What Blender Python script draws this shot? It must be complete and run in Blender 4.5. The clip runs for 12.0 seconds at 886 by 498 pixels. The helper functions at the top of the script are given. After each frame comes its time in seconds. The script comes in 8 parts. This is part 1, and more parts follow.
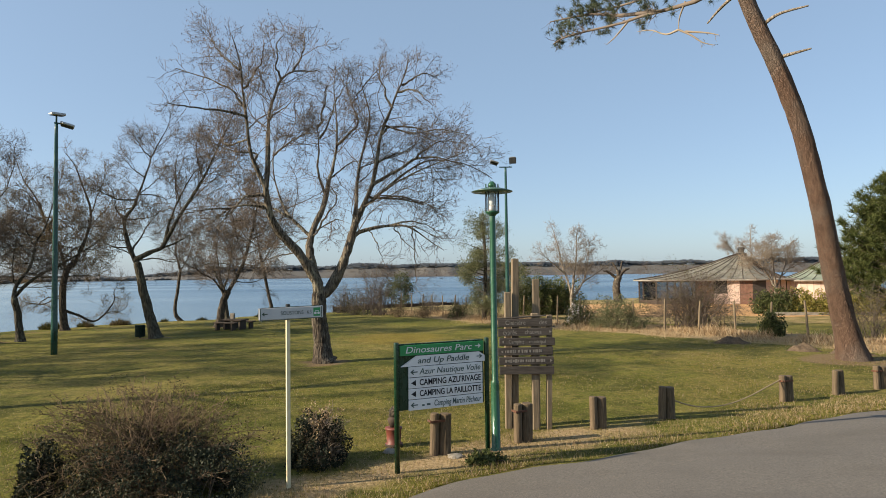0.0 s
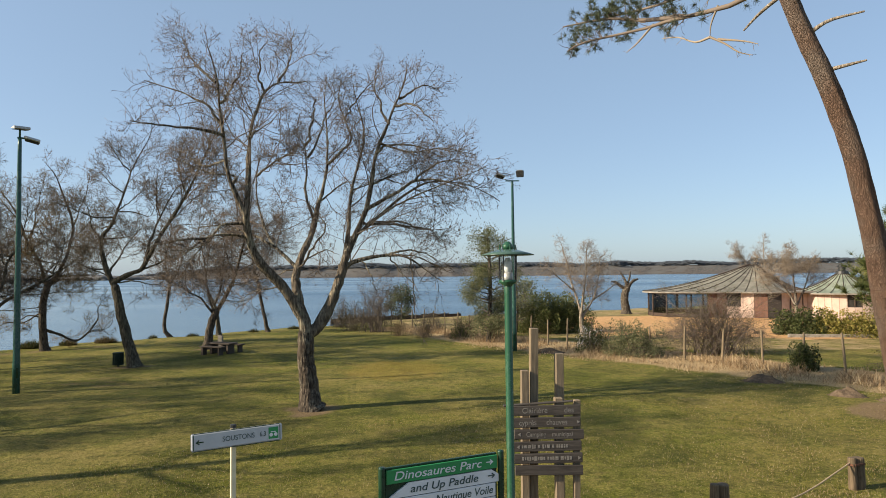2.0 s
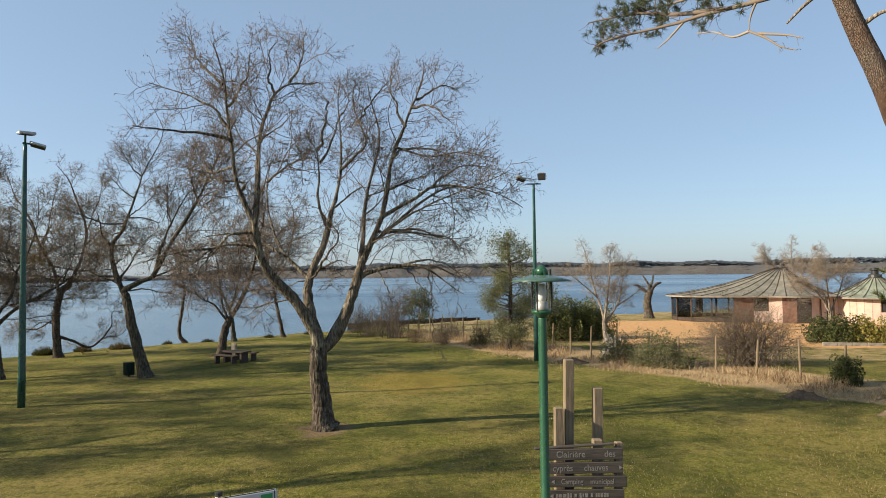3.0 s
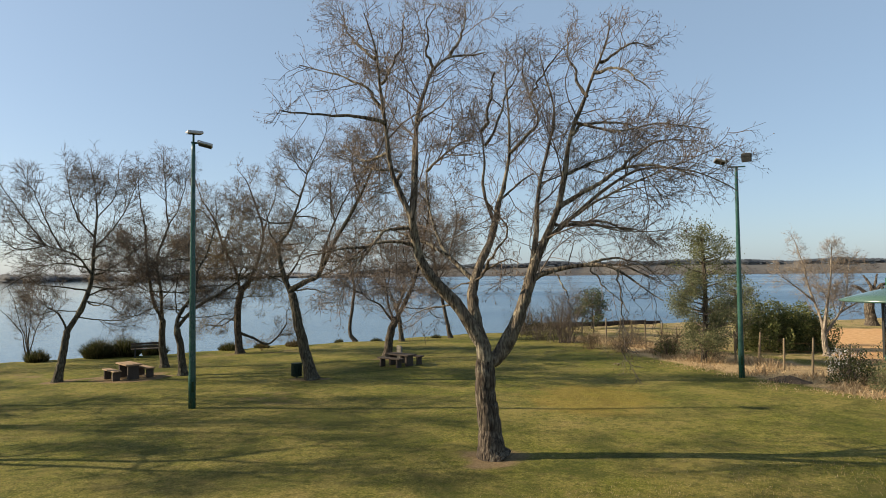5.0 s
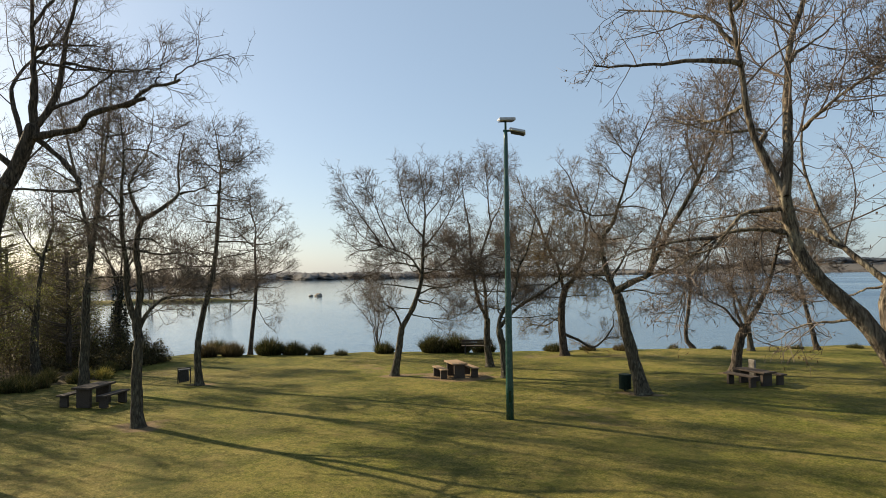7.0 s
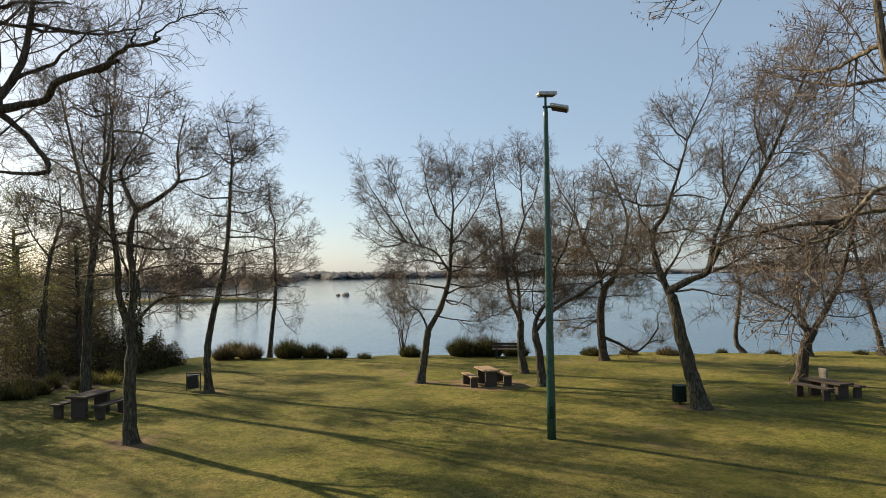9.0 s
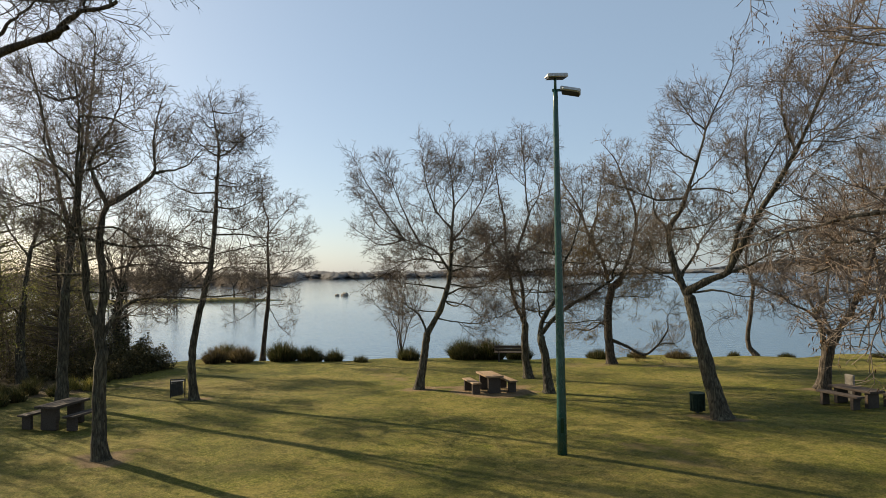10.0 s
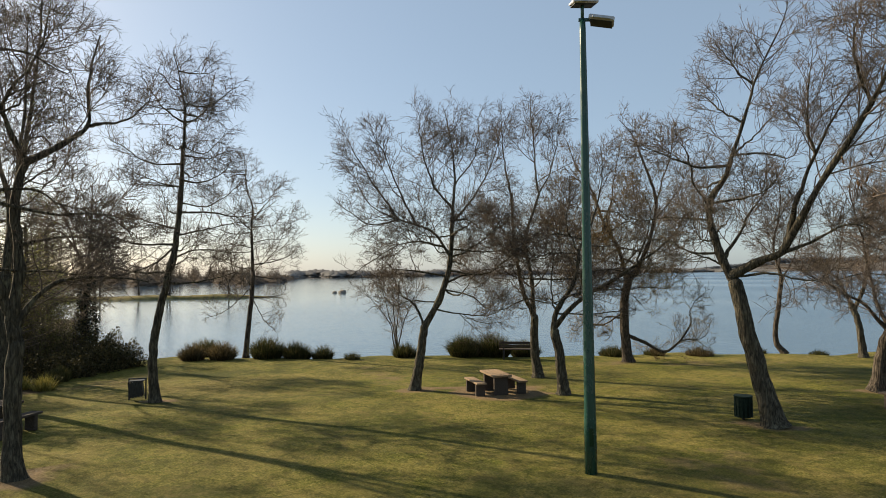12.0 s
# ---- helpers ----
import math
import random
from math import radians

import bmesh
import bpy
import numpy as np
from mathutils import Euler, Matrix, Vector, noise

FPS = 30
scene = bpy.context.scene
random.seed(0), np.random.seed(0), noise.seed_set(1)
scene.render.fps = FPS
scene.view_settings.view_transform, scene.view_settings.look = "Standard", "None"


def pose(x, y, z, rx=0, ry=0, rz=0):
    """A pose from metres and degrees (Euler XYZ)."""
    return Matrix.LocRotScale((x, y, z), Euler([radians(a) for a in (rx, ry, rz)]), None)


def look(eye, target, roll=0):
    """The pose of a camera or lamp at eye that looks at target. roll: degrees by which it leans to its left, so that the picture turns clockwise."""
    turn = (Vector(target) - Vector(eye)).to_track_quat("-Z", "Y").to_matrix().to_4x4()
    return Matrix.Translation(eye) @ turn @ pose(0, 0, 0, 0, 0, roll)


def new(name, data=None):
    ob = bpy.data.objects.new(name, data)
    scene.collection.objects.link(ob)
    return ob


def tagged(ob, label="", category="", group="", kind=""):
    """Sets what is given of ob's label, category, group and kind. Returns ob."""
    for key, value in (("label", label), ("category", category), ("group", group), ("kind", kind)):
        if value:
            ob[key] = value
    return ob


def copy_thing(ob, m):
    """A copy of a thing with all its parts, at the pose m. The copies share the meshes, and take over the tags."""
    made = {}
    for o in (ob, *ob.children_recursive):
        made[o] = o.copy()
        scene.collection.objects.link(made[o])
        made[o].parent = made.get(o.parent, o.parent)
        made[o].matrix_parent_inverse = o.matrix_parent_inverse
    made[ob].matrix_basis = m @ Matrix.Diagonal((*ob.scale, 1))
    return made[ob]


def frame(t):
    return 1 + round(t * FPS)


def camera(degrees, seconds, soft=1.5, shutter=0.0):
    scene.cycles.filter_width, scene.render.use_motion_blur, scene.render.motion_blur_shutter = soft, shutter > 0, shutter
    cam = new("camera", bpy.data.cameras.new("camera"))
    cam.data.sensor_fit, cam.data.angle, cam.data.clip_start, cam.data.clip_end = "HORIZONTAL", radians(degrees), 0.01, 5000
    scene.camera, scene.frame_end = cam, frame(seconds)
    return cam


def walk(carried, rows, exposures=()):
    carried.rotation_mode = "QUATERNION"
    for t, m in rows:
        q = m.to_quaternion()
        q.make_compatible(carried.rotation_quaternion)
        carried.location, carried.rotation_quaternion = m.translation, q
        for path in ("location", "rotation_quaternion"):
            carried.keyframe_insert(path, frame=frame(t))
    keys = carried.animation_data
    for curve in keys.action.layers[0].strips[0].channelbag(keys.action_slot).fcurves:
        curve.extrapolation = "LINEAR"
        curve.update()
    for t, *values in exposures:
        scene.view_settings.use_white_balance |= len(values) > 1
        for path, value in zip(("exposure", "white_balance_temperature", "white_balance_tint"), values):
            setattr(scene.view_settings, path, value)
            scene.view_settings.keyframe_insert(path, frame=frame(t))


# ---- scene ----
# ---- camera ----
cam = camera(68.56, 12.0, 0.88)
ROWS = [
    (0.0, -0.000, 0.000, 2.457, -0.70, 2.31, 0.77),
    (0.5, 0.030, 0.535, 2.565, -0.62, 2.25, 0.77),
    (1.0, 0.039, 1.055, 2.772, -0.60, 2.26, 0.74),
    (1.5, 0.044, 1.549, 3.082, -0.56, 2.25, 0.65),
    (2.0, 0.044, 2.012, 3.426, -0.50, 2.28, 0.61),
    (2.5, 0.037, 2.465, 3.638, -0.52, 2.29, 0.65),
    (4.5, -0.350, 4.823, 3.763, 12.92, 2.33, 0.50),
    (5.0, -0.515, 5.520, 3.789, 15.64, 2.28, 0.55),
    (5.5, -0.722, 6.194, 3.811, 20.01, 2.27, 0.54),
    (6.0, -0.993, 6.859, 3.835, 26.36, 2.25, 0.59),
    (6.5, -1.354, 7.498, 3.855, 34.65, 2.25, 0.68),
    (7.0, -1.803, 8.046, 3.862, 43.93, 2.29, 0.68),
    (9.0, -3.377, 9.578, 3.824, 46.39, 2.25, 0.69),
    (9.5, -3.851, 10.039, 3.820, 46.41, 2.24, 0.67),
    (10.0, -4.351, 10.507, 3.817, 46.39, 2.24, 0.71),
    (10.5, -4.841, 10.966, 3.801, 46.38, 2.24, 0.68),
    (11.0, -5.331, 11.437, 3.779, 46.37, 2.23, 0.68),
    (11.5, -5.834, 11.914, 3.656, 46.36, 2.22, 0.66),
    (12.0, -6.351, 12.414, 3.392, 46.36, 2.15, 0.62),
]
walk(cam, [(t, pose(x, y, z, 90 + pitch, roll, yaw)) for t, x, y, z, yaw, pitch, roll in ROWS],
     [(0.0, 0.6, 6850, 10), (4.0, 0.6, 6900, 10), (6.5, 0.6, 7350, 10), (9.0, 0.54, 7400, 10), (12.0, 0.5, 7450, 10)])

# ---- light ----
SUN_EL, SUN_AZ = 26.5, 193.0          # degrees; azimuth counted from +x towards +y
sun_dir = Vector((math.cos(radians(SUN_EL)) * math.cos(radians(SUN_AZ)), math.cos(radians(SUN_EL)) * math.sin(radians(SUN_AZ)), math.sin(radians(SUN_EL))))
sun_data = bpy.data.lights.new("sun", "SUN")
sun_data.energy, sun_data.angle, sun_data.color = 6.2, radians(0.6), (1.0, 0.88, 0.70)
sun = new("sun", sun_data)
sun.matrix_world = look((0, 0, 60), Vector((0, 0, 60)) - sun_dir)
world = bpy.data.worlds.new("sky")
scene.world = world
world.use_nodes = True
wn = world.node_tree.nodes
sky = wn.new("ShaderNodeTexSky")
sky.sky_type, sky.sun_disc = "NISHITA", False
sky.sun_elevation, sky.sun_rotation = radians(SUN_EL), radians(90 - SUN_AZ)
sky.altitude, sky.air_density, sky.dust_density, sky.ozone_density = 0, 0.85, 1.1, 2.6
haze = wn.new("ShaderNodeMix")                     # thin even haze over the clear sky
haze.data_type, haze.blend_type = "RGBA", "ADD"
haze.inputs[0].default_value, haze.inputs[7].default_value = 1.0, (2.1, 3.0, 4.1, 1)
world.node_tree.links.new(sky.outputs[0], haze.inputs[6])
world.node_tree.links.new(haze.outputs[2], wn["Background"].inputs[0])
wn["Background"].inputs[1].default_value = 0.061
scene.view_settings.exposure = 0.6


# ---- materials ----
class Mat:
    """A small node-material builder."""

    def __init__(self, name, rough=0.8, metal=0.0, spec=0.3):
        self.m = bpy.data.materials.new(name)
        self.m.use_nodes = True
        self.t = self.m.node_tree
        self.b = self.t.nodes["Principled BSDF"]
        self.b.inputs["Roughness"].default_value = rough
        self.b.inputs["Metallic"].default_value = metal
        self.b.inputs["Specular IOR Level"].default_value = spec
        self.co = self.t.nodes.new("ShaderNodeTexCoord").outputs["Object"]

    def link(self, a, b):
        self.t.links.new(a, b)

    def scaled(self, s):
        n = self.t.nodes.new("ShaderNodeMapping")
        n.inputs["Scale"].default_value = s
        self.link(self.co, n.inputs[0])
        return n.outputs[0]

    def noise(self, scale, detail=4.0, rough=0.55, stretch=None, dist=0.0):
        n = self.t.nodes.new("ShaderNodeTexNoise")
        n.inputs["Scale"].default_value, n.inputs["Detail"].default_value = scale, detail
        n.inputs["Roughness"].default_value, n.inputs["Distortion"].default_value = rough, dist
        self.link(self.scaled(stretch) if stretch else self.co, n.inputs["Vector"])
        return n.outputs["Fac"]

    def voronoi(self, scale, stretch=None, feature="F1"):
        n = self.t.nodes.new("ShaderNodeTexVoronoi")
        n.feature = feature
        n.inputs["Scale"].default_value = scale
        self.link(self.scaled(stretch) if stretch else self.co, n.inputs["Vector"])
        return n.outputs["Distance"]

    def ramp(self, fac, *stops):
        n = self.t.nodes.new("ShaderNodeValToRGB")
        while len(n.color_ramp.elements) < len(stops):
            n.color_ramp.elements.new(0.5)
        for e, (p, c) in zip(n.color_ramp.elements, stops):
            e.position = p
            e.color = (*c, 1) if len(c) == 3 else c
        self.link(fac, n.inputs[0])
        return n.outputs[0]

    def grey(self, fac, a, b):
        n = self.t.nodes.new("ShaderNodeMapRange")
        n.inputs[1].default_value, n.inputs[2].default_value = a, b
        self.link(fac, n.inputs[0])
        return n.outputs[0]

    def mix(self, fac, a, b, mode="MIX"):
        n = self.t.nodes.new("ShaderNodeMix")
        n.data_type, n.blend_type = "RGBA", mode
        for v, k in ((fac, 0), (a, 6), (b, 7)):
            if isinstance(v, (int, float)):
                n.inputs[k].default_value = v
            elif isinstance(v, tuple):
                n.inputs[k].default_value = (*v, 1)
            else:
                self.link(v, n.inputs[k])
        return n.outputs[2]

    def math(self, op, a, b=0.0):
        n = self.t.nodes.new("ShaderNodeMath")
        n.operation = op
        for k, v in ((0, a), (1, b)):
            if isinstance(v, (int, float)):
                n.inputs[k].default_value = v
            else:
                self.link(v, n.inputs[k])
        return n.outputs[0]

    def attr(self, name):
        n = self.t.nodes.new("ShaderNodeAttribute")
        n.attribute_name = name
        return n.outputs["Fac"]

    def island(self):
        return self.t.nodes.new("ShaderNodeNewGeometry").outputs["Random Per Island"]

    def each(self):
        return self.t.nodes.new("ShaderNodeObjectInfo").outputs["Random"]

    def color(self, c):
        if isinstance(c, tuple):
            self.b.inputs["Base Color"].default_value = (*c, 1)
        else:
            self.link(c, self.b.inputs["Base Color"])
        return self

    def rough(self, v):
        self.link(v, self.b.inputs["Roughness"])
        return self

    def bump(self, h, strength=0.5, dist=0.02):
        n = self.t.nodes.new("ShaderNodeBump")
        n.inputs["Strength"].default_value, n.inputs["Distance"].default_value = strength, dist
        self.link(h, n.inputs["Height"])
        self.link(n.outputs[0], self.b.inputs["Normal"])
        return self

    def through_light(self, c, w=0.35):
        """Thin leaves let light through."""
        tr = self.t.nodes.new("ShaderNodeBsdfTranslucent")
        if isinstance(c, tuple):
            tr.inputs[0].default_value = (*c, 1)
        else:
            self.link(c, tr.inputs[0])
        mx = self.t.nodes.new("ShaderNodeMixShader")
        mx.inputs[0].default_value = w
        out = self.t.nodes["Material Output"]
        self.link(self.b.outputs[0], mx.inputs[1])
        self.link(tr.outputs[0], mx.inputs[2])
        self.link(mx.outputs[0], out.inputs[0])
        return self


def bark_material(name, dark, light, lichen, amount, scale=1.0):
    m = Mat(name, 0.92, 0, 0.15)
    ridges = m.noise(20 * scale, 7, 0.68, (1, 1, 0.2), 0.7)
    base = m.ramp(ridges, (0.36, dark), (0.6, light))
    spots = m.grey(m.math("ADD", m.math("MULTIPLY", m.noise(2.6, 5, 0.7), 0.6), m.math("MULTIPLY", ridges, 0.42)), 1 - amount, 1.05 - amount * 0.7)
    base = m.mix(m.math("MULTIPLY", m.grey(m.voronoi(13 * scale, (1, 1, 0.16), "DISTANCE_TO_EDGE"), 0.14, 0.0), 0.6), base, tuple(v * 0.7 for v in dark))
    m.color(m.mix(m.math("MULTIPLY", spots, 0.75), base, lichen))
    return m.bump(m.math("ADD", ridges, m.math("MULTIPLY", m.voronoi(17 * scale, (1, 1, 0.16)), 0.8)), 1.0, 0.06).m


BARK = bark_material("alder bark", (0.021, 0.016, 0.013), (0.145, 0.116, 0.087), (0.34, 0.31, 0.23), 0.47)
# limb bark: paler and more lichened than the trunk's, with sunlight put in
BARK_LIMB = bark_material("lichened alder limbs, sun in the colour", (0.045, 0.036, 0.028), (0.215, 0.175, 0.13), (0.40, 0.37, 0.27), 0.5)
BARK_DARK = bark_material("dark bark", (0.026, 0.022, 0.017), (0.14, 0.114, 0.088), (0.16, 0.155, 0.095), 0.43)
BARK_MOSS = bark_material("greenish grey bark", (0.03, 0.027, 0.020), (0.135, 0.118, 0.086), (0.22, 0.225, 0.145), 0.46)
BARK_PALE = bark_material("pale bark", (0.16, 0.13, 0.10), (0.38, 0.32, 0.25), (0.36, 0.33, 0.24), 0.42)


def plain_noise(name, a, b, scale, rough=0.85, spec=0.2, bump=0.0, stretch=None, metal=0.0):
    m = Mat(name, rough, metal, spec)
    n = m.noise(scale, 5, 0.6, stretch)
    m.color(m.ramp(n, (0.3, a), (0.7, b)))
    if bump:
        m.bump(n, bump, 0.01)
    return m.m


def twig_material(name, a, b):
    m = Mat(name, 0.8, 0, 0.15)
    return m.color(m.ramp(m.island(), (0.0, a), (1.0, b))).m


def leaf_material(name, *cols, w=0.35, rough=0.55):
    m = Mat(name, rough, 0, 0.12)
    c = m.ramp(m.island(), *[(i / max(1, len(cols) - 1), k) for i, k in enumerate(cols)])
    m.color(c)
    return m.through_light(c, w).m


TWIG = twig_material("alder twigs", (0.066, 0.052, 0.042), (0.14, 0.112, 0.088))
# the same twigs with sunlight in the colour; TWIG is darkened as backlit
TWIG_LIGHT = twig_material("alder twigs lightened as sunlit", (0.092, 0.073, 0.059), (0.205, 0.163, 0.13))
TWIG_BROWN = twig_material("brown twigs with catkins", (0.075, 0.06, 0.046), (0.158, 0.127, 0.098))
TWIG_RUST = twig_material("rusty brown catkin twigs", (0.088, 0.062, 0.03), (0.185, 0.13, 0.062))
TWIG_PALE = twig_material("pale twigs", (0.15, 0.117, 0.088), (0.29, 0.236, 0.178))
TWIG_RED = twig_material("reddish bramble canes", (0.075, 0.05, 0.031), (0.22, 0.155, 0.098))
CATKIN = twig_material("catkins and cones", (0.06, 0.04, 0.025), (0.17, 0.10, 0.05))
LEAF_IVY = leaf_material("ivy leaves", (0.010, 0.014, 0.009), (0.028, 0.034, 0.019), (0.066, 0.068, 0.042), w=0.15, rough=0.6)
LEAF_OLIVE = leaf_material("olive bramble leaves", (0.062, 0.057, 0.024), (0.11, 0.10, 0.038), (0.17, 0.145, 0.065), w=0.3)
LEAF_BRAMBLE = leaf_material("brown green bramble leaves", (0.028, 0.027, 0.014), (0.07, 0.062, 0.026), (0.125, 0.10, 0.045), w=0.3)
LEAF_DARK = leaf_material("dark evergreen leaves", (0.03, 0.042, 0.015), (0.075, 0.09, 0.032), (0.13, 0.135, 0.055), w=0.35)
# evergreen leaves again, sunlight put into a brighter olive
LEAF_EVERGREEN = leaf_material("evergreen leaves brightened as sunlit", (0.048, 0.065, 0.022), (0.13, 0.147, 0.05), (0.23, 0.222, 0.082), w=0.5)
LEAF_GREY = leaf_material("grey green leaves", (0.07, 0.085, 0.04), (0.15, 0.16, 0.08), (0.25, 0.24, 0.13), w=0.45)
LEAF_YELLOW = leaf_material("yellow green leaves", (0.11, 0.115, 0.03), (0.26, 0.225, 0.055), (0.38, 0.31, 0.10), w=0.4)
LEAF_WILLOW = leaf_material("willow catkin leaves", (0.15, 0.155, 0.05), (0.27, 0.26, 0.09), (0.38, 0.35, 0.14), w=0.5)
LEAF_SPRING = leaf_material("young spring leaves", (0.075, 0.088, 0.026), (0.145, 0.155, 0.045), (0.22, 0.215, 0.075), w=0.45)
NEEDLE = leaf_material("pine needles", (0.04, 0.056, 0.038), (0.09, 0.115, 0.072), (0.17, 0.18, 0.10), w=0.4)
NEEDLE_BRIGHT = leaf_material("young pine needles", (0.035, 0.05, 0.014), (0.085, 0.105, 0.032), (0.15, 0.16, 0.06), w=0.35)
STRAW = leaf_material("dry grass", (0.20, 0.13, 0.07), (0.37, 0.26, 0.15), (0.52, 0.41, 0.26), w=0.35, rough=0.7)
REED = leaf_material("lakeside rush leaves", (0.022, 0.03, 0.009), (0.055, 0.06, 0.02), (0.13, 0.105, 0.045), w=0.35)
REED_DRY = leaf_material("withered rush leaves", (0.045, 0.038, 0.018), (0.10, 0.078, 0.038), (0.165, 0.125, 0.065), w=0.35)
BLADE = leaf_material("lawn blades", (0.06, 0.07, 0.010), (0.14, 0.135, 0.020), (0.28, 0.23, 0.06), w=0.45, rough=0.6)


def lawn_material():
    m = Mat("winter lawn and shore", 0.95, 0, 0.1)
    big = m.noise(0.16, 4, 0.55)
    mid = m.noise(1.1, 5, 0.6)
    fine = m.noise(26, 4, 0.65)
    green = m.ramp(fine, (0.25, (0.050, 0.060, 0.010)), (0.5, (0.134, 0.142, 0.021)), (0.8, (0.265, 0.245, 0.050)))
    straw = m.ramp(fine, (0.25, (0.13, 0.10, 0.028)), (0.75, (0.34, 0.27, 0.10)))
    tuft = m.noise(5.5, 4, 0.6)
    c = m.mix(m.grey(m.math("ADD", m.math("ADD", m.math("MULTIPLY", big, 0.6), m.math("MULTIPLY", mid, 0.4)), m.math("MULTIPLY", tuft, 0.35)), 0.56, 0.86), green, straw)
    c = m.mix(m.math("MULTIPLY", m.grey(tuft, 0.50, 0.34), 0.38), c, (0.035, 0.045, 0.008))
    blot = m.noise(13, 3, 0.6)
    c = m.mix(m.math("MULTIPLY", m.grey(blot, 0.48, 0.34), 0.35), c, (0.05, 0.055, 0.012))
    c = m.mix(m.math("MULTIPLY", m.grey(blot, 0.55, 0.68), 0.4), c, (0.34, 0.29, 0.10))
    patch = m.noise(0.42, 5, 0.62, None, 0.6)
    c = m.mix(m.math("MULTIPLY", m.grey(patch, 0.52, 0.36), 0.7), c, (0.040, 0.052, 0.011))
    c = m.mix(m.math("MULTIPLY", m.grey(patch, 0.54, 0.70), 0.5), c, (0.30, 0.235, 0.075))
    dead = m.noise(1.7, 6, 0.72, None, 0.9)
    c = m.mix(m.math("MULTIPLY", m.grey(dead, 0.52, 0.68), 0.45), c, (0.20, 0.145, 0.058))
    c = m.mix(m.math("MULTIPLY", m.grey(m.noise(3.4, 5, 0.7, None, 0.5), 0.50, 0.38), 0.45), c, (0.042, 0.050, 0.012))
    tan = m.ramp(m.noise(14, 5, 0.7), (0.3, (0.24, 0.165, 0.08)), (0.7, (0.50, 0.37, 0.21)))
    edge = m.math("MULTIPLY", m.math("SUBTRACT", mid, 0.5), 0.9)

    def masked(name):
        return m.grey(m.math("ADD", m.attr(name), edge), 0.35, 0.65)

    c = m.mix(masked("dry"), c, tan)
    ochre = m.ramp(fine, (0.25, (0.18, 0.12, 0.022)), (0.75, (0.36, 0.245, 0.05)))
    c = m.mix(m.math("MULTIPLY", masked("ochre"), 0.4), c, ochre)
    earth = m.ramp(m.noise(18, 5, 0.7), (0.3, (0.13, 0.085, 0.05)), (0.7, (0.30, 0.21, 0.13)))
    c = m.mix(m.math("MULTIPLY", masked("earth"), 0.85), c, earth)
    sand = m.ramp(m.noise(3, 6, 0.6), (0.3, (0.42, 0.23, 0.10)), (0.7, (0.60, 0.37, 0.18)))
    c = m.mix(masked("sand"), c, sand)
    mud = m.ramp(mid, (0.3, (0.05, 0.04, 0.025)), (0.7, (0.12, 0.09, 0.05)))
    c = m.mix(masked("mud"), c, mud)
    # far land: distance haze put into a greyed brown
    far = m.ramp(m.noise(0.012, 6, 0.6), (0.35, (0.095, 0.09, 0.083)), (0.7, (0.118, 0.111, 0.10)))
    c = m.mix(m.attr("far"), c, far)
    m.color(c)
    return m.bump(m.math("ADD", m.math("ADD", fine, m.math("MULTIPLY", m.noise(90, 3, 0.6), 0.6)), m.math("MULTIPLY", tuft, 1.5)), 1.0, 0.05).m


LAWN = lawn_material()


def water_material():
    m = Mat("lake water", 0.04, 0, 0.5)
    m.b.inputs["IOR"].default_value = 1.33
    m.color(m.ramp(m.noise(0.03, 3), (0.3, (0.03, 0.075, 0.13)), (0.7, (0.045, 0.095, 0.155))))
    xyz = m.t.nodes.new("ShaderNodeSeparateXYZ")
    m.link(m.co, xyz.inputs[0])
    open_water = m.grey(m.math("ADD", xyz.outputs[0], m.math("MULTIPLY", xyz.outputs[1], 0.55)), -60.0, 40.0)   # sheltered in the bay, ruffled outside
    streaks = m.grey(m.noise(0.012, 4, 0.5, (0.35, 1, 1)), 0.40, 0.62)
    ruffle = m.math("MULTIPLY", open_water, m.math("ADD", 0.45, m.math("MULTIPLY", streaks, 0.55)))
    m.rough(m.math("ADD", 0.05, m.math("MULTIPLY", ruffle, 0.26)))
    waves = m.math("ADD", m.noise(1.6, 4, 0.6, (0.7, 1.3, 1)), m.math("MULTIPLY", m.noise(7, 3, 0.6), 0.35))
    return m.bump(m.math("MULTIPLY", waves, m.math("ADD", 0.3, m.math("MULTIPLY", ruffle, 2.5))), 0.3, 0.12).m


WATER = water_material()


def asphalt_material():
    m = Mat("worn asphalt", 0.85, 0, 0.3)
    f = m.math("ADD", m.math("MULTIPLY", m.noise(150, 3, 0.7), 0.55), m.math("MULTIPLY", m.noise(38, 4, 0.75), 0.45))
    base = m.ramp(f, (0.38, (0.06, 0.053, 0.045)), (0.62, (0.19, 0.170, 0.146)))
    stain = m.grey(m.noise(0.9, 5, 0.6), 0.4, 0.75)
    c = m.mix(m.math("MULTIPLY", stain, 0.5), base, (0.10, 0.092, 0.084))
    tracks = m.noise(1.3, 5, 0.6, (0.35, 1, 1))
    c = m.mix(m.math("MULTIPLY", m.grey(tracks, 0.48, 0.66), 0.5), c, (0.085, 0.075, 0.062))
    m.color(m.mix(m.math("MULTIPLY", m.grey(m.noise(34, 3, 0.7), 0.60, 0.72), 0.5), c, (0.26, 0.20, 0.13)))
    return m.bump(m.math("ADD", f, m.voronoi(120)), 0.5, 0.006).m


ASPHALT = asphalt_material()


def wood_material(name, a, b, axis=(8, 8, 0.7), bump=0.5):
    m = Mat(name, 0.82, 0, 0.2)
    n = m.noise(5, 6, 0.65, axis, 0.4)
    c = m.ramp(n, (0.25, a), (0.75, b))
    c = m.mix(m.math("MULTIPLY", m.grey(m.noise(2.5, 4), 0.5, 0.8), 0.45), c, tuple(v * 0.55 for v in a))
    m.color(c)
    return m.bump(n, bump, 0.01).m


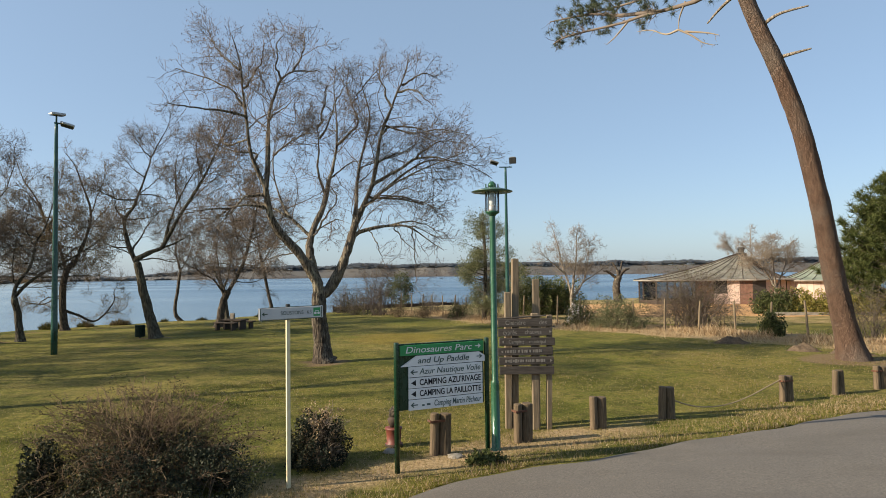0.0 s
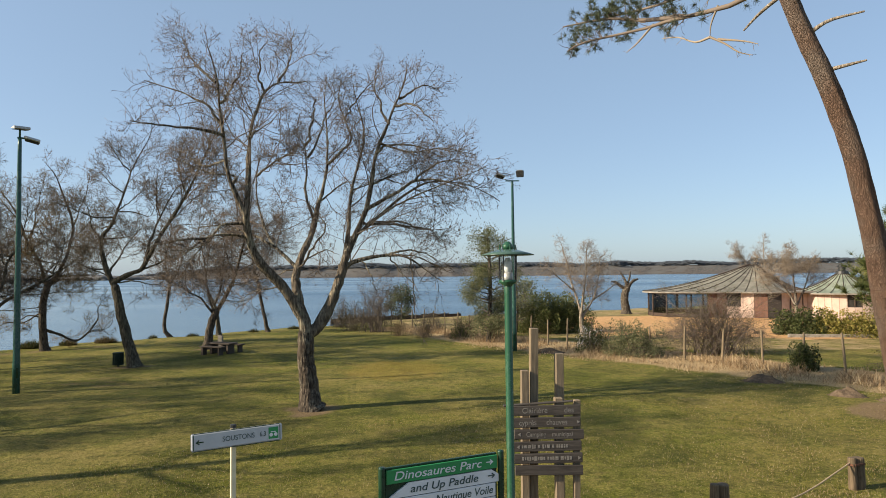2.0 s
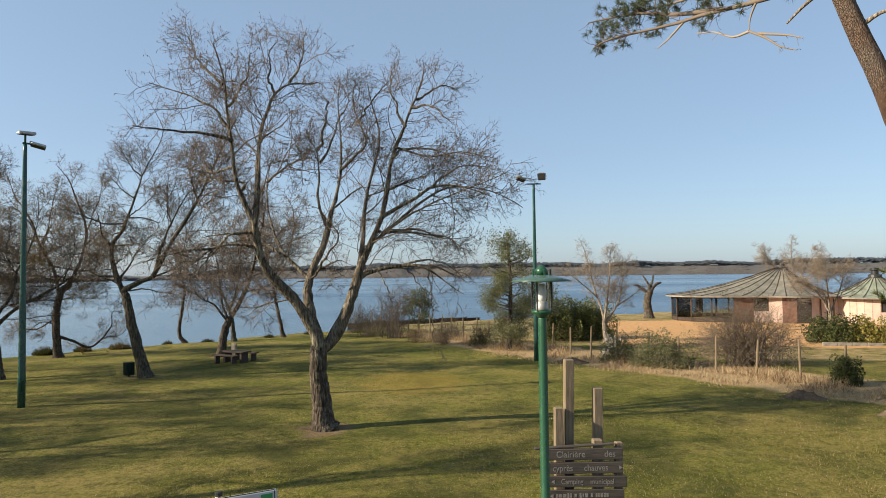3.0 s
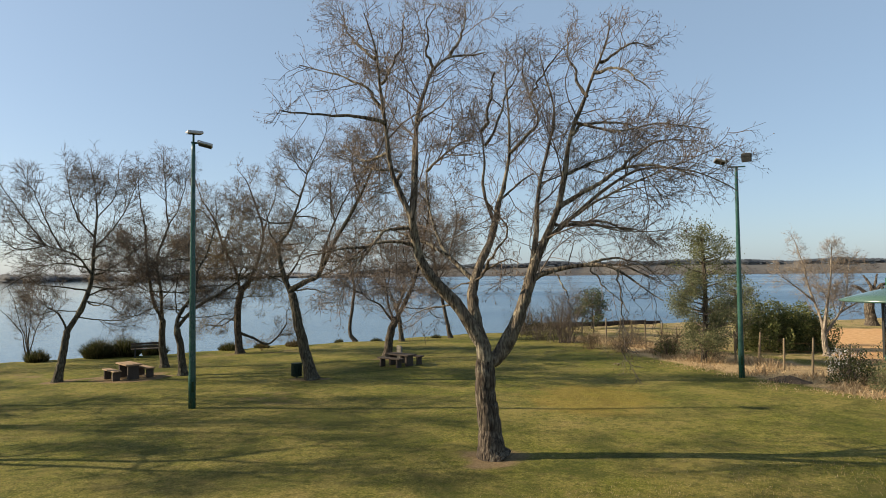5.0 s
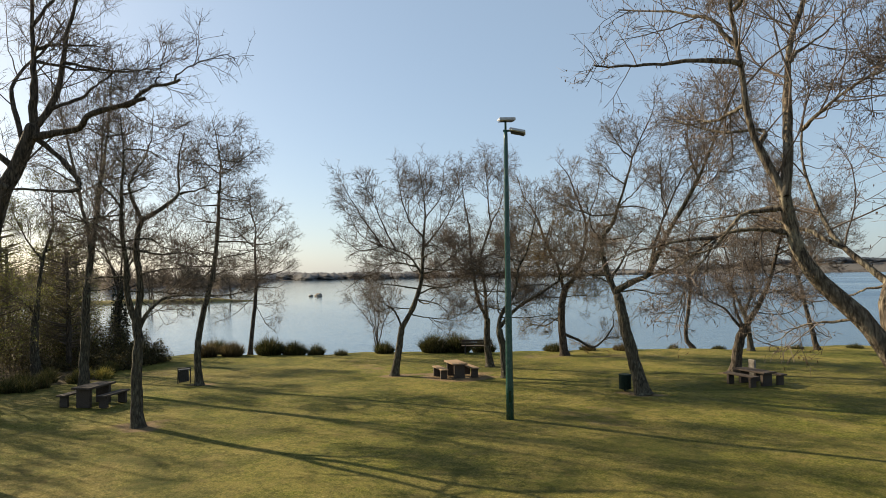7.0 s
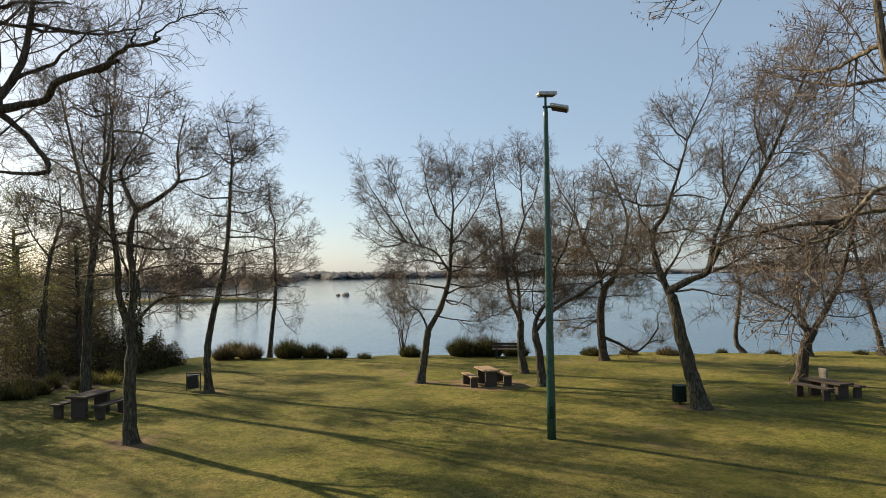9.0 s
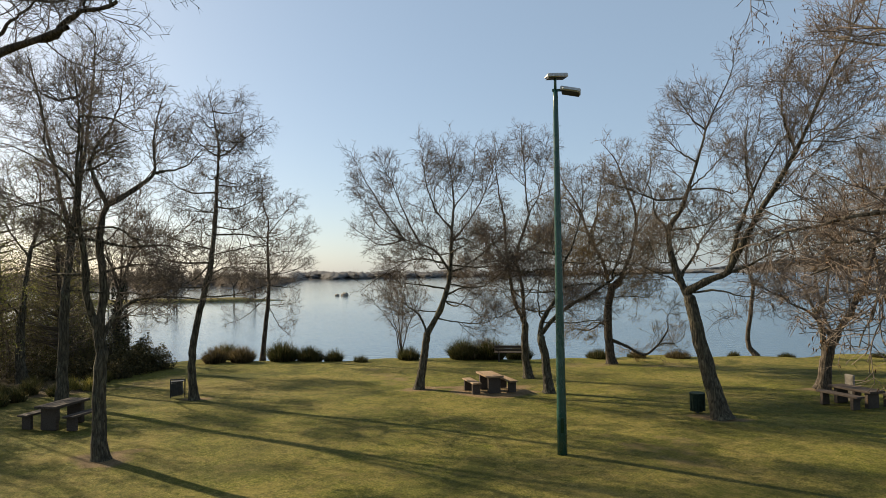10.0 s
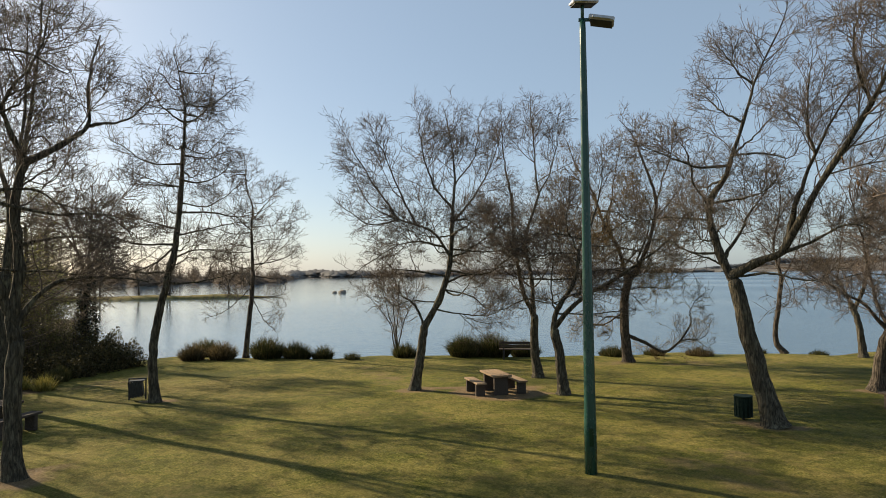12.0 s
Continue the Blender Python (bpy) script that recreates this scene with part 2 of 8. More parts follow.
WOOD_LOG = wood_material("weathered round timber", (0.045, 0.032, 0.021), (0.19, 0.14, 0.088))
WOOD_GREY = wood_material("grey weathered boards", (0.032, 0.027, 0.024), (0.095, 0.082, 0.071), (0.7, 8, 8))
WOOD_POST = wood_material("pale weathered posts", (0.11, 0.085, 0.056), (0.26, 0.20, 0.135))
WOOD_STAKE = wood_material("old fence stakes", (0.10, 0.078, 0.05), (0.24, 0.185, 0.12))
WOOD_DARK = wood_material("dark stained planks", (0.035, 0.027, 0.022), (0.095, 0.075, 0.06), (0.7, 8, 8))
WOOD_TABLE = wood_material("sun bleached table planks", (0.17, 0.115, 0.07), (0.34, 0.24, 0.15), (0.7, 8, 8))
CONCRETE = plain_noise("rough concrete", (0.11, 0.09, 0.07), (0.23, 0.19, 0.15), 9, 0.9, 0.2, 0.4)


def paint_material(name, c, wear, rough=0.45):
    m = Mat(name, rough, 0, 0.45)
    n = m.noise(6, 6, 0.7, (1, 1, 0.4))
    m.color(m.mix(m.grey(n, 0.55, 0.75), c, wear))
    m.rough(m.grey(n, 0.2, 1.4))
    return m.bump(n, 0.12, 0.004).m


GREEN = paint_material("green lacquered steel", (0.018, 0.075, 0.038), (0.045, 0.115, 0.07), 0.6)
# the hat's lacquer: dusty and matte, with its sunlight put into the colour
GREEN_HAT = paint_material("dusty green lacquer lightened as sunlit", (0.05, 0.095, 0.075), (0.085, 0.13, 0.105), 0.85)
GREEN_DARK = paint_material("dark green lacquered steel", (0.006, 0.032, 0.015), (0.014, 0.05, 0.026), 0.65)
GREEN_MAST = paint_material("dark green mast paint", (0.018, 0.065, 0.05), (0.035, 0.10, 0.075))
RUST = plain_noise("rusty iron", (0.06, 0.028, 0.018), (0.15, 0.068, 0.04), 25, 0.85, 0.3, 0.3)
BLACK = plain_noise("dark painted metal", (0.012, 0.013, 0.013), (0.035, 0.036, 0.036), 8, 0.5, 0.4)
STEEL = plain_noise("galvanised steel", (0.30, 0.31, 0.31), (0.52, 0.53, 0.53), 14, 0.45, 0.5, 0, None, 0.7)
ALU = plain_noise("weathered aluminium sheet", (0.34, 0.33, 0.32), (0.55, 0.54, 0.52), 10, 0.5, 0.5, 0, None, 0.5)
WHITE = plain_noise("white sign enamel", (0.58, 0.58, 0.58), (0.68, 0.68, 0.67), 5, 0.4, 0.4)
# white enamel with the shade on the cycle sign's face put in
SHADEDWHITE = plain_noise("white enamel greyed as shaded", (0.40, 0.41, 0.42), (0.50, 0.51, 0.51), 5, 0.5, 0.4)
CREAM = plain_noise("cream painted post", (0.55, 0.47, 0.30), (0.70, 0.62, 0.42), 7, 0.6, 0.3)
INK = plain_noise("black lettering", (0.01, 0.01, 0.012), (0.02, 0.02, 0.022), 5, 0.5)
GREYINK = plain_noise("grey green lettering", (0.05, 0.075, 0.07), (0.07, 0.10, 0.09), 5, 0.5)
PALEINK = plain_noise("worn white lettering", (0.11, 0.10, 0.088), (0.27, 0.25, 0.225), 60, 0.8)
SIGNGREEN = plain_noise("green sign enamel", (0.02, 0.20, 0.06), (0.03, 0.25, 0.085), 5, 0.4, 0.4)
RED = plain_noise("dull terracotta red", (0.09, 0.022, 0.016), (0.18, 0.05, 0.035), 9, 0.55, 0.4, 0.2)
STONE = plain_noise("grey stone", (0.13, 0.115, 0.095), (0.30, 0.27, 0.225), 7, 0.9, 0.2, 0.6)
ROPE = plain_noise("old rope", (0.22, 0.16, 0.10), (0.42, 0.33, 0.22), 60, 0.95, 0.1, 0.6)
ROOF = plain_noise("green grey roof sheets", (0.12, 0.14, 0.10), (0.22, 0.245, 0.19), 1.4, 0.75, 0.3, 0.3)
ROOF_WORN = plain_noise("grey lichen roof sheets", (0.10, 0.095, 0.075), (0.225, 0.21, 0.17), 1.6, 0.85, 0.2, 0.3)
FASCIA = plain_noise("weathered grey fascia", (0.15, 0.135, 0.115), (0.30, 0.27, 0.235), 3, 0.8)
WALL_PINK = plain_noise("pale pink render", (0.42, 0.31, 0.255), (0.54, 0.41, 0.34), 2, 0.9)
WALL_BRICK = plain_noise("brown red render", (0.095, 0.05, 0.037), (0.165, 0.09, 0.065), 5, 0.9)
TIMBER = plain_noise("dark timber", (0.03, 0.022, 0.018), (0.08, 0.055, 0.042), 6, 0.8)
BIN = plain_noise("dull dark green plastic", (0.008, 0.018, 0.013), (0.018, 0.035, 0.025), 9, 0.8, 0.15)
# opaque colour for panes: the gloom of the rooms behind is painted on
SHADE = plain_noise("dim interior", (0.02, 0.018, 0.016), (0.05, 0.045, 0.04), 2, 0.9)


def glass_material(name, tint=(0.9, 0.95, 0.95), rough=0.02):
    m = Mat(name, rough, 0, 0.5)
    g = m.t.nodes.new("ShaderNodeBsdfTransparent")
    g.inputs[0].default_value = (*tint, 1)
    s = m.t.nodes.new("ShaderNodeBsdfGlossy")
    s.inputs["Roughness"].default_value = rough
    f = m.t.nodes.new("ShaderNodeFresnel")
    mx = m.t.nodes.new("ShaderNodeMixShader")
    m.link(f.outputs[0], mx.inputs[0])
    m.link(g.outputs[0], mx.inputs[1])
    m.link(s.outputs[0], mx.inputs[2])
    m.link(mx.outputs[0], m.t.nodes["Material Output"].inputs[0])
    return m.m


GLASS = glass_material("window glass", (0.80, 0.86, 0.88))
GLASS_LAMP = glass_material("lantern glass", (0.88, 0.92, 0.93), 0.08)


# ---- building blocks ----
def mesh_object(name, verts, faces, mat, parent=None, smooth=False, label=""):
    me = bpy.data.meshes.new(name)
    verts = np.asarray(verts, dtype=np.float32)
    faces = np.asarray(faces, dtype=np.int32)
    n, k = faces.shape
    me.vertices.add(len(verts))
    me.vertices.foreach_set("co", verts.ravel())
    me.loops.add(n * k)
    me.loops.foreach_set("vertex_index", faces.ravel())
    me.polygons.add(n)
    me.polygons.foreach_set("loop_start", np.arange(0, n * k, k, dtype=np.int32))
    me.polygons.foreach_set("loop_total", np.full(n, k, dtype=np.int32))
    if smooth:
        me.polygons.foreach_set("use_smooth", np.ones(n, dtype=bool))
    me.update(calc_edges=True)
    me.materials.append(mat)
    ob = new(name, me)
    if parent is not None:
        ob.parent = parent
    if label:
        tagged(ob, label)
    return ob


def part(name, bm, mat, parent=None, label="", smooth=False):
    """Link a bmesh as one mesh object under a thing or part."""
    me = bpy.data.meshes.new(name)
    bm.to_mesh(me)
    bm.free()
    me.materials.append(mat)
    if smooth:
        me.polygons.foreach_set("use_smooth", np.ones(len(me.polygons), dtype=bool))
    ob = new(name, me)
    if parent is not None:
        ob.parent = parent
    if label:
        tagged(ob, label)
    return ob


def box(bm, c, s, m=None, bevel=0.0):
    """A bevelled box of size s about c, turned by m."""
    mat = (m or Matrix()) @ Matrix.Translation(c) @ Matrix.Diagonal((*s, 1))
    made = bmesh.ops.create_cube(bm, size=1, matrix=mat)["verts"]
    if bevel:
        edges = list({e for v in made for e in v.link_edges})
        bmesh.ops.bevel(bm, geom=edges, offset=bevel, segments=1, affect="EDGES")
    return bm


def boxed(c, s, m=None, bevel=0.004):
    return box(bmesh.new(), c, s, m, bevel)


def lathe(profile, sides=16, wobble=0.0, seed=0):
    """A turned body from (radius, height) pairs, closed at both ends."""
    bm = bmesh.new()
    rnd = random.Random(seed)
    rings = []
    for r, z in profile:
        rings.append([bm.verts.new((r * (1 + rnd.uniform(-wobble, wobble)) * math.cos(2 * math.pi * i / sides), r * (1 + rnd.uniform(-wobble, wobble)) * math.sin(2 * math.pi * i / sides), z)) for i in range(sides)])
    for a, b in zip(rings, rings[1:]):
        for i in range(sides):
            bm.faces.new((a[i], a[(i + 1) % sides], b[(i + 1) % sides], b[i]))
    bm.faces.new(rings[0][::-1])
    bm.faces.new(rings[-1])
    return bm


def placed(bm, m):
    bmesh.ops.transform(bm, matrix=m, verts=bm.verts)
    return bm


def empty(name, x, y, z, yaw=0.0, label="", category="", group="", kind=""):
    ob = new(name)
    ob.matrix_world = pose(x, y, z, 0, 0, yaw)
    return tagged(ob, label, category, group, kind)


def spline(pts, k):
    """k points along a smooth curve through pts."""
    p = np.asarray(pts, dtype=float)
    q = np.vstack([2 * p[0] - p[1], p, 2 * p[-1] - p[-2]])
    out = []
    for s in np.linspace(0, len(p) - 1 - 1e-6, k):
        i, u = int(s), s - int(s)
        a, b, c, d = q[i:i + 4]
        out.append(0.5 * (2 * b + (c - a) * u + (2 * a - 5 * b + 4 * c - d) * u * u + (3 * b - a - 3 * c + d) * u ** 3))
    return np.array(out)


def tubes(P, R, sides):
    """Tubes round many polylines at once. P: (n, k, 3), R: (n, k)."""
    n, k, _ = P.shape
    T = np.gradient(P, axis=1)
    T /= np.linalg.norm(T, axis=2, keepdims=True) + 1e-9
    N = np.zeros_like(P)
    ref = np.where(np.abs(T[:, 0, 2:3]) > 0.8, np.array([[1.0, 0.13, 0.0]]), np.array([[0.0, 0.0, 1.0]]))
    prev = np.cross(T[:, 0], ref)
    for i in range(k):
        prev = prev - (prev * T[:, i]).sum(1, keepdims=True) * T[:, i]
        prev /= np.linalg.norm(prev, axis=1, keepdims=True) + 1e-9
        N[:, i] = prev
    B = np.cross(T, N)
    a = np.arange(sides) * 2 * np.pi / sides
    V = P[:, :, None, :] + R[:, :, None, None] * (np.cos(a)[None, None, :, None] * N[:, :, None, :] + np.sin(a)[None, None, :, None] * B[:, :, None, :])
    base = np.arange(n)[:, None, None] * k * sides + np.arange(k - 1)[None, :, None] * sides
    i, j = np.arange(sides)[None, None, :], (np.arange(sides) + 1)[None, None, :] % sides
    F = np.stack([base + i, base + j, base + sides + j, base + sides + i], axis=-1).reshape(-1, 4)
    return V.reshape(-1, 3), F


def merged(chunks):
    vs, fs, at = [], [], 0
    for v, f in chunks:
        vs.append(v)
        fs.append(f + at)
        at += len(v)
    return np.concatenate(vs), np.concatenate(fs)


def unit(v):
    return v / (np.linalg.norm(v, axis=-1, keepdims=True) + 1e-9)


def sprout(rng, P, R, per_metre, u0, length, angle, up, k=5, kink=0.3, r_max=0.02, r_end=0.003, taper=0.5):
    """Shoots from many polylines: returns their own polylines and radii."""
    n, kk, _ = P.shape
    seg = np.linalg.norm(np.diff(P, axis=1), axis=2).sum(1)
    count = rng.poisson(np.maximum(seg * (1 - u0) * per_metre, 0.0))
    idx = np.repeat(np.arange(n), count)
    u = u0 + (1 - u0) * rng.random(len(idx)) ** 0.85
    s = u * (kk - 1)
    i = np.minimum(s.astype(int), kk - 2)
    f = (s - i)[:, None]
    p0 = P[idx, i] * (1 - f) + P[idx, i + 1] * f
    r0 = R[idx, i] * (1 - f[:, 0]) + R[idx, i + 1] * f[:, 0]
    t = unit(P[idx, i + 1] - P[idx, i])
    side = unit(np.cross(t, rng.normal(size=t.shape)))
    ang = np.radians(angle[0] + (angle[1] - angle[0]) * rng.random(len(idx)))[:, None]
    d = unit(np.cos(ang) * t + np.sin(ang) * side + np.array([0, 0, up]))
    L = (length[0] + (length[1] - length[0]) * rng.random(len(idx))) * (1 - taper * u)
    pts = [p0]
    step = (L / (k - 1))[:, None]
    for _ in range(k - 1):
        d = unit(d + kink * rng.normal(size=d.shape) + np.array([0, 0, up * 0.35]))
        pts.append(pts[-1] + d * step)
    Q = np.stack(pts, axis=1)
    start = np.minimum(r0 * 0.7, r_max * (0.5 + 0.5 * L / max(length[1], 1e-3)))
    RR = np.maximum(start[:, None] * np.linspace(1, 0.25, k)[None, :], r_end)
    return Q, RR


def blades(rng, base, direction, length, width, bend=0.3, droop=0.0):
    """Narrow two-part blades: n bases with directions, as quads."""
    n = len(base)
    d = unit(direction)
    side = unit(np.cross(d, rng.normal(size=d.shape))) * (width[:, None] if isinstance(width, np.ndarray) else width)
    mid = base + d * (length * 0.55)[:, None]
    tip = mid + unit(d + bend * rng.normal(size=d.shape) + np.array([0, 0, -droop])) * (length * 0.45)[:, None]
    V = np.stack([base - side * 0.5, base + side * 0.5, mid + side * 0.4, mid - side * 0.4, tip + side * 0.08, tip - side * 0.08], axis=1)
    o = np.arange(n)[:, None] * 6
    F = np.concatenate([o + np.array([[0, 1, 2, 3]]), o + np.array([[3, 2, 4, 5]])])
    return V.reshape(-1, 3), F


def leaf_quads(rng, at, size, flat=0.0):
    """Small pointed leaves, each folded along its rib."""
    n = len(at)
    d = unit(rng.normal(size=(n, 3)) + np.array([0, 0, flat]))
    s = unit(np.cross(d, rng.normal(size=(n, 3))))
    L = (size * (0.6 + 0.8 * rng.random(n)))[:, None]
    V = np.stack([at - d * L * 0.5, at + s * L * 0.32, at + d * L * 0.5, at - s * L * 0.32], axis=1)
    V[:, 1] += np.cross(d, s) * L * 0.08
    o = np.arange(n)[:, None] * 4
    return V.reshape(-1, 3), o + np.array([[0, 1, 2, 3]])


def in_dome(rng, n, w, d, h, shell=0.55):
    """Points in a lumpy dome of half-widths w, d and height h."""
    v = rng.normal(size=(n, 3))
    v[:, 2] = np.abs(v[:, 2])
    v = v / (np.abs(v) ** 2.7).sum(1, keepdims=True) ** (1 / 2.7)
    lump = 1 + 0.18 * np.sin(3.1 * v[:, 0] + 5 * v[:, 1]) + 0.14 * np.sin(6 * v[:, 1] + 4.3 * v[:, 2]) + 0.10 * np.sin(11 * v[:, 0] - 7 * v[:, 2])
    r = (shell + (1 - shell) * rng.random(n) ** 0.6) * lump
    return v * r[:, None] * np.array([w, d, h])


# ---- the lie of the land ----
WATER_Z = -0.55


def smooth(u):
    u = np.clip(u, 0.0, 1.0)
    return u * u * (3 - 2 * u)


def shore_at(x, y):
    """How far a place lies past the near shoreline, towards the lake."""
    q = (x + y) / 2 ** 0.5
    s = (y - x) / 2 ** 0.5
    line = 43.6 + 0.5 * np.sin(q * 0.55) + 0.35 * np.sin(q * 1.37 + 1) - 1.8 * smooth((-8.5 - q) / 3)
    point = np.maximum((y - 20.3 - 0.26 * (-38.5 - x)) / 1.03, -x - 78)      # a wooded point beside the bay
    return np.maximum(np.minimum(s - line, point), y - 68.5 - 0.45 * (x - 14))      # the last: a cove behind the restaurant


def far_reach(x, y):
    a = np.degrees(np.arctan2(y, x))
    a = np.where(a < -90, a + 360, a)
    return 1500 - 620 * smooth((a - 118) / 26) - 520 * smooth((a - 147.8) / 1.6) + 60 * np.sin(a * 0.9) + 25 * np.sin(a * 3.1)


def ground_z(x, y):
    x, y = np.asarray(x, float), np.asarray(y, float)
    s = (y - x) / 2 ** 0.5
    z = -0.32 * np.maximum(smooth((s - 26) / 17), smooth((y - 36) / 16) * smooth((x + 4) / 8))
    p = shore_at(x, y)
    z = z - 2.4 * smooth((p + 0.35) / 6.0) - 0.12 * smooth((p + 1.0) / 0.9)
    r = np.hypot(x, y)
    reach = far_reach(x, y)
    a = np.degrees(np.arctan2(y, x))
    low = 1 - 0.9 * smooth((np.where(a < -90, a + 360, a) - 106) / 10)      # the land is flat to the west
    rise = 1.6 + 1.3 * low + 22 * low * smooth((r - reach - 10) / 420) + 6 * low * smooth((r - reach - 80) / 300) * (0.5 + 0.5 * np.sin(0.004 * x + 1.3) * np.cos(0.003 * y))
    return z + rise * smooth((r - reach) / 25)


def gz(x, y):
    return float(ground_z(x, y))


def axis_values(lo, hi, fine, far):
    core = list(np.arange(lo, hi + fine * 0.5, fine))
    step, left, right = fine, core[0], core[-1]
    a, b = [], []
    while left > -far:
        step *= 1.22
        left -= min(step, 70)
        a.append(left)
    step = fine
    while right < far:
        step *= 1.22
        right += min(step, 70)
        b.append(right)
    return np.array(a[::-1] + core + b)


def build_ground():
    xs, ys = axis_values(-46, 26, 0.75, 2900), axis_values(2, 58, 0.75, 2900)
    X, Y = np.meshgrid(xs, ys)
    Z = ground_z(X, Y)
    near = (np.abs(X) < 60) & (Y < 70) & (Y > -20)
    Z = Z + near * 0.02 * (np.sin(X * 0.9 + Y * 0.4) * np.sin(Y * 0.7 - X * 0.2) - 0.4)
    V = np.stack([X, Y, Z], -1).reshape(-1, 3)
    ny, nx = X.shape
    i = (np.arange(ny - 1)[:, None] * nx + np.arange(nx - 1)[None, :]).reshape(-1, 1)
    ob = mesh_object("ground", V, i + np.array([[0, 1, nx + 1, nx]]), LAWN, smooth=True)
    tagged(ob, "mown winter lawn sloping to a lake shore", "ground", kind="structure")

    def put(name, v):
        a = ob.data.attributes.new(name, "FLOAT", "POINT")
        a.data.foreach_set("value", np.clip(v, 0, 1).astype(np.float32).ravel())

    # fence strip: distance from the line of the stakes
    fx, fy = 13.3 - 4.3, 23.1 - 34.9
    fl = math.hypot(fx, fy)
    off = ((X - 4.3) * fy - (Y - 34.9) * fx) / fl * -1
    dry = smooth((3.0 - np.abs(off + 0.2)) / 1.6) * smooth((X + 4) / 6)
    rd = Y - road_edge(X)
    verge = smooth((1.15 - np.abs(rd - 1.2)) / 0.9) * 0.68 * smooth((6 - X) / 4)
    beyond = 0.5 * smooth((off - 1.5) / 2.0) * smooth((X + 8) / 5) * (Y > 30) * (Y < 90)
    beyond = np.where(np.abs(X) + np.abs(Y) < 140, beyond, 0)
    put("dry", np.maximum(np.maximum(dry, verge), beyond))
    put("ochre", smooth((2.7 - np.hypot((X + 1.5) / 1.5, (Y - 26.0) / 1.9)) / 2.6) * 0.85)
    trunks = [(-3.26, 19.06, 0.75), (-11.71, 27.45, 0.6), (-19.4, 14.84, 0.7), (-21.31, 25.47, 0.6), (-24.92, 19.13, 0.5), (-19.2, 26.9, 1.4), (11.4, 17.7, 1.3), (-11.3, 34.3, 0.6)]
    earth = np.zeros_like(X)
    for x, y, r in trunks:
        earth = np.maximum(earth, smooth((r - np.hypot(X - x, Y - y)) / (0.6 * r) + 0.55))
    worn = 0.5 + 0.5 * np.sin(X * 0.31 + 1.7 * np.sin(Y * 0.23)) * np.sin(Y * 0.37 + 1.1 * np.sin(X * 0.19))
    earth = np.maximum(earth, 0.42 * smooth((worn - 0.78) / 0.2) * smooth((-X - 6) / 6))
    put("earth", earth)
    front = smooth((Y - 33.2 - 0.08 * (X - 9)) / 1.0) * smooth((X - 7.5 - 0.05 * (Y - 33)) / 1.4) * smooth((60 - Y) / 3) * smooth((34 - X) / 2)
    lawn_in = smooth((2.2 - np.hypot((X - 13) / 3.2, (Y - 34.5) / 1.0)) / 0.8)
    put("sand", front * (1 - lawn_in))
    p = shore_at(X, Y)
    bank = smooth((-X - 28.6) / 1.5) * smooth((18.2 - Y + 0.28 * (-X - 29)) / 1.2)
    put("mud", np.maximum(smooth((p + 0.35) / 0.4), bank))
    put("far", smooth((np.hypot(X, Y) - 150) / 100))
    return ob


def road_edge(x):
    x = np.asarray(x, float)
    return 8.12 + 0.47 * (x - 0.74) - 0.22 * smooth((0.9 - x) / 1.6) * (0.9 - x) + 0.05 * np.sin(2.1 * x) + 0.03 * np.sin(5.3 * x + 1)


def build_road():
    xs = np.linspace(-60, 60, 601)
    rows = []
    for k, off in enumerate((0.0, -0.12, -1.5, -3.0, -4.5, -5.9, -6.0)):
        crown = 0.02 + 0.05 * (1 - ((off + 3) / 3) ** 2)
        y = road_edge(xs) + off
        rows.append(np.stack([xs, y, ground_z(xs, y) + (crown if 0 < k < 6 else -0.01)], -1))
    V = np.concatenate(rows)
    n = len(xs)
    i = (np.arange(len(rows) - 1)[:, None] * n + np.arange(n - 1)[None, :]).reshape(-1, 1)
    ob = mesh_object("road", V, i + np.array([[0, n, n + 1, 1]]), ASPHALT, smooth=True)
    return tagged(ob, "worn grey asphalt lane beside the grass verge", "road", kind="structure")


def build_water():
    xs = np.linspace(-2800, 2800, 57)
    X, Y = np.meshgrid(xs, xs)
    V = np.stack([X, Y, np.full_like(X, WATER_Z)], -1).reshape(-1, 3)
    i = (np.arange(56)[:, None] * 57 + np.arange(56)[None, :]).reshape(-1, 1)
    ob = mesh_object("water", V, i + np.array([[0, 1, 58, 57]]), WATER)
    return tagged(ob, "calm blue lake reaching to a wooded far shore", "lake", kind="structure")


build_ground()
build_road()
build_water()


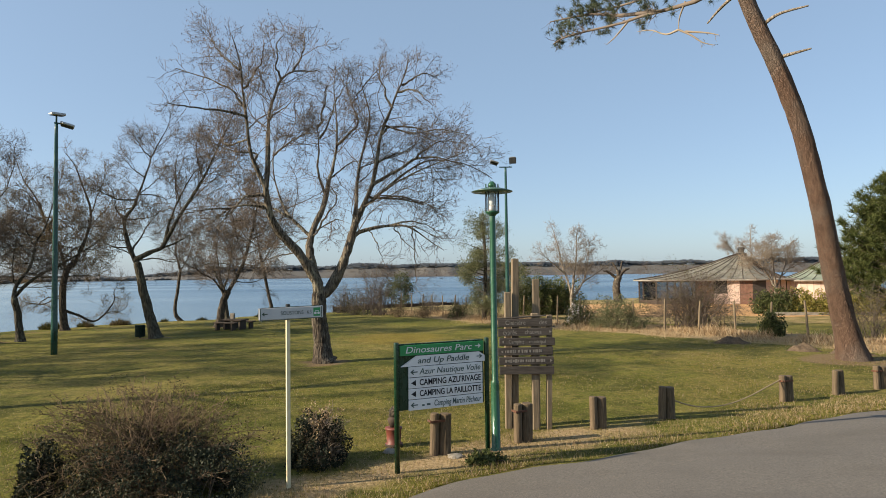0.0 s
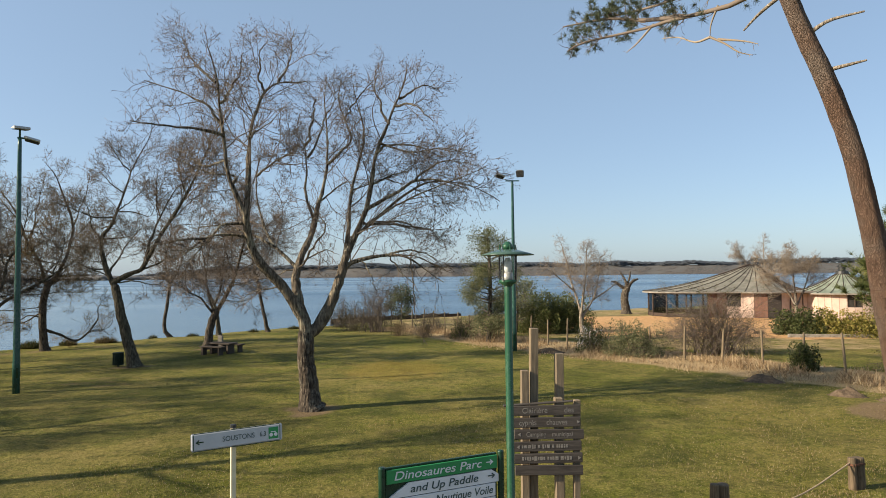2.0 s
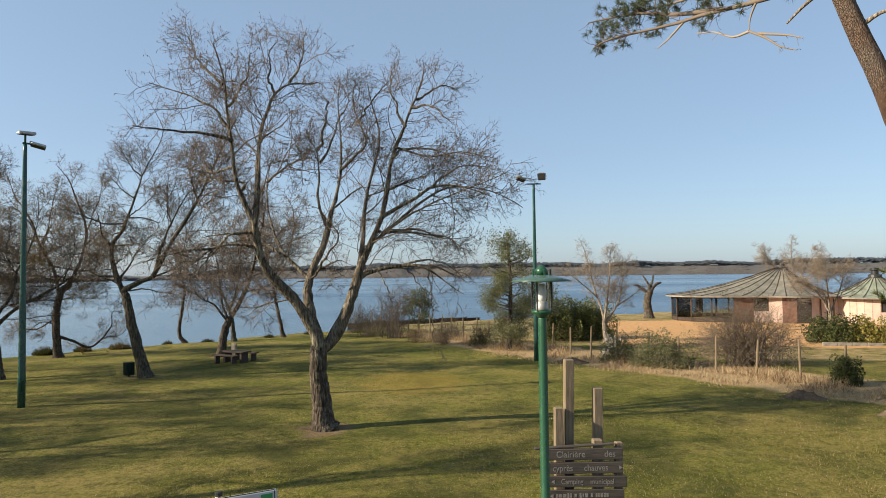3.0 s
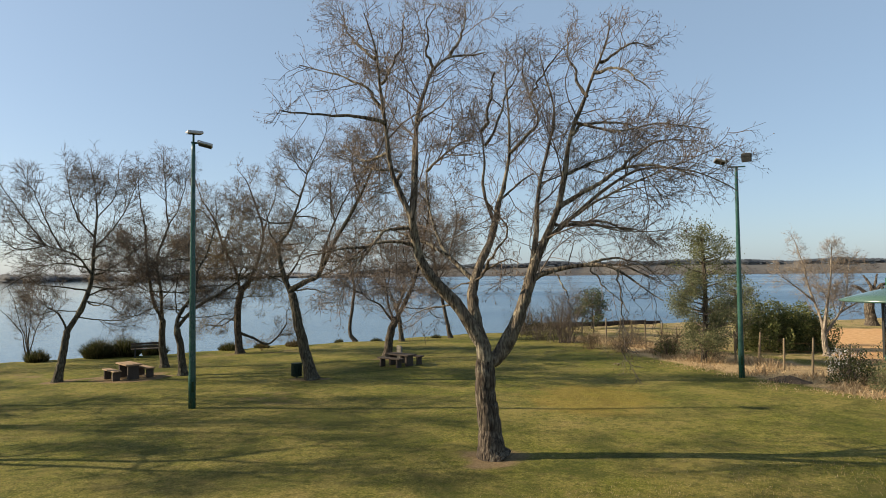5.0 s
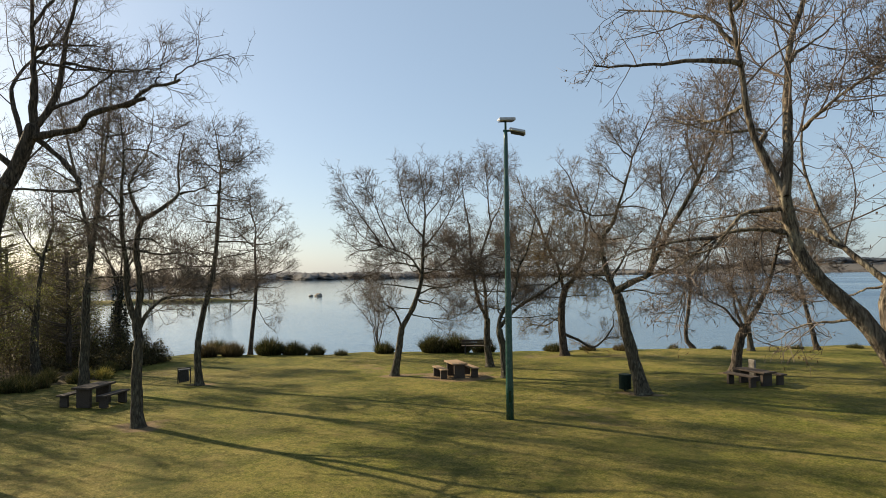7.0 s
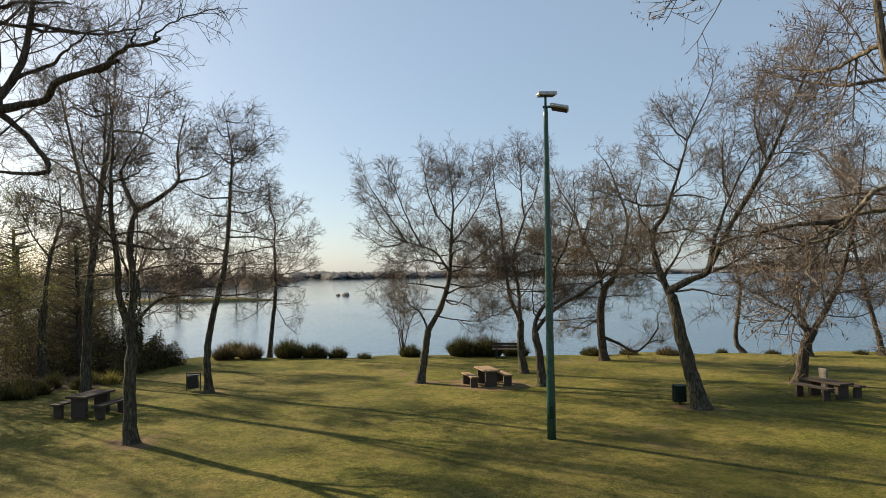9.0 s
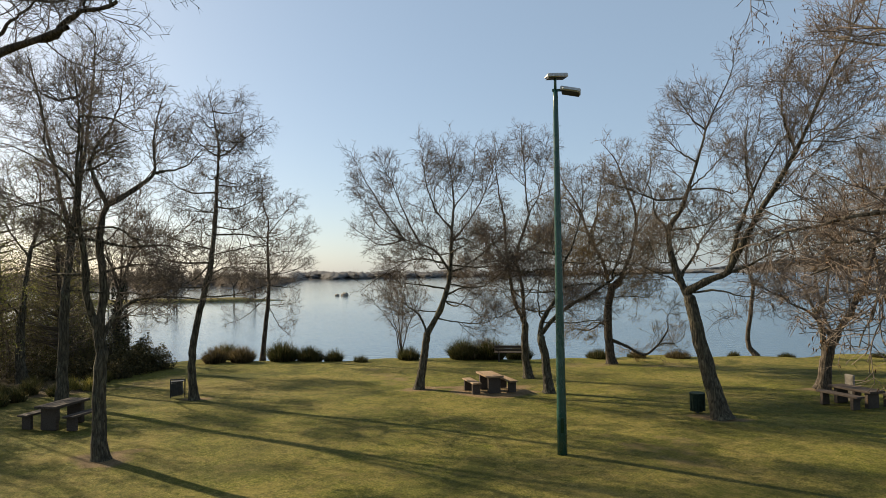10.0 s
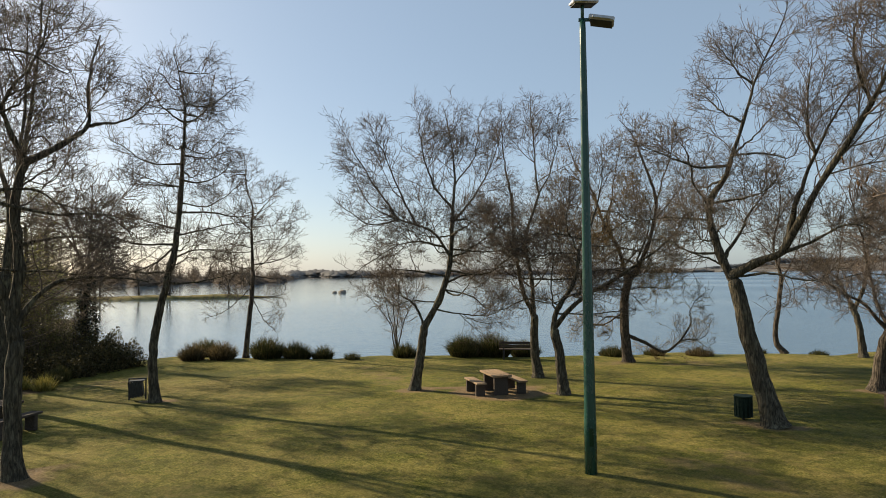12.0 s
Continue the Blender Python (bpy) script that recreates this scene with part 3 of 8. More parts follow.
# ---- trees ----
def fork(rng, P, R, rate, u0, base, share, cap, angle, up, k, kink, r_end, r_fat=9.0, outward=0.3):
    """Side shoots of many polylines: long low on their parent, short towards its tip, curving up to the light."""
    n, kk, _ = P.shape
    S = np.linalg.norm(np.diff(P, axis=1), axis=2).sum(1)
    idx = np.repeat(np.arange(n), rng.poisson(S * (1 - u0) * rate))
    u = u0 + (1 - u0) * rng.random(len(idx)) ** 0.65
    s = u * (kk - 1)
    i = np.minimum(s.astype(int), kk - 2)
    f = (s - i)[:, None]
    p0 = P[idx, i] * (1 - f) + P[idx, i + 1] * f
    r0 = R[idx, i] * (1 - f[:, 0]) + R[idx, i + 1] * f[:, 0]
    ok = r0 < r_fat
    idx, u, i, p0, r0 = idx[ok], u[ok], i[ok], p0[ok], r0[ok]
    t = unit(P[idx, i + 1] - P[idx, i])
    away = unit(p0 * np.array([1.0, 1.0, 0.0]))
    side = unit(np.cross(t, rng.normal(size=t.shape))) + outward * away
    side = unit(side - (side * t).sum(1, keepdims=True) * t)
    ang = np.radians(angle[0] + (angle[1] - angle[0]) * rng.random(len(idx)))[:, None]
    d = unit(np.cos(ang) * t + np.sin(ang) * side + np.array([0, 0, up]))
    L = np.minimum(base + share * S[idx] * (1 - u), cap) * rng.uniform(0.55, 1.15, len(idx))
    pts = [p0]
    step = (L / (k - 1))[:, None]
    for _ in range(k - 1):
        d = unit(d + kink * rng.normal(size=d.shape) + np.array([0, 0, up * 0.45]))
        pts.append(pts[-1] + d * step)
    start = np.maximum(np.minimum(r0 * 0.7, 0.003 + 0.0075 * L), r_end)
    return np.stack(pts, axis=1), start[:, None] * np.linspace(1, 0, k)[None, :] + r_end * np.linspace(0, 1, k)[None, :]


def spikes(a, b, r):
    """Thin three-sided shoots from a to b."""
    n = len(a)
    d = unit(b - a)
    s = unit(np.cross(d, np.array([0.31, 0.52, 0.8])))
    w = np.cross(d, s)
    V = np.stack([a + s * r, a + (-0.5 * s + 0.87 * w) * r, a + (-0.5 * s - 0.87 * w) * r, b], 1).reshape(-1, 3)
    o = np.arange(n)[:, None] * 4
    return V, np.concatenate([o + np.array([[0, 1, 3]]), o + np.array([[1, 2, 3]]), o + np.array([[2, 0, 3]])])


class Tree:
    """A bare tree: limbs drawn in the plane that faces along yaw, with depth given to each, and shoots grown from them."""

    def __init__(self, x, y, yaw):
        self.at = np.array([x, y, gz(x, y) - 0.03])
        self.right = np.array([math.cos(radians(yaw)), math.sin(radians(yaw)), 0])
        self.ahead = np.array([-self.right[1], self.right[0], 0])
        self.lines, self.radii = [], []

    def limb(self, r0, r1, depth, *pts):
        start = 0.0
        if self.lines:
            P = np.concatenate(self.lines)
            i = np.argmin(np.hypot(P[:, 0] - pts[0][0], P[:, 2] - pts[0][1]))
            start = P[i, 1]
            pts = ((P[i, 0], P[i, 2]),) + tuple(pts[1:])
        k = 18
        f = np.linspace(0, 1, len(pts)) ** 1.3
        q = spline([(u, start + (depth - start) * w, z) for (u, z), w in zip(pts, f)], 60)
        last = 53 if r1 <= 0.014 else 59                     # the shoots run past the limb's own end
        q = q[np.round(np.linspace(0, last, k)).astype(int)]
        rng = np.random.default_rng(len(self.lines) * 7 + int(abs(pts[-1][0]) * 100))
        bend = rng.normal(size=(k, 3)).cumsum(0)
        bend -= np.linspace(0, 1, k)[:, None] * bend[-1]
        q = q + bend * (0.012 if r0 > 0.045 else 0.024) * np.array([1, 1, 0.4])
        self.lines.append(q)
        self.radii.append(r0 + (r1 - r0) * np.linspace(0, 1, k) ** 0.8)

    def tiers(self, seed, n, z0, z1, long0, long1, r=0.03, lift=0.25):
        """Level side branches all the way up the stem, dipping a little and rising at their ends."""
        rnd = random.Random(seed)
        for k in range(n):
            z = z0 + (z1 - z0) * (k + rnd.random()) / n
            reach = (long0 + (long1 - long0) * (z - z0) / (z1 - z0)) * rnd.uniform(0.65, 1.1)
            a = k * 2.4 + rnd.uniform(-0.5, 0.5)
            u, w = reach * math.cos(a), reach * math.sin(a)
            P = np.concatenate(self.lines[:3])
            u0 = P[np.argmin(np.abs(P[:, 2] - z)), 0]
            self.limb(r * rnd.uniform(0.7, 1.2), 0.007, w, (u0, z), (u0 + u * 0.4, z + lift * rnd.uniform(-0.6, 0.6)), (u0 + u * 0.75, z + lift * rnd.uniform(-0.5, 1.4)), (u0 + u, z + lift * rnd.uniform(0.2, 3.0)))

    def grow(self, name, label, seed, amount=1.0, bark=None, twig=None, reach=1.0, up=0.13, catkins=0, fine=5.2, thick=0.0058, leaves=0, leaf=None, group="lakeside trees", leaf_size=0.05):
        rng = np.random.default_rng(seed)
        P, R = np.stack(self.lines), np.stack(self.radii)
        ob = empty(name, *self.at, 0, label, "tree", group)
        world = self.right[None, None, :] * P[:, :, :1] + self.ahead[None, None, :] * P[:, :, 1:2]
        world[:, :, 2] = P[:, :, 2]
        # root flare and furrowed bark on the trunk
        k = 48
        line = spline(world[0], k)
        rad = np.interp(np.linspace(0, 17, k), np.arange(18), R[0])
        z = line[:, 2]
        rad = rad * (1 + 0.5 * np.exp(-np.maximum(z, 0) / 0.2)) * (1 + 0.02 * np.sin(np.arange(k) * 0.9 + seed))
        sides = 36 if rad.mean() > 0.2 else 20
        tv, tf = tubes(line[None], rad[None], sides)
        rings = tv.reshape(k, sides, 3)
        th = np.arange(sides)[None, :] * 2 * np.pi / sides
        furrow = np.abs(np.sin(6 * th + 1.3 * np.sin(2.3 * z[:, None] + seed) + 0.6 * np.sin(6.1 * z[:, None] + 2 * th))) - 0.6
        lobes = 0.022 * np.sin(2 * th + 0.9 * z[:, None] + seed) + 0.016 * np.sin(3 * th - 1.4 * z[:, None])
        rings = line[:, None] + (rings - line[:, None]) * (1 + 0.05 * furrow + lobes)[:, :, None]
        lead = unit(line[-1] - line[-2]) * rad[-1]
        dome = [line[-1] + lead * f + (rings[-1] - line[-1]) * w for f, w in ((0.35, 0.9), (0.7, 0.62), (0.88, 0.05))]
        rings = np.concatenate([rings, dome])
        o = np.arange(sides)
        tf = np.concatenate([tf] + [np.stack([o, (o + 1) % sides, (o + 1) % sides + sides, o + sides], 1) + (k - 1 + j) * sides for j in range(3)])
        knots = R[1:] * (1 + 0.10 * np.clip(rng.normal(size=R[1:].shape), -1.2, 1.8))
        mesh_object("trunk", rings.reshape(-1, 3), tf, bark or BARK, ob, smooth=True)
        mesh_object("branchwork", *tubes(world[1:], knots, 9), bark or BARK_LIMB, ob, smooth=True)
        # boughs on the limbs, branchlets on the boughs, twigs and fine shoots on those
        free, rad = world[1:], R[1:]
        dense = amount ** 0.5
        tip = [7, 9, 11, 13, 15, 17]
        b0, r0 = fork(rng, free, rad, 2.15 * dense, 0.06, 0.42, 0.48, 2.4 * reach, (35, 74), up, 9, 0.15, 0.005, 0.07)
        b1, r1 = fork(rng, np.concatenate([b0[:, [0, 2, 4, 6, 7, 8]], free[:, tip]]), np.concatenate([r0[:, [0, 2, 4, 6, 7, 8]], rad[:, tip]]), 4.3 * dense, 0.08, 0.33, 0.46, 1.3 * reach, (35, 72), up * 0.8, 5, 0.17, 0.005, 0.05)
        b2, r2 = fork(rng, np.concatenate([b1, b0[:, [4, 5, 6, 7, 8]]]), np.concatenate([r1, r0[:, [4, 5, 6, 7, 8]]]), 1.25 * fine, 0.05, 0.26, 0.42, 0.66, (30, 70), up * 0.7, 2, 0.18, thick * 0.7)
        b3, r3 = fork(rng, b2, r2, 1.65 * fine, 0.1, 0.2, 0.45, 0.42, (28, 66), up * 0.7, 2, 0.14, thick * 0.7)
        mesh_object("crown", *merged([tubes(b0, r0, 5), tubes(b1, r1, 3), tubes(b2, r2, 3)]), twig or TWIG, ob)
        e, _ = fork(rng, b3, r3, 0.95 * fine, 0.2, 0.13, 0.3, 0.26, (25, 58), up * 0.5, 2, 0.1, thick * 0.6)
        e = np.concatenate([b3, e])
        tagged(mesh_object("twig_cover", *spikes(e[:, 0], e[:, 1], thick * 0.74), twig or TWIG, ob), kind="stuff")
        c, p0 = e[:, 1:], e[:, 0]
        b = b3[:, 1:]
        if catkins:
            pool = np.concatenate([c[:, -1], p0])
            at = pool[rng.integers(0, len(pool), catkins)] + rng.normal(size=(catkins, 3)) * 0.02
            hang = unit(rng.normal(size=(catkins, 3)) * 0.35 + np.array([0, 0, -1]))
            L = rng.uniform(0.03, 0.07, catkins)[:, None]
            mesh_object("catkin_cover", *merged([spikes(at, at - hang * L * 0.3, 0.008), spikes(at, at + hang * L * 0.8, 0.008)]), CATKIN, ob, label="hanging brown catkins")
        if leaves:
            pool = np.concatenate([c.reshape(-1, 3), b.reshape(-1, 3)])
            at = pool[rng.integers(0, len(pool), leaves)] + rng.normal(size=(leaves, 3)) * 0.06
            mesh_object("foliage", *leaf_quads(rng, at, leaf_size), leaf, ob, label="sparse young leaves")
        return ob


t = Tree(-3.26, 19.06, 11.5)
t.limb(0.26, 0.2, 0, (0, -0), (-0.04, 0.77), (-0.1, 1.36), (-0.14, 1.95))
t.limb(0.17, 0.085, -0.6, (-0.14, 1.95), (-0.29, 2.44), (-0.75, 3.21), (-1.27, 3.75), (-1.55, 4.34), (-1.6, 4.97))
t.limb(0.085, 0.014, 0.9, (-1.6, 4.97), (-1.55, 5.74), (-1.54, 6.36), (-1.52, 7), (-1.41, 7.66), (-1.18, 8.33), (-0.79, 8.67), (-0.17, 8.78), (0.29, 9.13))
t.limb(0.075, 0.012, -1.4, (-1.6, 4.97), (-1.89, 5.61), (-2.02, 6.12), (-2.11, 6.91), (-2.18, 7.63), (-2.24, 8.23), (-2.37, 8.81), (-2.62, 9.55))
t.limb(0.045, 0.01, -1.9, (-2.14, 6.99), (-2.98, 7.02), (-3.68, 7), (-4.1, 6.99))
t.limb(0.04, 0.01, -0.3, (-2.13, 7.24), (-2.59, 7.71), (-3.23, 8.09), (-4.38, 8.42))
t.limb(0.035, 0.008, -2.2, (-2.18, 7.63), (-1.78, 8.14), (-1.46, 8.72))
t.limb(0.035, 0.008, 0.6, (-2.25, 8.17), (-2.9, 8.92), (-3.38, 9.97))
t.limb(0.04, 0.008, 1.8, (-0.85, 8.64), (-0.55, 9.61), (-0.44, 10.77))
t.limb(0.04, 0.008, -0.4, (-1.18, 8.33), (-1.27, 9), (-1.03, 9.69))
t.limb(0.03, 0.008, 2, (-1.52, 7.06), (-1.14, 7.58), (-0.72, 8.47))
t.limb(0.045, 0.01, 0.6, (-1.86, 5.55), (-2.08, 6.01), (-2.77, 6.18), (-3.58, 6.69))
t.limb(0.05, 0.01, -0.8, (-1.55, 4.34), (-1.95, 4.52), (-2.52, 4.44), (-3.09, 4), (-3.77, 3.66))
t.limb(0.15, 0.07, 0.9, (-0.23, 2.22), (-0.39, 3.14), (-0.34, 3.74), (0.01, 4.61), (0.17, 5.33))
t.limb(0.065, 0.01, 1.6, (0.17, 5.33), (0.35, 5.92), (0.45, 6.72), (0.44, 7.55), (0.39, 8.53), (0.57, 9.61))
t.limb(0.05, 0.01, -0.2, (0.04, 5.07), (-0.13, 5.63), (-0.15, 6.34), (-0.18, 6.91), (-0.55, 7.45))
t.limb(0.04, 0.02, -0.2, (-0.16, 6.85), (0.04, 7.3), (0.14, 8.09))
t.limb(0.05, 0.01, 1.4, (0.44, 6.52), (0.85, 6.98), (1.14, 7.45), (0.81, 8.48), (1, 9.58))
t.limb(0.055, 0.01, 2, (-0.37, 3.62), (-0.97, 4.37), (-1.31, 5.17), (-1.45, 6.3), (-1.24, 7.71))
t.limb(0.19, 0.1, 0.3, (-0.14, 1.95), (0.18, 2.16), (0.61, 3.01), (0.84, 3.67), (1, 4.16))
t.limb(0.075, 0.012, 1.7, (0.87, 3.73), (1.01, 4.59), (1.1, 5.47), (1.3, 6.39), (1.56, 7.47), (1.3, 8.63), (1.12, 9.76))
t.limb(0.085, 0.014, -0.7, (1, 4.16), (1.43, 5.18), (1.61, 6.01), (1.73, 6.77), (2.02, 7.5), (2.21, 8.04), (2.44, 8.68), (2.57, 9.36))
t.limb(0.04, 0.01, -1.4, (2.21, 8.04), (2.66, 7.89), (3.17, 7.18))
t.limb(0.045, 0.01, 0.4, (1.73, 6.71), (1.98, 6.94), (2.59, 7.05), (3.15, 6.95), (3.94, 6.56))
t.limb(0.04, 0.008, 0.8, (2.02, 7.5), (1.81, 8.48), (1.78, 9.52))
t.limb(0.035, 0.008, -0.2, (2.23, 8.09), (2.94, 8.56), (3.54, 8.46))
t.limb(0.065, 0.01, -1.3, (1.43, 5.06), (1.84, 5.46), (2.34, 5.72), (2.68, 5.95), (3.2, 5.96), (3.76, 5.77), (4.49, 5.4))
t.limb(0.04, 0.008, -0.3, (2.68, 5.95), (3.4, 6.42), (4.43, 6.52))
t.limb(0.045, 0.022, 1.2, (1.43, 4.91), (1.76, 4.88), (2.42, 4.97), (3.24, 4.78))
t.limb(0.075, 0.01, -0.8, (0.87, 3.71), (1.28, 3.89), (2.08, 3.99), (2.56, 3.89), (3.06, 3.54), (3.8, 2.94))
t.limb(0.035, 0.008, 0.9, (1.61, 6.01), (2.18, 6.21), (2.78, 6.53), (3.24, 7.63))
t.limb(0.04, 0.008, 1.3, (-0.97, 4.31), (-1.62, 4.64), (-2.43, 4.87), (-3.42, 4.7))
t.limb(0.035, 0.008, -1.2, (-2.52, 4.44), (-2.96, 4.35), (-3.49, 4.23), (-4.11, 4.01))
t.limb(0.035, 0.008, 0.3, (2.08, 3.99), (2.62, 4.13), (3.35, 3.95), (3.84, 3.34))
t.limb(0.03, 0.008, -1, (-0.34, 3.62), (0.03, 3.98), (0.43, 4.14), (0.63, 3.96))
t.limb(0.05, 0.008, 0.6, (1.20, 4.57), (1.92, 5.17), (2.60, 5.72), (3.29, 6.06), (4.28, 6.02), (5.08, 5.71), (5.75, 5.3))
t.limb(0.04, 0.008, -1.6, (1.39, 4.76), (2.12, 5.30), (2.92, 5.61), (3.82, 5.95), (4.9, 6.5))
t.limb(0.04, 0.008, 2.0, (1.78, 4.90), (2.63, 4.83), (3.44, 4.77), (4.19, 4.35))
t.limb(0.035, 0.008, -1.0, (1.80, 7.03), (2.67, 6.75), (3.49, 6.83), (4.6, 6.5))
t.limb(0.035, 0.008, 0.4, (0.15, 6.72), (0.41, 7.93), (0.97, 8.61))
t.limb(0.035, 0.008, 1.2, (0.91, 8.03), (1.47, 8.73), (2.10, 9.41))
t.limb(0.035, 0.008, -2.0, (-1.26, 6.30), (-0.58, 6.64), (-0.13, 6.28))
t.limb(0.035, 0.008, 2.2, (0.27, 5.45), (0.96, 6.13), (1.61, 6.22))
t.limb(0.035, 0.008, -2.6, (-0.24, 3.93), (0.23, 4.70), (-0.14, 5.29))
t.limb(0.035, 0.008, 0.8, (-1.80, 6.28), (-2.66, 6.32), (-3.44, 6.90))
t.limb(0.045, 0.008, -0.8, (-1.56, 4.74), (-2.14, 4.72), (-2.52, 4.27), (-3.00, 4.13), (-3.50, 4.11))
t.limb(0.03, 0.008, 1.6, (2.16, 4.00), (3.06, 3.97), (4.09, 3.46))
for r0, dp, pts in ((0.022, 0.3, ((2.56, 3.89), (2.7, 3.2), (2.75, 2.4), (2.85, 1.9))), (0.022, -0.9, ((1.28, 3.89), (1.6, 3.3), (1.75, 2.6))), (0.025, 0.8, ((-0.75, 3.21), (-1.4, 3.1), (-2.2, 2.6))),
                    (0.022, -0.4, ((2.08, 3.99), (2.4, 3.4), (2.9, 2.9))), (0.022, 1.3, ((-0.37, 3.62), (-0.9, 3.5), (-1.7, 3.3))), (0.025, -1.6, ((-2.52, 4.44), (-2.9, 3.8), (-3.1, 3.0)))):
    t.limb(r0, 0.006, dp, *pts)
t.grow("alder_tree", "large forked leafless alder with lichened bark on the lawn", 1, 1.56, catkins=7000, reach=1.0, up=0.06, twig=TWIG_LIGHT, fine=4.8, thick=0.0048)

t = Tree(-21.31, 25.47, 48.9)
t.limb(0.153, 0.117, 0, (0, -0), (0.15, 1.02), (0.28, 1.91))
t.limb(0.115, 0.06, 0.3, (0.28, 1.91), (0.84, 2.98), (1.1, 4.11), (1.21, 5.34))
t.limb(0.055, 0.008, 0.6, (1.21, 5.34), (1.28, 6.59), (1.14, 7.86), (0.89, 9.16))
t.limb(0.05, 0.008, -0.8, (1.1, 4.11), (0.56, 4.8), (-0.55, 5.22), (-1.46, 5.79), (-2.04, 7.51))
t.limb(0.045, 0.008, 0.9, (1.19, 5.17), (1.83, 5.89), (2.5, 7.17), (3.2, 9.06))
t.limb(0.045, 0.008, -1, (1.2, 5.52), (0.58, 6.36), (0.24, 7.49), (0.16, 8.63))
t.limb(0.04, 0.008, -0.6, (1, 4.37), (0.13, 4.54), (-0.89, 4.2), (-2.38, 3.12))
t.limb(0.04, 0.008, 0.6, (1.1, 4.02), (1.71, 4.28), (2.62, 4.99), (3.02, 5.9))
t.limb(0.05, 0.01, 0.5, (0.24, 2.04), (0.02, 2.56), (-0.44, 2.9), (-0.48, 3.51))
t.limb(0.03, 0.008, -1.2, (-0.55, 5.22), (-1.37, 5.03), (-2.45, 5.8))
t.limb(0.03, 0.008, 0.8, (0.88, 2.98), (1.69, 2.88), (2.24, 2.42), (2.82, 2.85))
t.limb(0.03, 0.008, 1.2, (1.28, 6.23), (1.96, 7.36), (2.12, 8.95))
t.limb(0.035, 0.008, 0.6, (-0.47, 5.21), (-1.24, 6.2), (-1.86, 7.3), (-2.29, 8.34))
t.limb(0.035, 0.008, -1.2, (0.05, 5.06), (-0.54, 6.15), (-0.93, 7.18), (-1.23, 7.75))
t.tiers(45, 12, 2.4, 5.2, 2.9, 2.6, 0.034, 0.35)
t.grow("alder_tree", "leaning leafless alder with a wide spreading crown", 2, 3, twig=TWIG, bark=BARK_MOSS, reach=1.0)

t = Tree(-19.40, 14.84, 71.8)
t.limb(0.152, 0.114, 0, (-0, -0), (-0.07, 1.11), (-0.05, 2.15), (-0.08, 2.68))
t.limb(0.1, 0.05, -0.6, (-0.08, 2.68), (-0.28, 3.34), (-0.35, 4.38), (-0.47, 5.51))
t.limb(0.05, 0.01, -0.8, (-0.47, 5.51), (-0.44, 6.77), (-0.56, 8.38))
t.limb(0.11, 0.06, 0.3, (-0.08, 2.68), (0.01, 3.73), (-0.07, 4.8), (0.05, 5.46))
t.limb(0.075, 0.012, 0.8, (0.05, 5.46), (0.65, 5.9), (0.95, 6.31), (0.98, 7.26), (1.32, 8.63))
t.limb(0.065, 0.012, -0.4, (0.05, 5.46), (-0.22, 6.13), (-0.19, 6.49), (0.74, 6.93))
t.limb(0.065, 0.01, 0.2, (-0.04, 2.57), (0.31, 3.12), (0.77, 3.39), (1.55, 3.4), (2.36, 3.26))
t.limb(0.035, 0.008, 0.9, (0.95, 6.31), (1.59, 6.44), (2.17, 7.1))
t.limb(0.035, 0.008, 1.2, (-0.37, 4.63), (0.39, 4.52), (1.31, 4.55), (1.92, 3.99))
t.limb(0.035, 0.008, -1.2, (-0.37, 4.76), (-0.98, 5.11), (-1.6, 5.32), (-2.07, 5.74))
t.limb(0.03, 0.008, 1, (-0.19, 6.37), (0.2, 7.57), (0.33, 9.01))
t.limb(0.03, 0.008, -1, (-0.46, 5.63), (-0.99, 6.46), (-1.09, 7.64))
t.limb(0.03, 0.008, 0.5, (0.01, 3.99), (0.78, 4.13), (1.71, 4.13))
t.tiers(44, 10, 3.4, 8.0, 2.3, 1.2)
t.grow("alder_tree", "slender leafless alder with a crooked trunk", 3, 3.36, bark=BARK_MOSS, reach=0.95, thick=0.006)

t = Tree(-24.92, 19.13, 70.1)
t.limb(0.136, 0.093, 0, (0, 0), (-0.09, 1.28), (0.04, 2.36), (0.29, 3.45))
t.limb(0.11, 0.05, 0.1, (0.29, 3.45), (0.52, 4.57), (0.63, 5.86), (0.66, 7.16))
t.limb(0.05, 0.008, 0, (0.66, 7.16), (0.7, 8.29), (0.57, 9.25), (0.3, 10.18))
t.limb(0.035, 0.008, -0.9, (0.47, 4.33), (-0.18, 3.77), (-1.05, 3.47), (-1.8, 3.48))
t.limb(0.035, 0.008, 0.8, (0.62, 5.29), (1.38, 5.35), (2.53, 5.3), (3.76, 6.07))
t.limb(0.03, 0.008, -0.6, (0.61, 6.02), (0.03, 6.11), (-0.8, 6.32))
t.limb(0.03, 0.008, 0.6, (0.64, 6.83), (1.38, 6.99), (2.37, 7.37))
t.limb(0.03, 0.008, -0.8, (0.67, 7.97), (0.01, 8.3), (-0.54, 9.03))
t.limb(0.03, 0.008, 0.7, (0.68, 7.89), (1.31, 8.41), (1.65, 9.91))
t.limb(0.03, 0.008, 1, (0.4, 3.93), (1.24, 4.27), (2.26, 4.12))
t.limb(0.03, 0.008, -0.5, (0.54, 4.89), (-0.25, 5.01), (-1.07, 5.27))
t.tiers(41, 22, 3.2, 9.4, 3.0, 1.2)
t.grow("alder_tree", "upright leafless alder with level side branches beside a litter bin", 4, 2.4, bark=BARK_MOSS, reach=1.0, up=0.08)

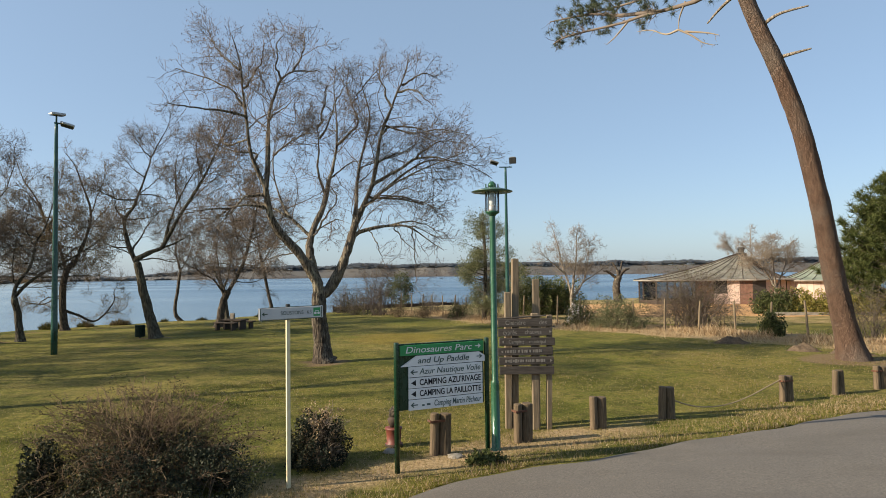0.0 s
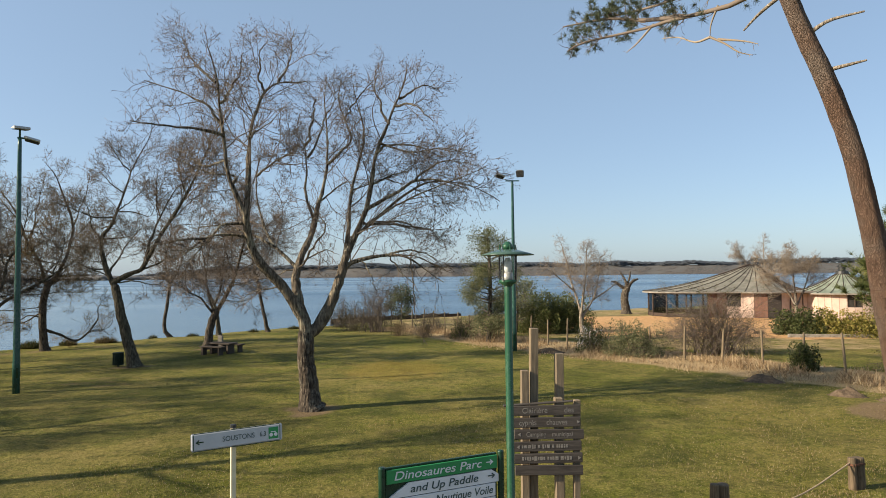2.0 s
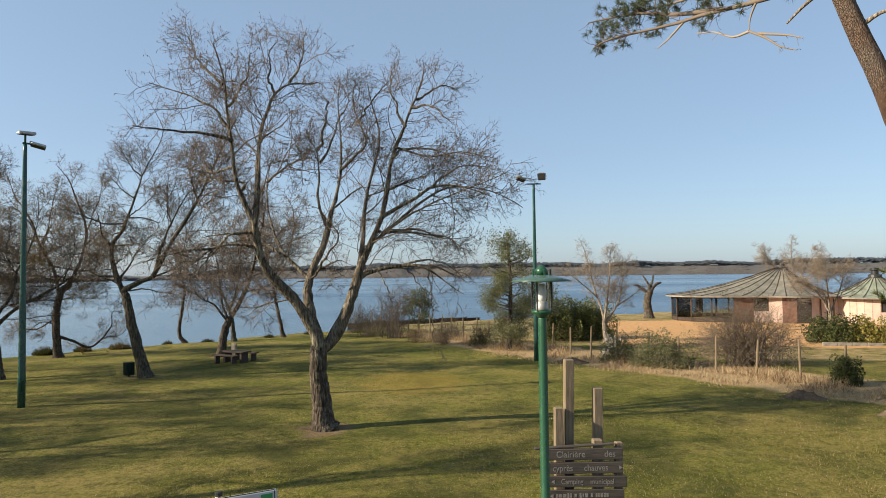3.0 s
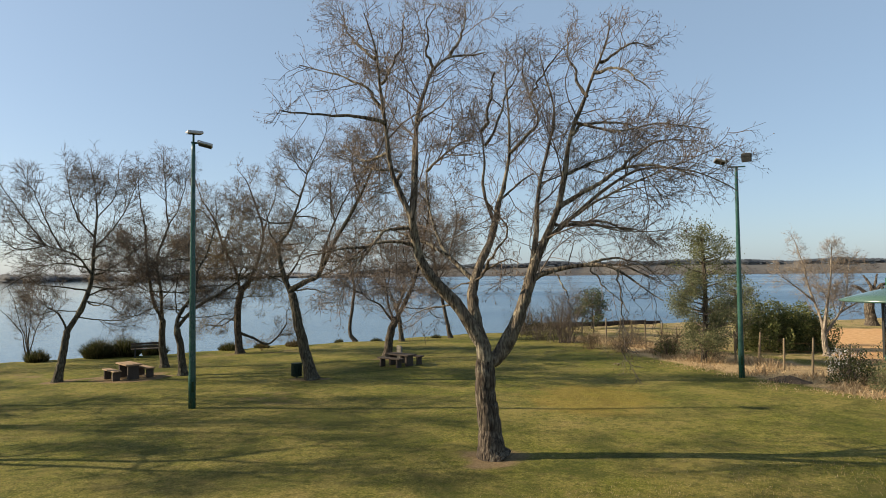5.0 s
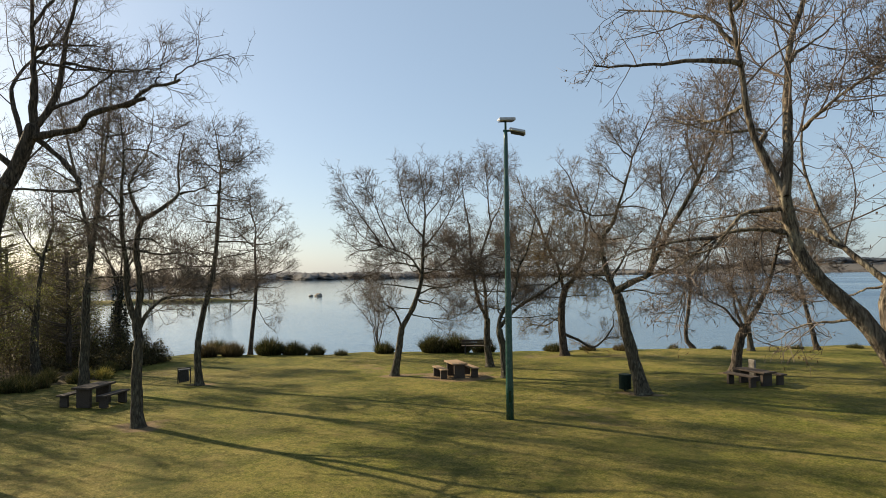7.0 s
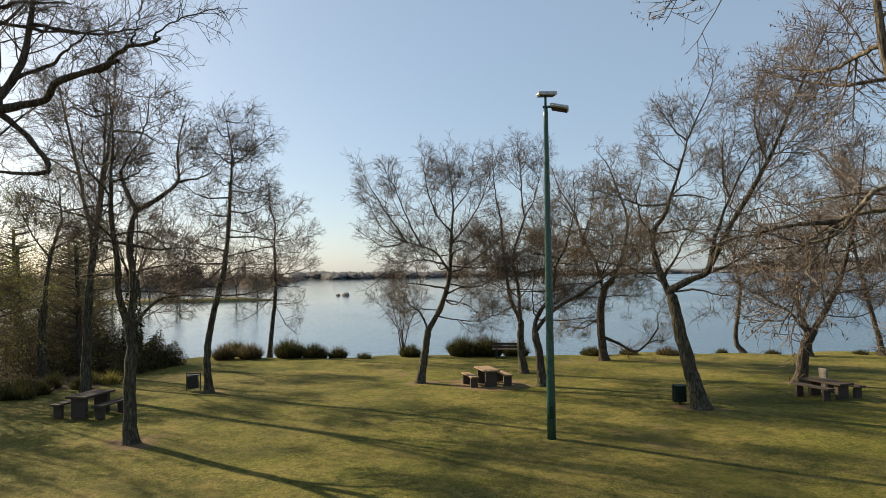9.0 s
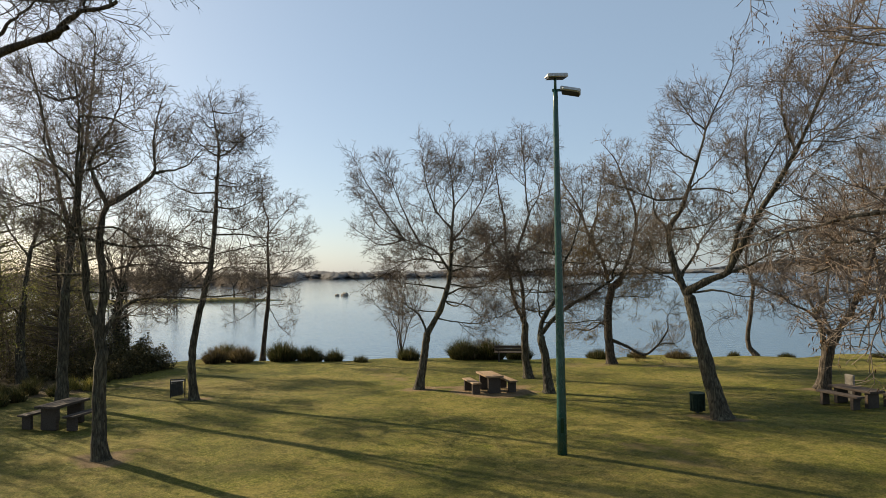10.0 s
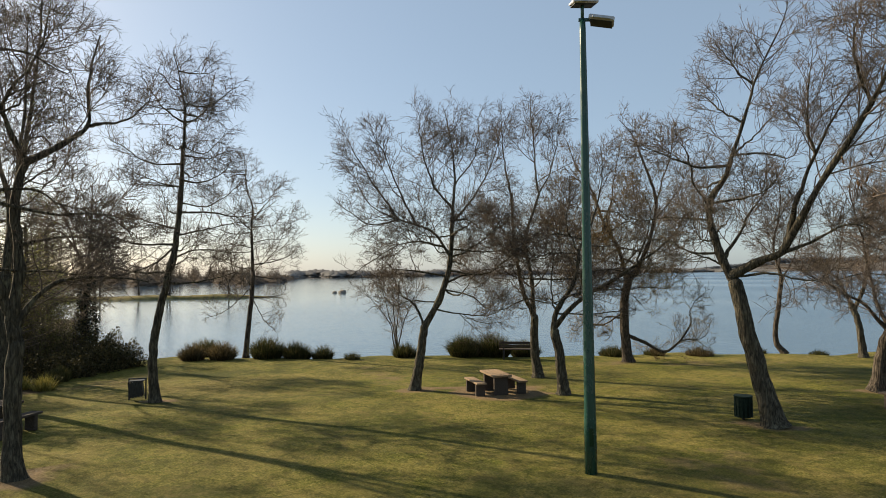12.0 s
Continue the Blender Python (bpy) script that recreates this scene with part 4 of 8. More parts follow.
t = Tree(-34.97, 26.85, 63.2)
t.limb(0.14, 0.09, 0, (0, 0), (0.13, 1.79), (0.33, 3.92))
t.limb(0.09, 0.04, 0, (0.33, 3.92), (0.28, 5.53), (0.3, 7.14))
t.limb(0.04, 0.008, 0, (0.3, 7.14), (0.12, 8.48), (-0.13, 9.96))
t.limb(0.03, 0.008, 0.8, (0.3, 6.6), (1.17, 7.74), (2.14, 8.95))
t.limb(0.03, 0.008, -0.8, (0.3, 6.07), (-0.63, 6.82), (-1.6, 7.27))
t.limb(0.03, 0.008, 0.6, (0.33, 4.19), (1.43, 5.28), (2.53, 7.81))
t.limb(0.025, 0.008, -0.5, (0.28, 2.85), (0.89, 1.78), (1.52, 1.12))
t.limb(0.025, 0.008, 0.5, (0.28, 3.39), (-0.89, 2.34), (-2.15, 1.83))
t.limb(0.025, 0.008, 0.8, (0.3, 4.99), (-0.9, 5), (-1.93, 5.29))
t.tiers(42, 18, 2.6, 9.0, 2.7, 1.0)
t.grow("alder_tree", "leafless alder at the very edge of the water", 5, 2.24, bark=BARK_DARK, reach=1.1, fine=3.6, thick=0.0082)

t = Tree(-20.32, 30.20, 38.2)
t.limb(0.17, 0.13, 0, (0, -0), (-0.08, 0.92), (-0.1, 2.08))
t.limb(0.09, 0.04, -0.5, (-0.1, 2.08), (-0.49, 3.06), (-0.71, 4.61), (-0.81, 6.33))
t.limb(0.04, 0.008, -0.8, (-0.81, 6.33), (-1.02, 7.67), (-1.14, 9.18))
t.limb(0.09, 0.04, 0.5, (-0.1, 2.08), (-0.2, 3.44), (-0.37, 4.83), (0.14, 6.43))
t.limb(0.04, 0.008, 0.9, (0.14, 6.43), (-0.02, 8.27), (-0.19, 10.6))
t.limb(0.03, 0.008, 1.2, (0.14, 6.43), (0.77, 7.86), (0.91, 9.8))
t.limb(0.03, 0.008, -0.4, (-0.3, 2.76), (-1.36, 2.39), (-2.12, 2.59))
t.limb(0.03, 0.008, -1, (-0.71, 4.61), (-1.3, 5.37), (-1.83, 6.49))
t.limb(0.03, 0.008, 0.8, (-0.34, 4.63), (0.52, 5.42), (1.04, 6.64))
t.tiers(46, 10, 2.4, 5.5, 2.6, 2.2, 0.03, 0.35)
t.grow("alder_tree", "leafless alder with two twisting stems", 6, 2.88, bark=BARK_MOSS, reach=0.9)

t = Tree(-17.60, 27.86, 36.1)
t.limb(0.16, 0.13, 0, (0, -0), (-0.06, 0.92), (-0.21, 1.81))
t.limb(0.1, 0.05, 0.4, (-0.21, 1.81), (-0.15, 2.37), (0.35, 3.19), (0.53, 4.18))
t.limb(0.05, 0.008, 0.7, (0.53, 4.18), (0.96, 5.17), (1.23, 6.35), (1.18, 7.73))
t.limb(0.085, 0.04, -0.5, (-0.19, 1.92), (0.41, 2.63), (1.27, 3.19), (2.1, 3.73))
t.limb(0.04, 0.008, -0.9, (2.1, 3.73), (2.77, 4.26), (3.28, 5.01), (3.34, 5.75))
t.limb(0.03, 0.008, 0.9, (-0.17, 2.29), (-0.3, 3.19), (-0.12, 4.2), (-0.02, 5.41))
t.limb(0.03, 0.008, -0.6, (2.1, 3.73), (2.42, 4.73), (2.29, 5.82))
t.limb(0.03, 0.008, 0.5, (0.53, 4.01), (0.14, 5.02), (0.33, 6.54))
t.tiers(47, 10, 2.2, 4.6, 2.6, 2.4, 0.03, 0.35)
t.grow("alder_tree", "crooked leafless alder with one long arching limb", 7, 2.1, bark=BARK_MOSS, reach=0.9, twig=TWIG)

t = Tree(-20.53, 36.38, 30.6)
t.limb(0.2, 0.15, 0, (-0, -0), (-0.12, 1.62), (0.07, 3.24), (0.43, 3.75))
t.limb(0.1, 0.05, 0.5, (0.07, 3.24), (-0.29, 4.65), (-0.84, 5.62), (-1.29, 7.1))
t.limb(0.05, 0.01, 0.9, (-1.29, 7.1), (-1.99, 8.38), (-2.47, 9.69))
t.limb(0.1, 0.05, -0.6, (0.43, 3.75), (0.95, 5.07), (1.19, 6.66), (0.78, 8.02))
t.limb(0.05, 0.01, -0.9, (0.78, 8.02), (0.36, 9.17), (-0.28, 9.98))
t.limb(0.04, 0.01, 0.8, (-0.84, 5.62), (-0.35, 7.54), (-0.08, 9.51))
t.limb(0.04, 0.01, -1.2, (1.07, 5.76), (2.04, 6.82), (2.64, 8.04))
t.limb(0.04, 0.01, 1.2, (-0.4, 4.89), (-1.8, 5.42), (-2.81, 6.24))
t.limb(0.085, 0.035, 0.3, (-0.02, 1.25), (0.7, 0.8), (1.35, 0.45), (1.9, 0.75), (2.4, 1.45))
t.limb(0.03, 0.008, 0.9, (1.9, 0.75), (2.3, 0.9), (3.0, 1.0), (3.3, 1.8))
t.limb(0.03, 0.008, -0.3, (2.4, 1.45), (2.5, 2.2), (3.1, 3.0))
t.limb(0.045, 0.01, 0.3, (-0.06, 1.62), (-0.91, 1.83), (-1.63, 1.1))
t.limb(0.04, 0.008, 0.9, (-0.06, 1.9), (-0.9, 1.5), (-1.8, 1.5), (-2.6, 0.8))
t.limb(0.035, 0.01, 0, (1.19, 6.66), (1.89, 8.48), (1.93, 9.67))
t.tiers(48, 16, 3.8, 6.6, 3.0, 2.9, 0.045, 1.5)
t.tiers(52, 4, 2.6, 4.0, 3.4, 3.0, 0.035, 0.2)
t.grow("alder_tree", "dark leafless alder with a dense brown crown of catkins", 8, 2.5, bark=BARK_DARK, twig=TWIG_RUST, up=0.05, reach=1.15, catkins=9000, thick=0.0074, fine=4.6)

t = Tree(-11.71, 27.45, 19.6)
t.limb(0.22, 0.15, 0, (0, 0), (-0.27, 1.14), (-0.54, 2.25), (-0.71, 3.13))
t.limb(0.11, 0.06, 0.4, (-0.71, 3.13), (-1.06, 4.1), (-1.23, 4.9), (-0.89, 5.61))
t.limb(0.055, 0.008, 0.6, (-0.89, 5.61), (-0.54, 6.77), (-0.22, 7.79), (0.4, 9.15), (0.54, 10.06))
t.limb(0.12, 0.06, -0.3, (-0.7, 3.26), (-0.26, 3.6), (0.24, 3.86), (0.48, 4.69))
t.limb(0.055, 0.008, -0.8, (0.48, 4.69), (0.87, 5.73), (1.39, 6.81), (2.15, 7.67))
t.limb(0.05, 0.008, -1, (0.13, 3.8), (0.82, 4.02), (1.41, 4.33), (1.93, 4.12))
t.limb(0.045, 0.008, 0.8, (-0.72, 3.77), (-0.29, 4.79), (0.37, 5.83))
t.limb(0.035, 0.008, -0.4, (-1.2, 4.83), (-1.57, 5.49), (-1.65, 6.26), (-2.05, 6.45))
t.limb(0.03, 0.008, 0.9, (-0.54, 6.84), (-1.02, 7.27), (-1.53, 7.96))
t.limb(0.03, 0.008, 0.3, (-0.28, 7.6), (-0.74, 8.25), (-1.08, 8.94))
t.limb(0.03, 0.008, -1.1, (0.92, 5.84), (0.78, 6.86), (0.89, 7.79))
t.limb(0.03, 0.008, 0.6, (-0.84, 3.51), (-1.45, 3.79), (-2.11, 4.08))
t.limb(0.03, 0.008, 1.2, (-0.73, 6.13), (-0.19, 6.66), (0.3, 7.37))
t.limb(0.09, 0.015, -2.2, (0.24, 3.86), (1.0, 5.2), (1.9, 6.8), (2.6, 8.4), (3.2, 9.6))
t.limb(0.04, 0.008, -1.2, (1.9, 6.8), (1.6, 7.8), (1.9, 9.2))
t.tiers(49, 9, 3.3, 6.2, 2.6, 2.2, 0.035, 0.3)
t.grow("alder_tree", "leaning leafless alder with two long crooked limbs", 9, 4.3, bark=BARK_MOSS, reach=0.95, twig=TWIG_BROWN)

t = Tree(-11.36, 34.28, 17.9)
t.limb(0.2, 0.16, 0, (0, 0), (0.21, 1.15), (0.45, 1.84))
t.limb(0.12, 0.06, 0.3, (0.45, 1.84), (1.02, 2.91), (1.39, 3.88), (1.78, 5.42))
t.limb(0.06, 0.01, 0.5, (1.78, 5.42), (2.08, 6.97), (2.31, 8.92))
t.limb(0.07, 0.01, -0.5, (0.31, 1.74), (-0.27, 2.52), (-1.05, 3.11), (-1.54, 4.72))
t.limb(0.07, 0.03, 0.9, (0.34, 1.74), (0.08, 2.7), (-0.14, 4.31))
t.limb(0.03, 0.008, 1.2, (-0.14, 4.31), (-0.46, 5.99), (-0.22, 7.88))
t.limb(0.04, 0.008, -0.9, (1.38, 3.69), (0.74, 4.86), (0.6, 6.55))
t.limb(0.04, 0.008, -1.2, (1.58, 4.46), (2.35, 4.99), (3.05, 6.16))
t.limb(0.035, 0.008, 1, (1.87, 5.81), (1.34, 7.05), (1.24, 8.94))
t.limb(0.035, 0.008, -0.8, (-1.05, 3.11), (-1.94, 3.52), (-2.66, 3.53))
t.tiers(50, 22, 2.3, 6.6, 3.6, 3.0, 0.035, 0.5)
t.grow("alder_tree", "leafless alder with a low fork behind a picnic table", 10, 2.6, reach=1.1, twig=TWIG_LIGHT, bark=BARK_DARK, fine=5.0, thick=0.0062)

t = Tree(-17.07, 43.97, 21.3)
t.limb(0.13, 0.09, 0, (-0, -0), (-0.4, 0.7), (-0.2, 2.13), (-0.06, 3.42))
t.limb(0.08, 0.01, 0.3, (-0.06, 3.42), (-0.33, 5), (-0.02, 7.02), (-0.22, 9.38))
t.limb(0.05, 0.01, -0.5, (-0.06, 3.42), (0.56, 4.69), (0.99, 6.64))
t.limb(0.03, 0.008, 0.5, (-0.22, 4.42), (-1.12, 5.61), (-1.63, 7.42))
t.grow("alder_tree", "thin crooked leafless alder on the shore", 11, 4.99, bark=BARK_DARK, reach=0.9, fine=3.6, thick=0.0095)

t = Tree(-11.56, 46.59, 15.0)
t.limb(0.14, 0.09, 0, (-0, 0), (-0.37, 1.8), (-0.82, 3.97))
t.limb(0.09, 0.02, 0.2, (-0.82, 3.97), (-1.22, 6.52), (-1.37, 9.84))
t.limb(0.05, 0.01, 0.6, (-0.71, 3.61), (0.22, 5.78), (0.99, 8.37))
t.limb(0.04, 0.01, -0.6, (-0.95, 4.7), (-2.3, 6.16), (-2.98, 8.32))
t.grow("alder_tree", "thin leafless alder on the shore", 12, 4.99, bark=BARK_DARK, reach=0.9, fine=3.6, thick=0.0095)

t = Tree(-14.08, 44.14, 13.7)
t.limb(0.16, 0.11, 0, (-0, -0), (-0.1, 1.23), (-0.38, 2.3))
t.limb(0.08, 0.03, 0.4, (-0.38, 2.3), (-0.86, 3.38), (-1.71, 3.88))
t.limb(0.09, 0.02, -0.3, (-0.29, 1.94), (0.15, 3.14), (0.3, 4.79), (0.66, 7.13))
t.limb(0.04, 0.01, -0.6, (-0.86, 3.38), (-0.6, 5.07), (-0.33, 7.17))
t.grow("alder_tree", "forked leafless alder on the shore", 13, 6.49, reach=0.9, bark=BARK_MOSS, fine=3.6, thick=0.0095)

t = Tree(-27.1, 15.9, 74.5)
t.limb(0.18, 0.13, 0, (0, 0), (-0.02, 1.0), (0, 1.9), (0.05, 3.5))
t.limb(0.13, 0.05, 0.3, (0.05, 3.5), (0.2, 5.1), (0.38, 6.6), (0.57, 8.1))
t.limb(0.05, 0.01, 0.4, (0.57, 8.1), (0.7, 9.6), (0.8, 11.1), (0.85, 13.0))
t.limb(0.09, 0.012, -0.4, (0.05, 3.5), (0.25, 5.5), (0.42, 7.4), (0.5, 9.2), (0.56, 11.6))
t.limb(0.10, 0.015, 0.5, (0.0, 2.6), (0.15, 5.1), (-0.15, 6.8), (-0.48, 8.3), (-0.8, 9.8), (-1.05, 10.9))
t.limb(0.035, 0.008, 0.9, (0.29, 6.0), (1.0, 6.6), (1.5, 7.4))
t.limb(0.035, 0.008, -0.9, (-0.3, 7.4), (-1.2, 7.8), (-1.9, 7.7))
t.limb(0.03, 0.008, -0.6, (0.6, 9.0), (0.1, 9.9), (0.0, 11.2))
t.tiers(43, 18, 3.5, 12.0, 1.7, 0.9, 0.024, 0.4)
t.grow("alder_tree", "tall leafless alder with two long stems over a thicket", 14, 2.0, bark=BARK_MOSS, reach=1.0, leaves=1500, leaf=LEAF_SPRING, fine=4.2)

t = Tree(-34.15, 16.21, 77.8)
t.limb(0.2, 0.14, 0, (0, 0), (-0.17, 1.35), (-0.03, 2.96))
t.limb(0.11, 0.05, 0.3, (-0.03, 2.96), (0.19, 4.83), (0.58, 6.51))
t.limb(0.05, 0.01, 0.5, (0.58, 6.51), (0.47, 7.95), (0.15, 8.91))
t.limb(0.05, 0.01, -0.6, (0.19, 4.83), (-0.61, 6.2), (-1.19, 7.73))
t.limb(0.05, 0.01, 0.8, (0.29, 5.3), (1.43, 6.06), (2.32, 6.35))
t.limb(0.04, 0.01, -0.2, (-0.03, 2.5), (-0.97, 3.45), (-2.09, 3.93))
t.grow("alder_tree", "leafless alder standing in a dark thicket with first leaves", 15, 4.8, bark=BARK_MOSS, reach=1.1, leaves=9000, leaf=LEAF_SPRING)

t = Tree(-17.0, 10.67, 76.1)
t.limb(0.19, 0.125, -0.38, (0, 0), (0.02, 1.8), (0.17, 3.62), (0.54, 5.44), (0.8, 6.17), (1.05, 6.87))
t.limb(0.085, 0.02, -0.38, (1.05, 6.87), (1.06, 7.71), (1.03, 8.49), (1.0, 9.39), (1.01, 10.77))
t.limb(0.085, 0.02, -0.58, (1.07, 6.83), (1.33, 7.3), (1.51, 7.95), (1.6, 8.76), (1.81, 9.5), (1.9, 10.57))
t.limb(0.075, 0.04, -2.38, (1.06, 6.66), (1.4, 6.77), (1.83, 6.84), (1.96, 7.02), (2.42, 7.14), (2.8, 7.22))
t.limb(0.045, 0.026, -2.58, (2.4, 7.09), (2.63, 7.19), (2.79, 7.38), (3.1, 7.5), (3.38, 7.61))
t.limb(0.022, 0.006, -2.78, (3.34, 7.56), (3.38, 7.77), (3.86, 8.07), (4.44, 8.26))
t.limb(0.02, 0.006, -2.68, (3.01, 7.46), (3.06, 7.78), (3.13, 8.37))
t.limb(0.045, 0.01, -1.38, (1.5, 7.2), (1.88, 7.57), (2.27, 7.85), (2.51, 8.14))
t.limb(0.045, 0.012, -1.08, (1.03, 8.36), (1.33, 8.53), (1.7, 8.49), (2.39, 8.5))
t.limb(0.035, 0.01, -1.38, (1.06, 8.15), (1.51, 8.11), (2.07, 8.04), (2.36, 8.0), (2.97, 8.11))
t.limb(0.035, 0.008, -1.78, (1.58, 8.31), (2.33, 8.16), (2.92, 8.12), (3.33, 8.05))
t.limb(0.055, 0.04, -0.78, (1.12, 6.74), (1.4, 6.42), (1.74, 6.08), (1.86, 5.83), (1.84, 5.67))
t.limb(0.04, 0.02, -0.78, (1.84, 5.67), (1.46, 5.64), (0.66, 5.6))
t.limb(0.07, 0.012, 0.12, (0.7, 6.07), (0.14, 6.7), (-0.4, 7.29), (-0.84, 8.31))
t.limb(0.04, 0.01, -0.88, (1.02, 8.78), (1.41, 9.52), (2.19, 10.16), (3.02, 10.73))
t.limb(0.06, 0.012, 1.6, (0.3, 4.4), (0.5, 5.6), (1.1, 6.6), (1.9, 7.6))
t.limb(0.06, 0.012, 1.9, (0.9, 6.5), (0.7, 7.8), (1.3, 9.0), (1.8, 10.2))
t.limb(0.06, 0.012, -0.6, (0.6, 5.6), (-0.6, 6.4), (-1.6, 7.0), (-2.4, 8.2))
t.grow("alder_tree", "large leafless alder reaching over the lawn", 16, 1.3, bark=BARK_DARK, reach=0.9, thick=0.005, up=0.1)


# ---- evergreen and shrub kinds ----
def leafy(name, x, y, w, d, h, label, category, seed, leaf, leaves, size, twig=None, stems=40, shell=0.55, lift=0.0, group="", kind="", flat=0.0):
    """A shrub: canes from the ground that branch, with small leaves through a lumpy dome."""
    rng = np.random.default_rng(seed)
    ob = empty(name, x, y, gz(x, y) - 0.02, 0, label, category, group, kind)
    tips = in_dome(rng, stems, w, d, h, 0.7)
    base = np.stack([rng.normal(size=stems) * w * 0.22, rng.normal(size=stems) * d * 0.22, np.full(stems, -0.02)], 1)
    k = 6
    f = np.linspace(0, 1, k)[None, :, None]
    P = base[:, None] * (1 - f) + tips[:, None] * f
    P[:, :, 2] += (h * 0.18 * np.sin(np.pi * f[..., 0]))
    P += rng.normal(size=P.shape) * 0.03 * h * f
    R = np.maximum((0.005 + 0.0035 * h) * (1 - 0.8 * f[..., 0]) * np.ones((stems, 1)), 0.003)
    a, ra = sprout(rng, P, R, max(4.0, 6 / max(h, 0.5)), 0.2, (0.15 * h, 0.42 * h), (25, 65), 0.2, 5, 0.25, 0.008, 0.003)
    b, rb = sprout(rng, a, ra, max(7.0, 9 / max(h, 0.5)), 0.15, (0.08 * h, 0.2 * h), (25, 70), 0.15, 3, 0.3, 0.005, 0.0026)
    mesh_object("framework", *merged([tubes(P, R, 5), tubes(a, ra, 3), tubes(b, rb, 3)]), twig or TWIG_BROWN, ob)
    if leaves:
        at = in_dome(rng, leaves, w, d, h, shell)
        at[:, 2] = at[:, 2] + lift
        lump = np.sin(at[:, 0] * 7 / w) * np.sin(at[:, 1] * 6 / d + 1) * np.sin(at[:, 2] * 7 / h + 2)
        at = at[lump > -0.28]
        mesh_object("foliage", *leaf_quads(rng, at, size, flat), leaf, ob)
    return ob


def tussock(name, x, y, w, h, label, seed, mat, n, category="rushes", group="lakeside rushes"):
    """A clump of long blades that arch outwards."""
    rng = np.random.default_rng(seed)
    ob = empty(name, x, y, gz(x, y), 0, label, category, group, "stuff")
    a = rng.random(n) * 2 * np.pi
    r = w * 0.72 * rng.random(n) ** 0.65
    bx, by = r * np.cos(a), r * np.sin(a) * 0.8
    base = np.stack([bx, by, ground_z(x + bx, y + by) - gz(x, y) - 0.06], 1)
    lean = np.stack([0.75 * np.cos(a) * r / w, 0.75 * np.sin(a) * r / w, np.full(n, 1.0)], 1) + rng.normal(size=(n, 3)) * 0.13
    V, F = blades(rng, base, lean, h * rng.uniform(0.75, 1.35, n) * (1.2 - 1.1 * (r / w) ** 2), np.full(n, 0.014 * (1 + h)), 0.35, 0.35)
    mesh_object("blade_mass", V, F, mat, ob)
    return ob


def needle_tufts(rng, at, aim, count, length, width=0.006):
    """Brushes of needles round many points."""
    n = len(at)
    base = np.repeat(at, count, axis=0) + rng.normal(size=(n * count, 3)) * 0.02
    d = unit(np.repeat(aim, count, axis=0) * 0.7 + rng.normal(size=(n * count, 3)) * 0.75)
    L = length * rng.uniform(0.6, 1.1, n * count)
    side = unit(np.cross(d, rng.normal(size=d.shape))) * width
    V = np.stack([base - side, base + side, base + d * L[:, None]], 1)
    o = np.arange(n * count)[:, None] * 3
    return V.reshape(-1, 3), o + np.array([[0, 1, 2]])


def conifer(name, x, y, h, w, label, seed, needle, tiers=60, count=26, length=0.28, bark=None):
    """A young pine: a stem, whorls of rising boughs, and brushes of needles."""
    rng = np.random.default_rng(seed)
    ob = empty(name, x, y, gz(x, y) - 0.03, 0, label, "tree", "pines")
    k = 14
    zz = np.linspace(0, h, k)
    stem = np.stack([0.06 * np.sin(zz), 0.05 * np.cos(zz * 1.3), zz], 1)[None]
    mesh_object("trunk", *tubes(stem, np.linspace(0.02 * h, 0.012, k)[None], 9), bark or BARK_DARK, ob, smooth=True)
    lines, radii = [], []
    for i in range(tiers * 5):
        f = 0.08 + 0.9 * rng.random()
        az = rng.random() * 2 * math.pi
        reach = w * (1 - f) ** 0.75 * rng.uniform(0.6, 1.1) + 0.15
        s = np.linspace(0, 1, 6)
        lines.append(np.stack([np.cos(az) * reach * s, np.sin(az) * reach * s, f * h + reach * (0.15 * s + 0.35 * s * s)], 1))
        radii.append(np.linspace(0.02, 0.006, 6))
    P, R = np.array(lines), np.array(radii)
    a, ra = sprout(rng, P, R, 5, 0.3, (0.2, 0.5), (25, 60), 0.3, 4, 0.15, 0.008, 0.004)
    mesh_object("bough_frame", *merged([tubes(P, R, 4), tubes(a, ra, 3)]), TWIG_BROWN, ob)
    at = np.concatenate([P[:, -1], P[:, 4], a[:, -1], a[:, 2]])
    aim = np.concatenate([unit(P[:, -1] - P[:, 3])] * 2 + [unit(a[:, -1] - a[:, 1])] * 2)
    V, F = needle_tufts(rng, at, aim + np.array([0, 0, 0.4]), count, length, 0.016)
    mesh_object("needle_cover", V, F, needle, ob)
    return ob


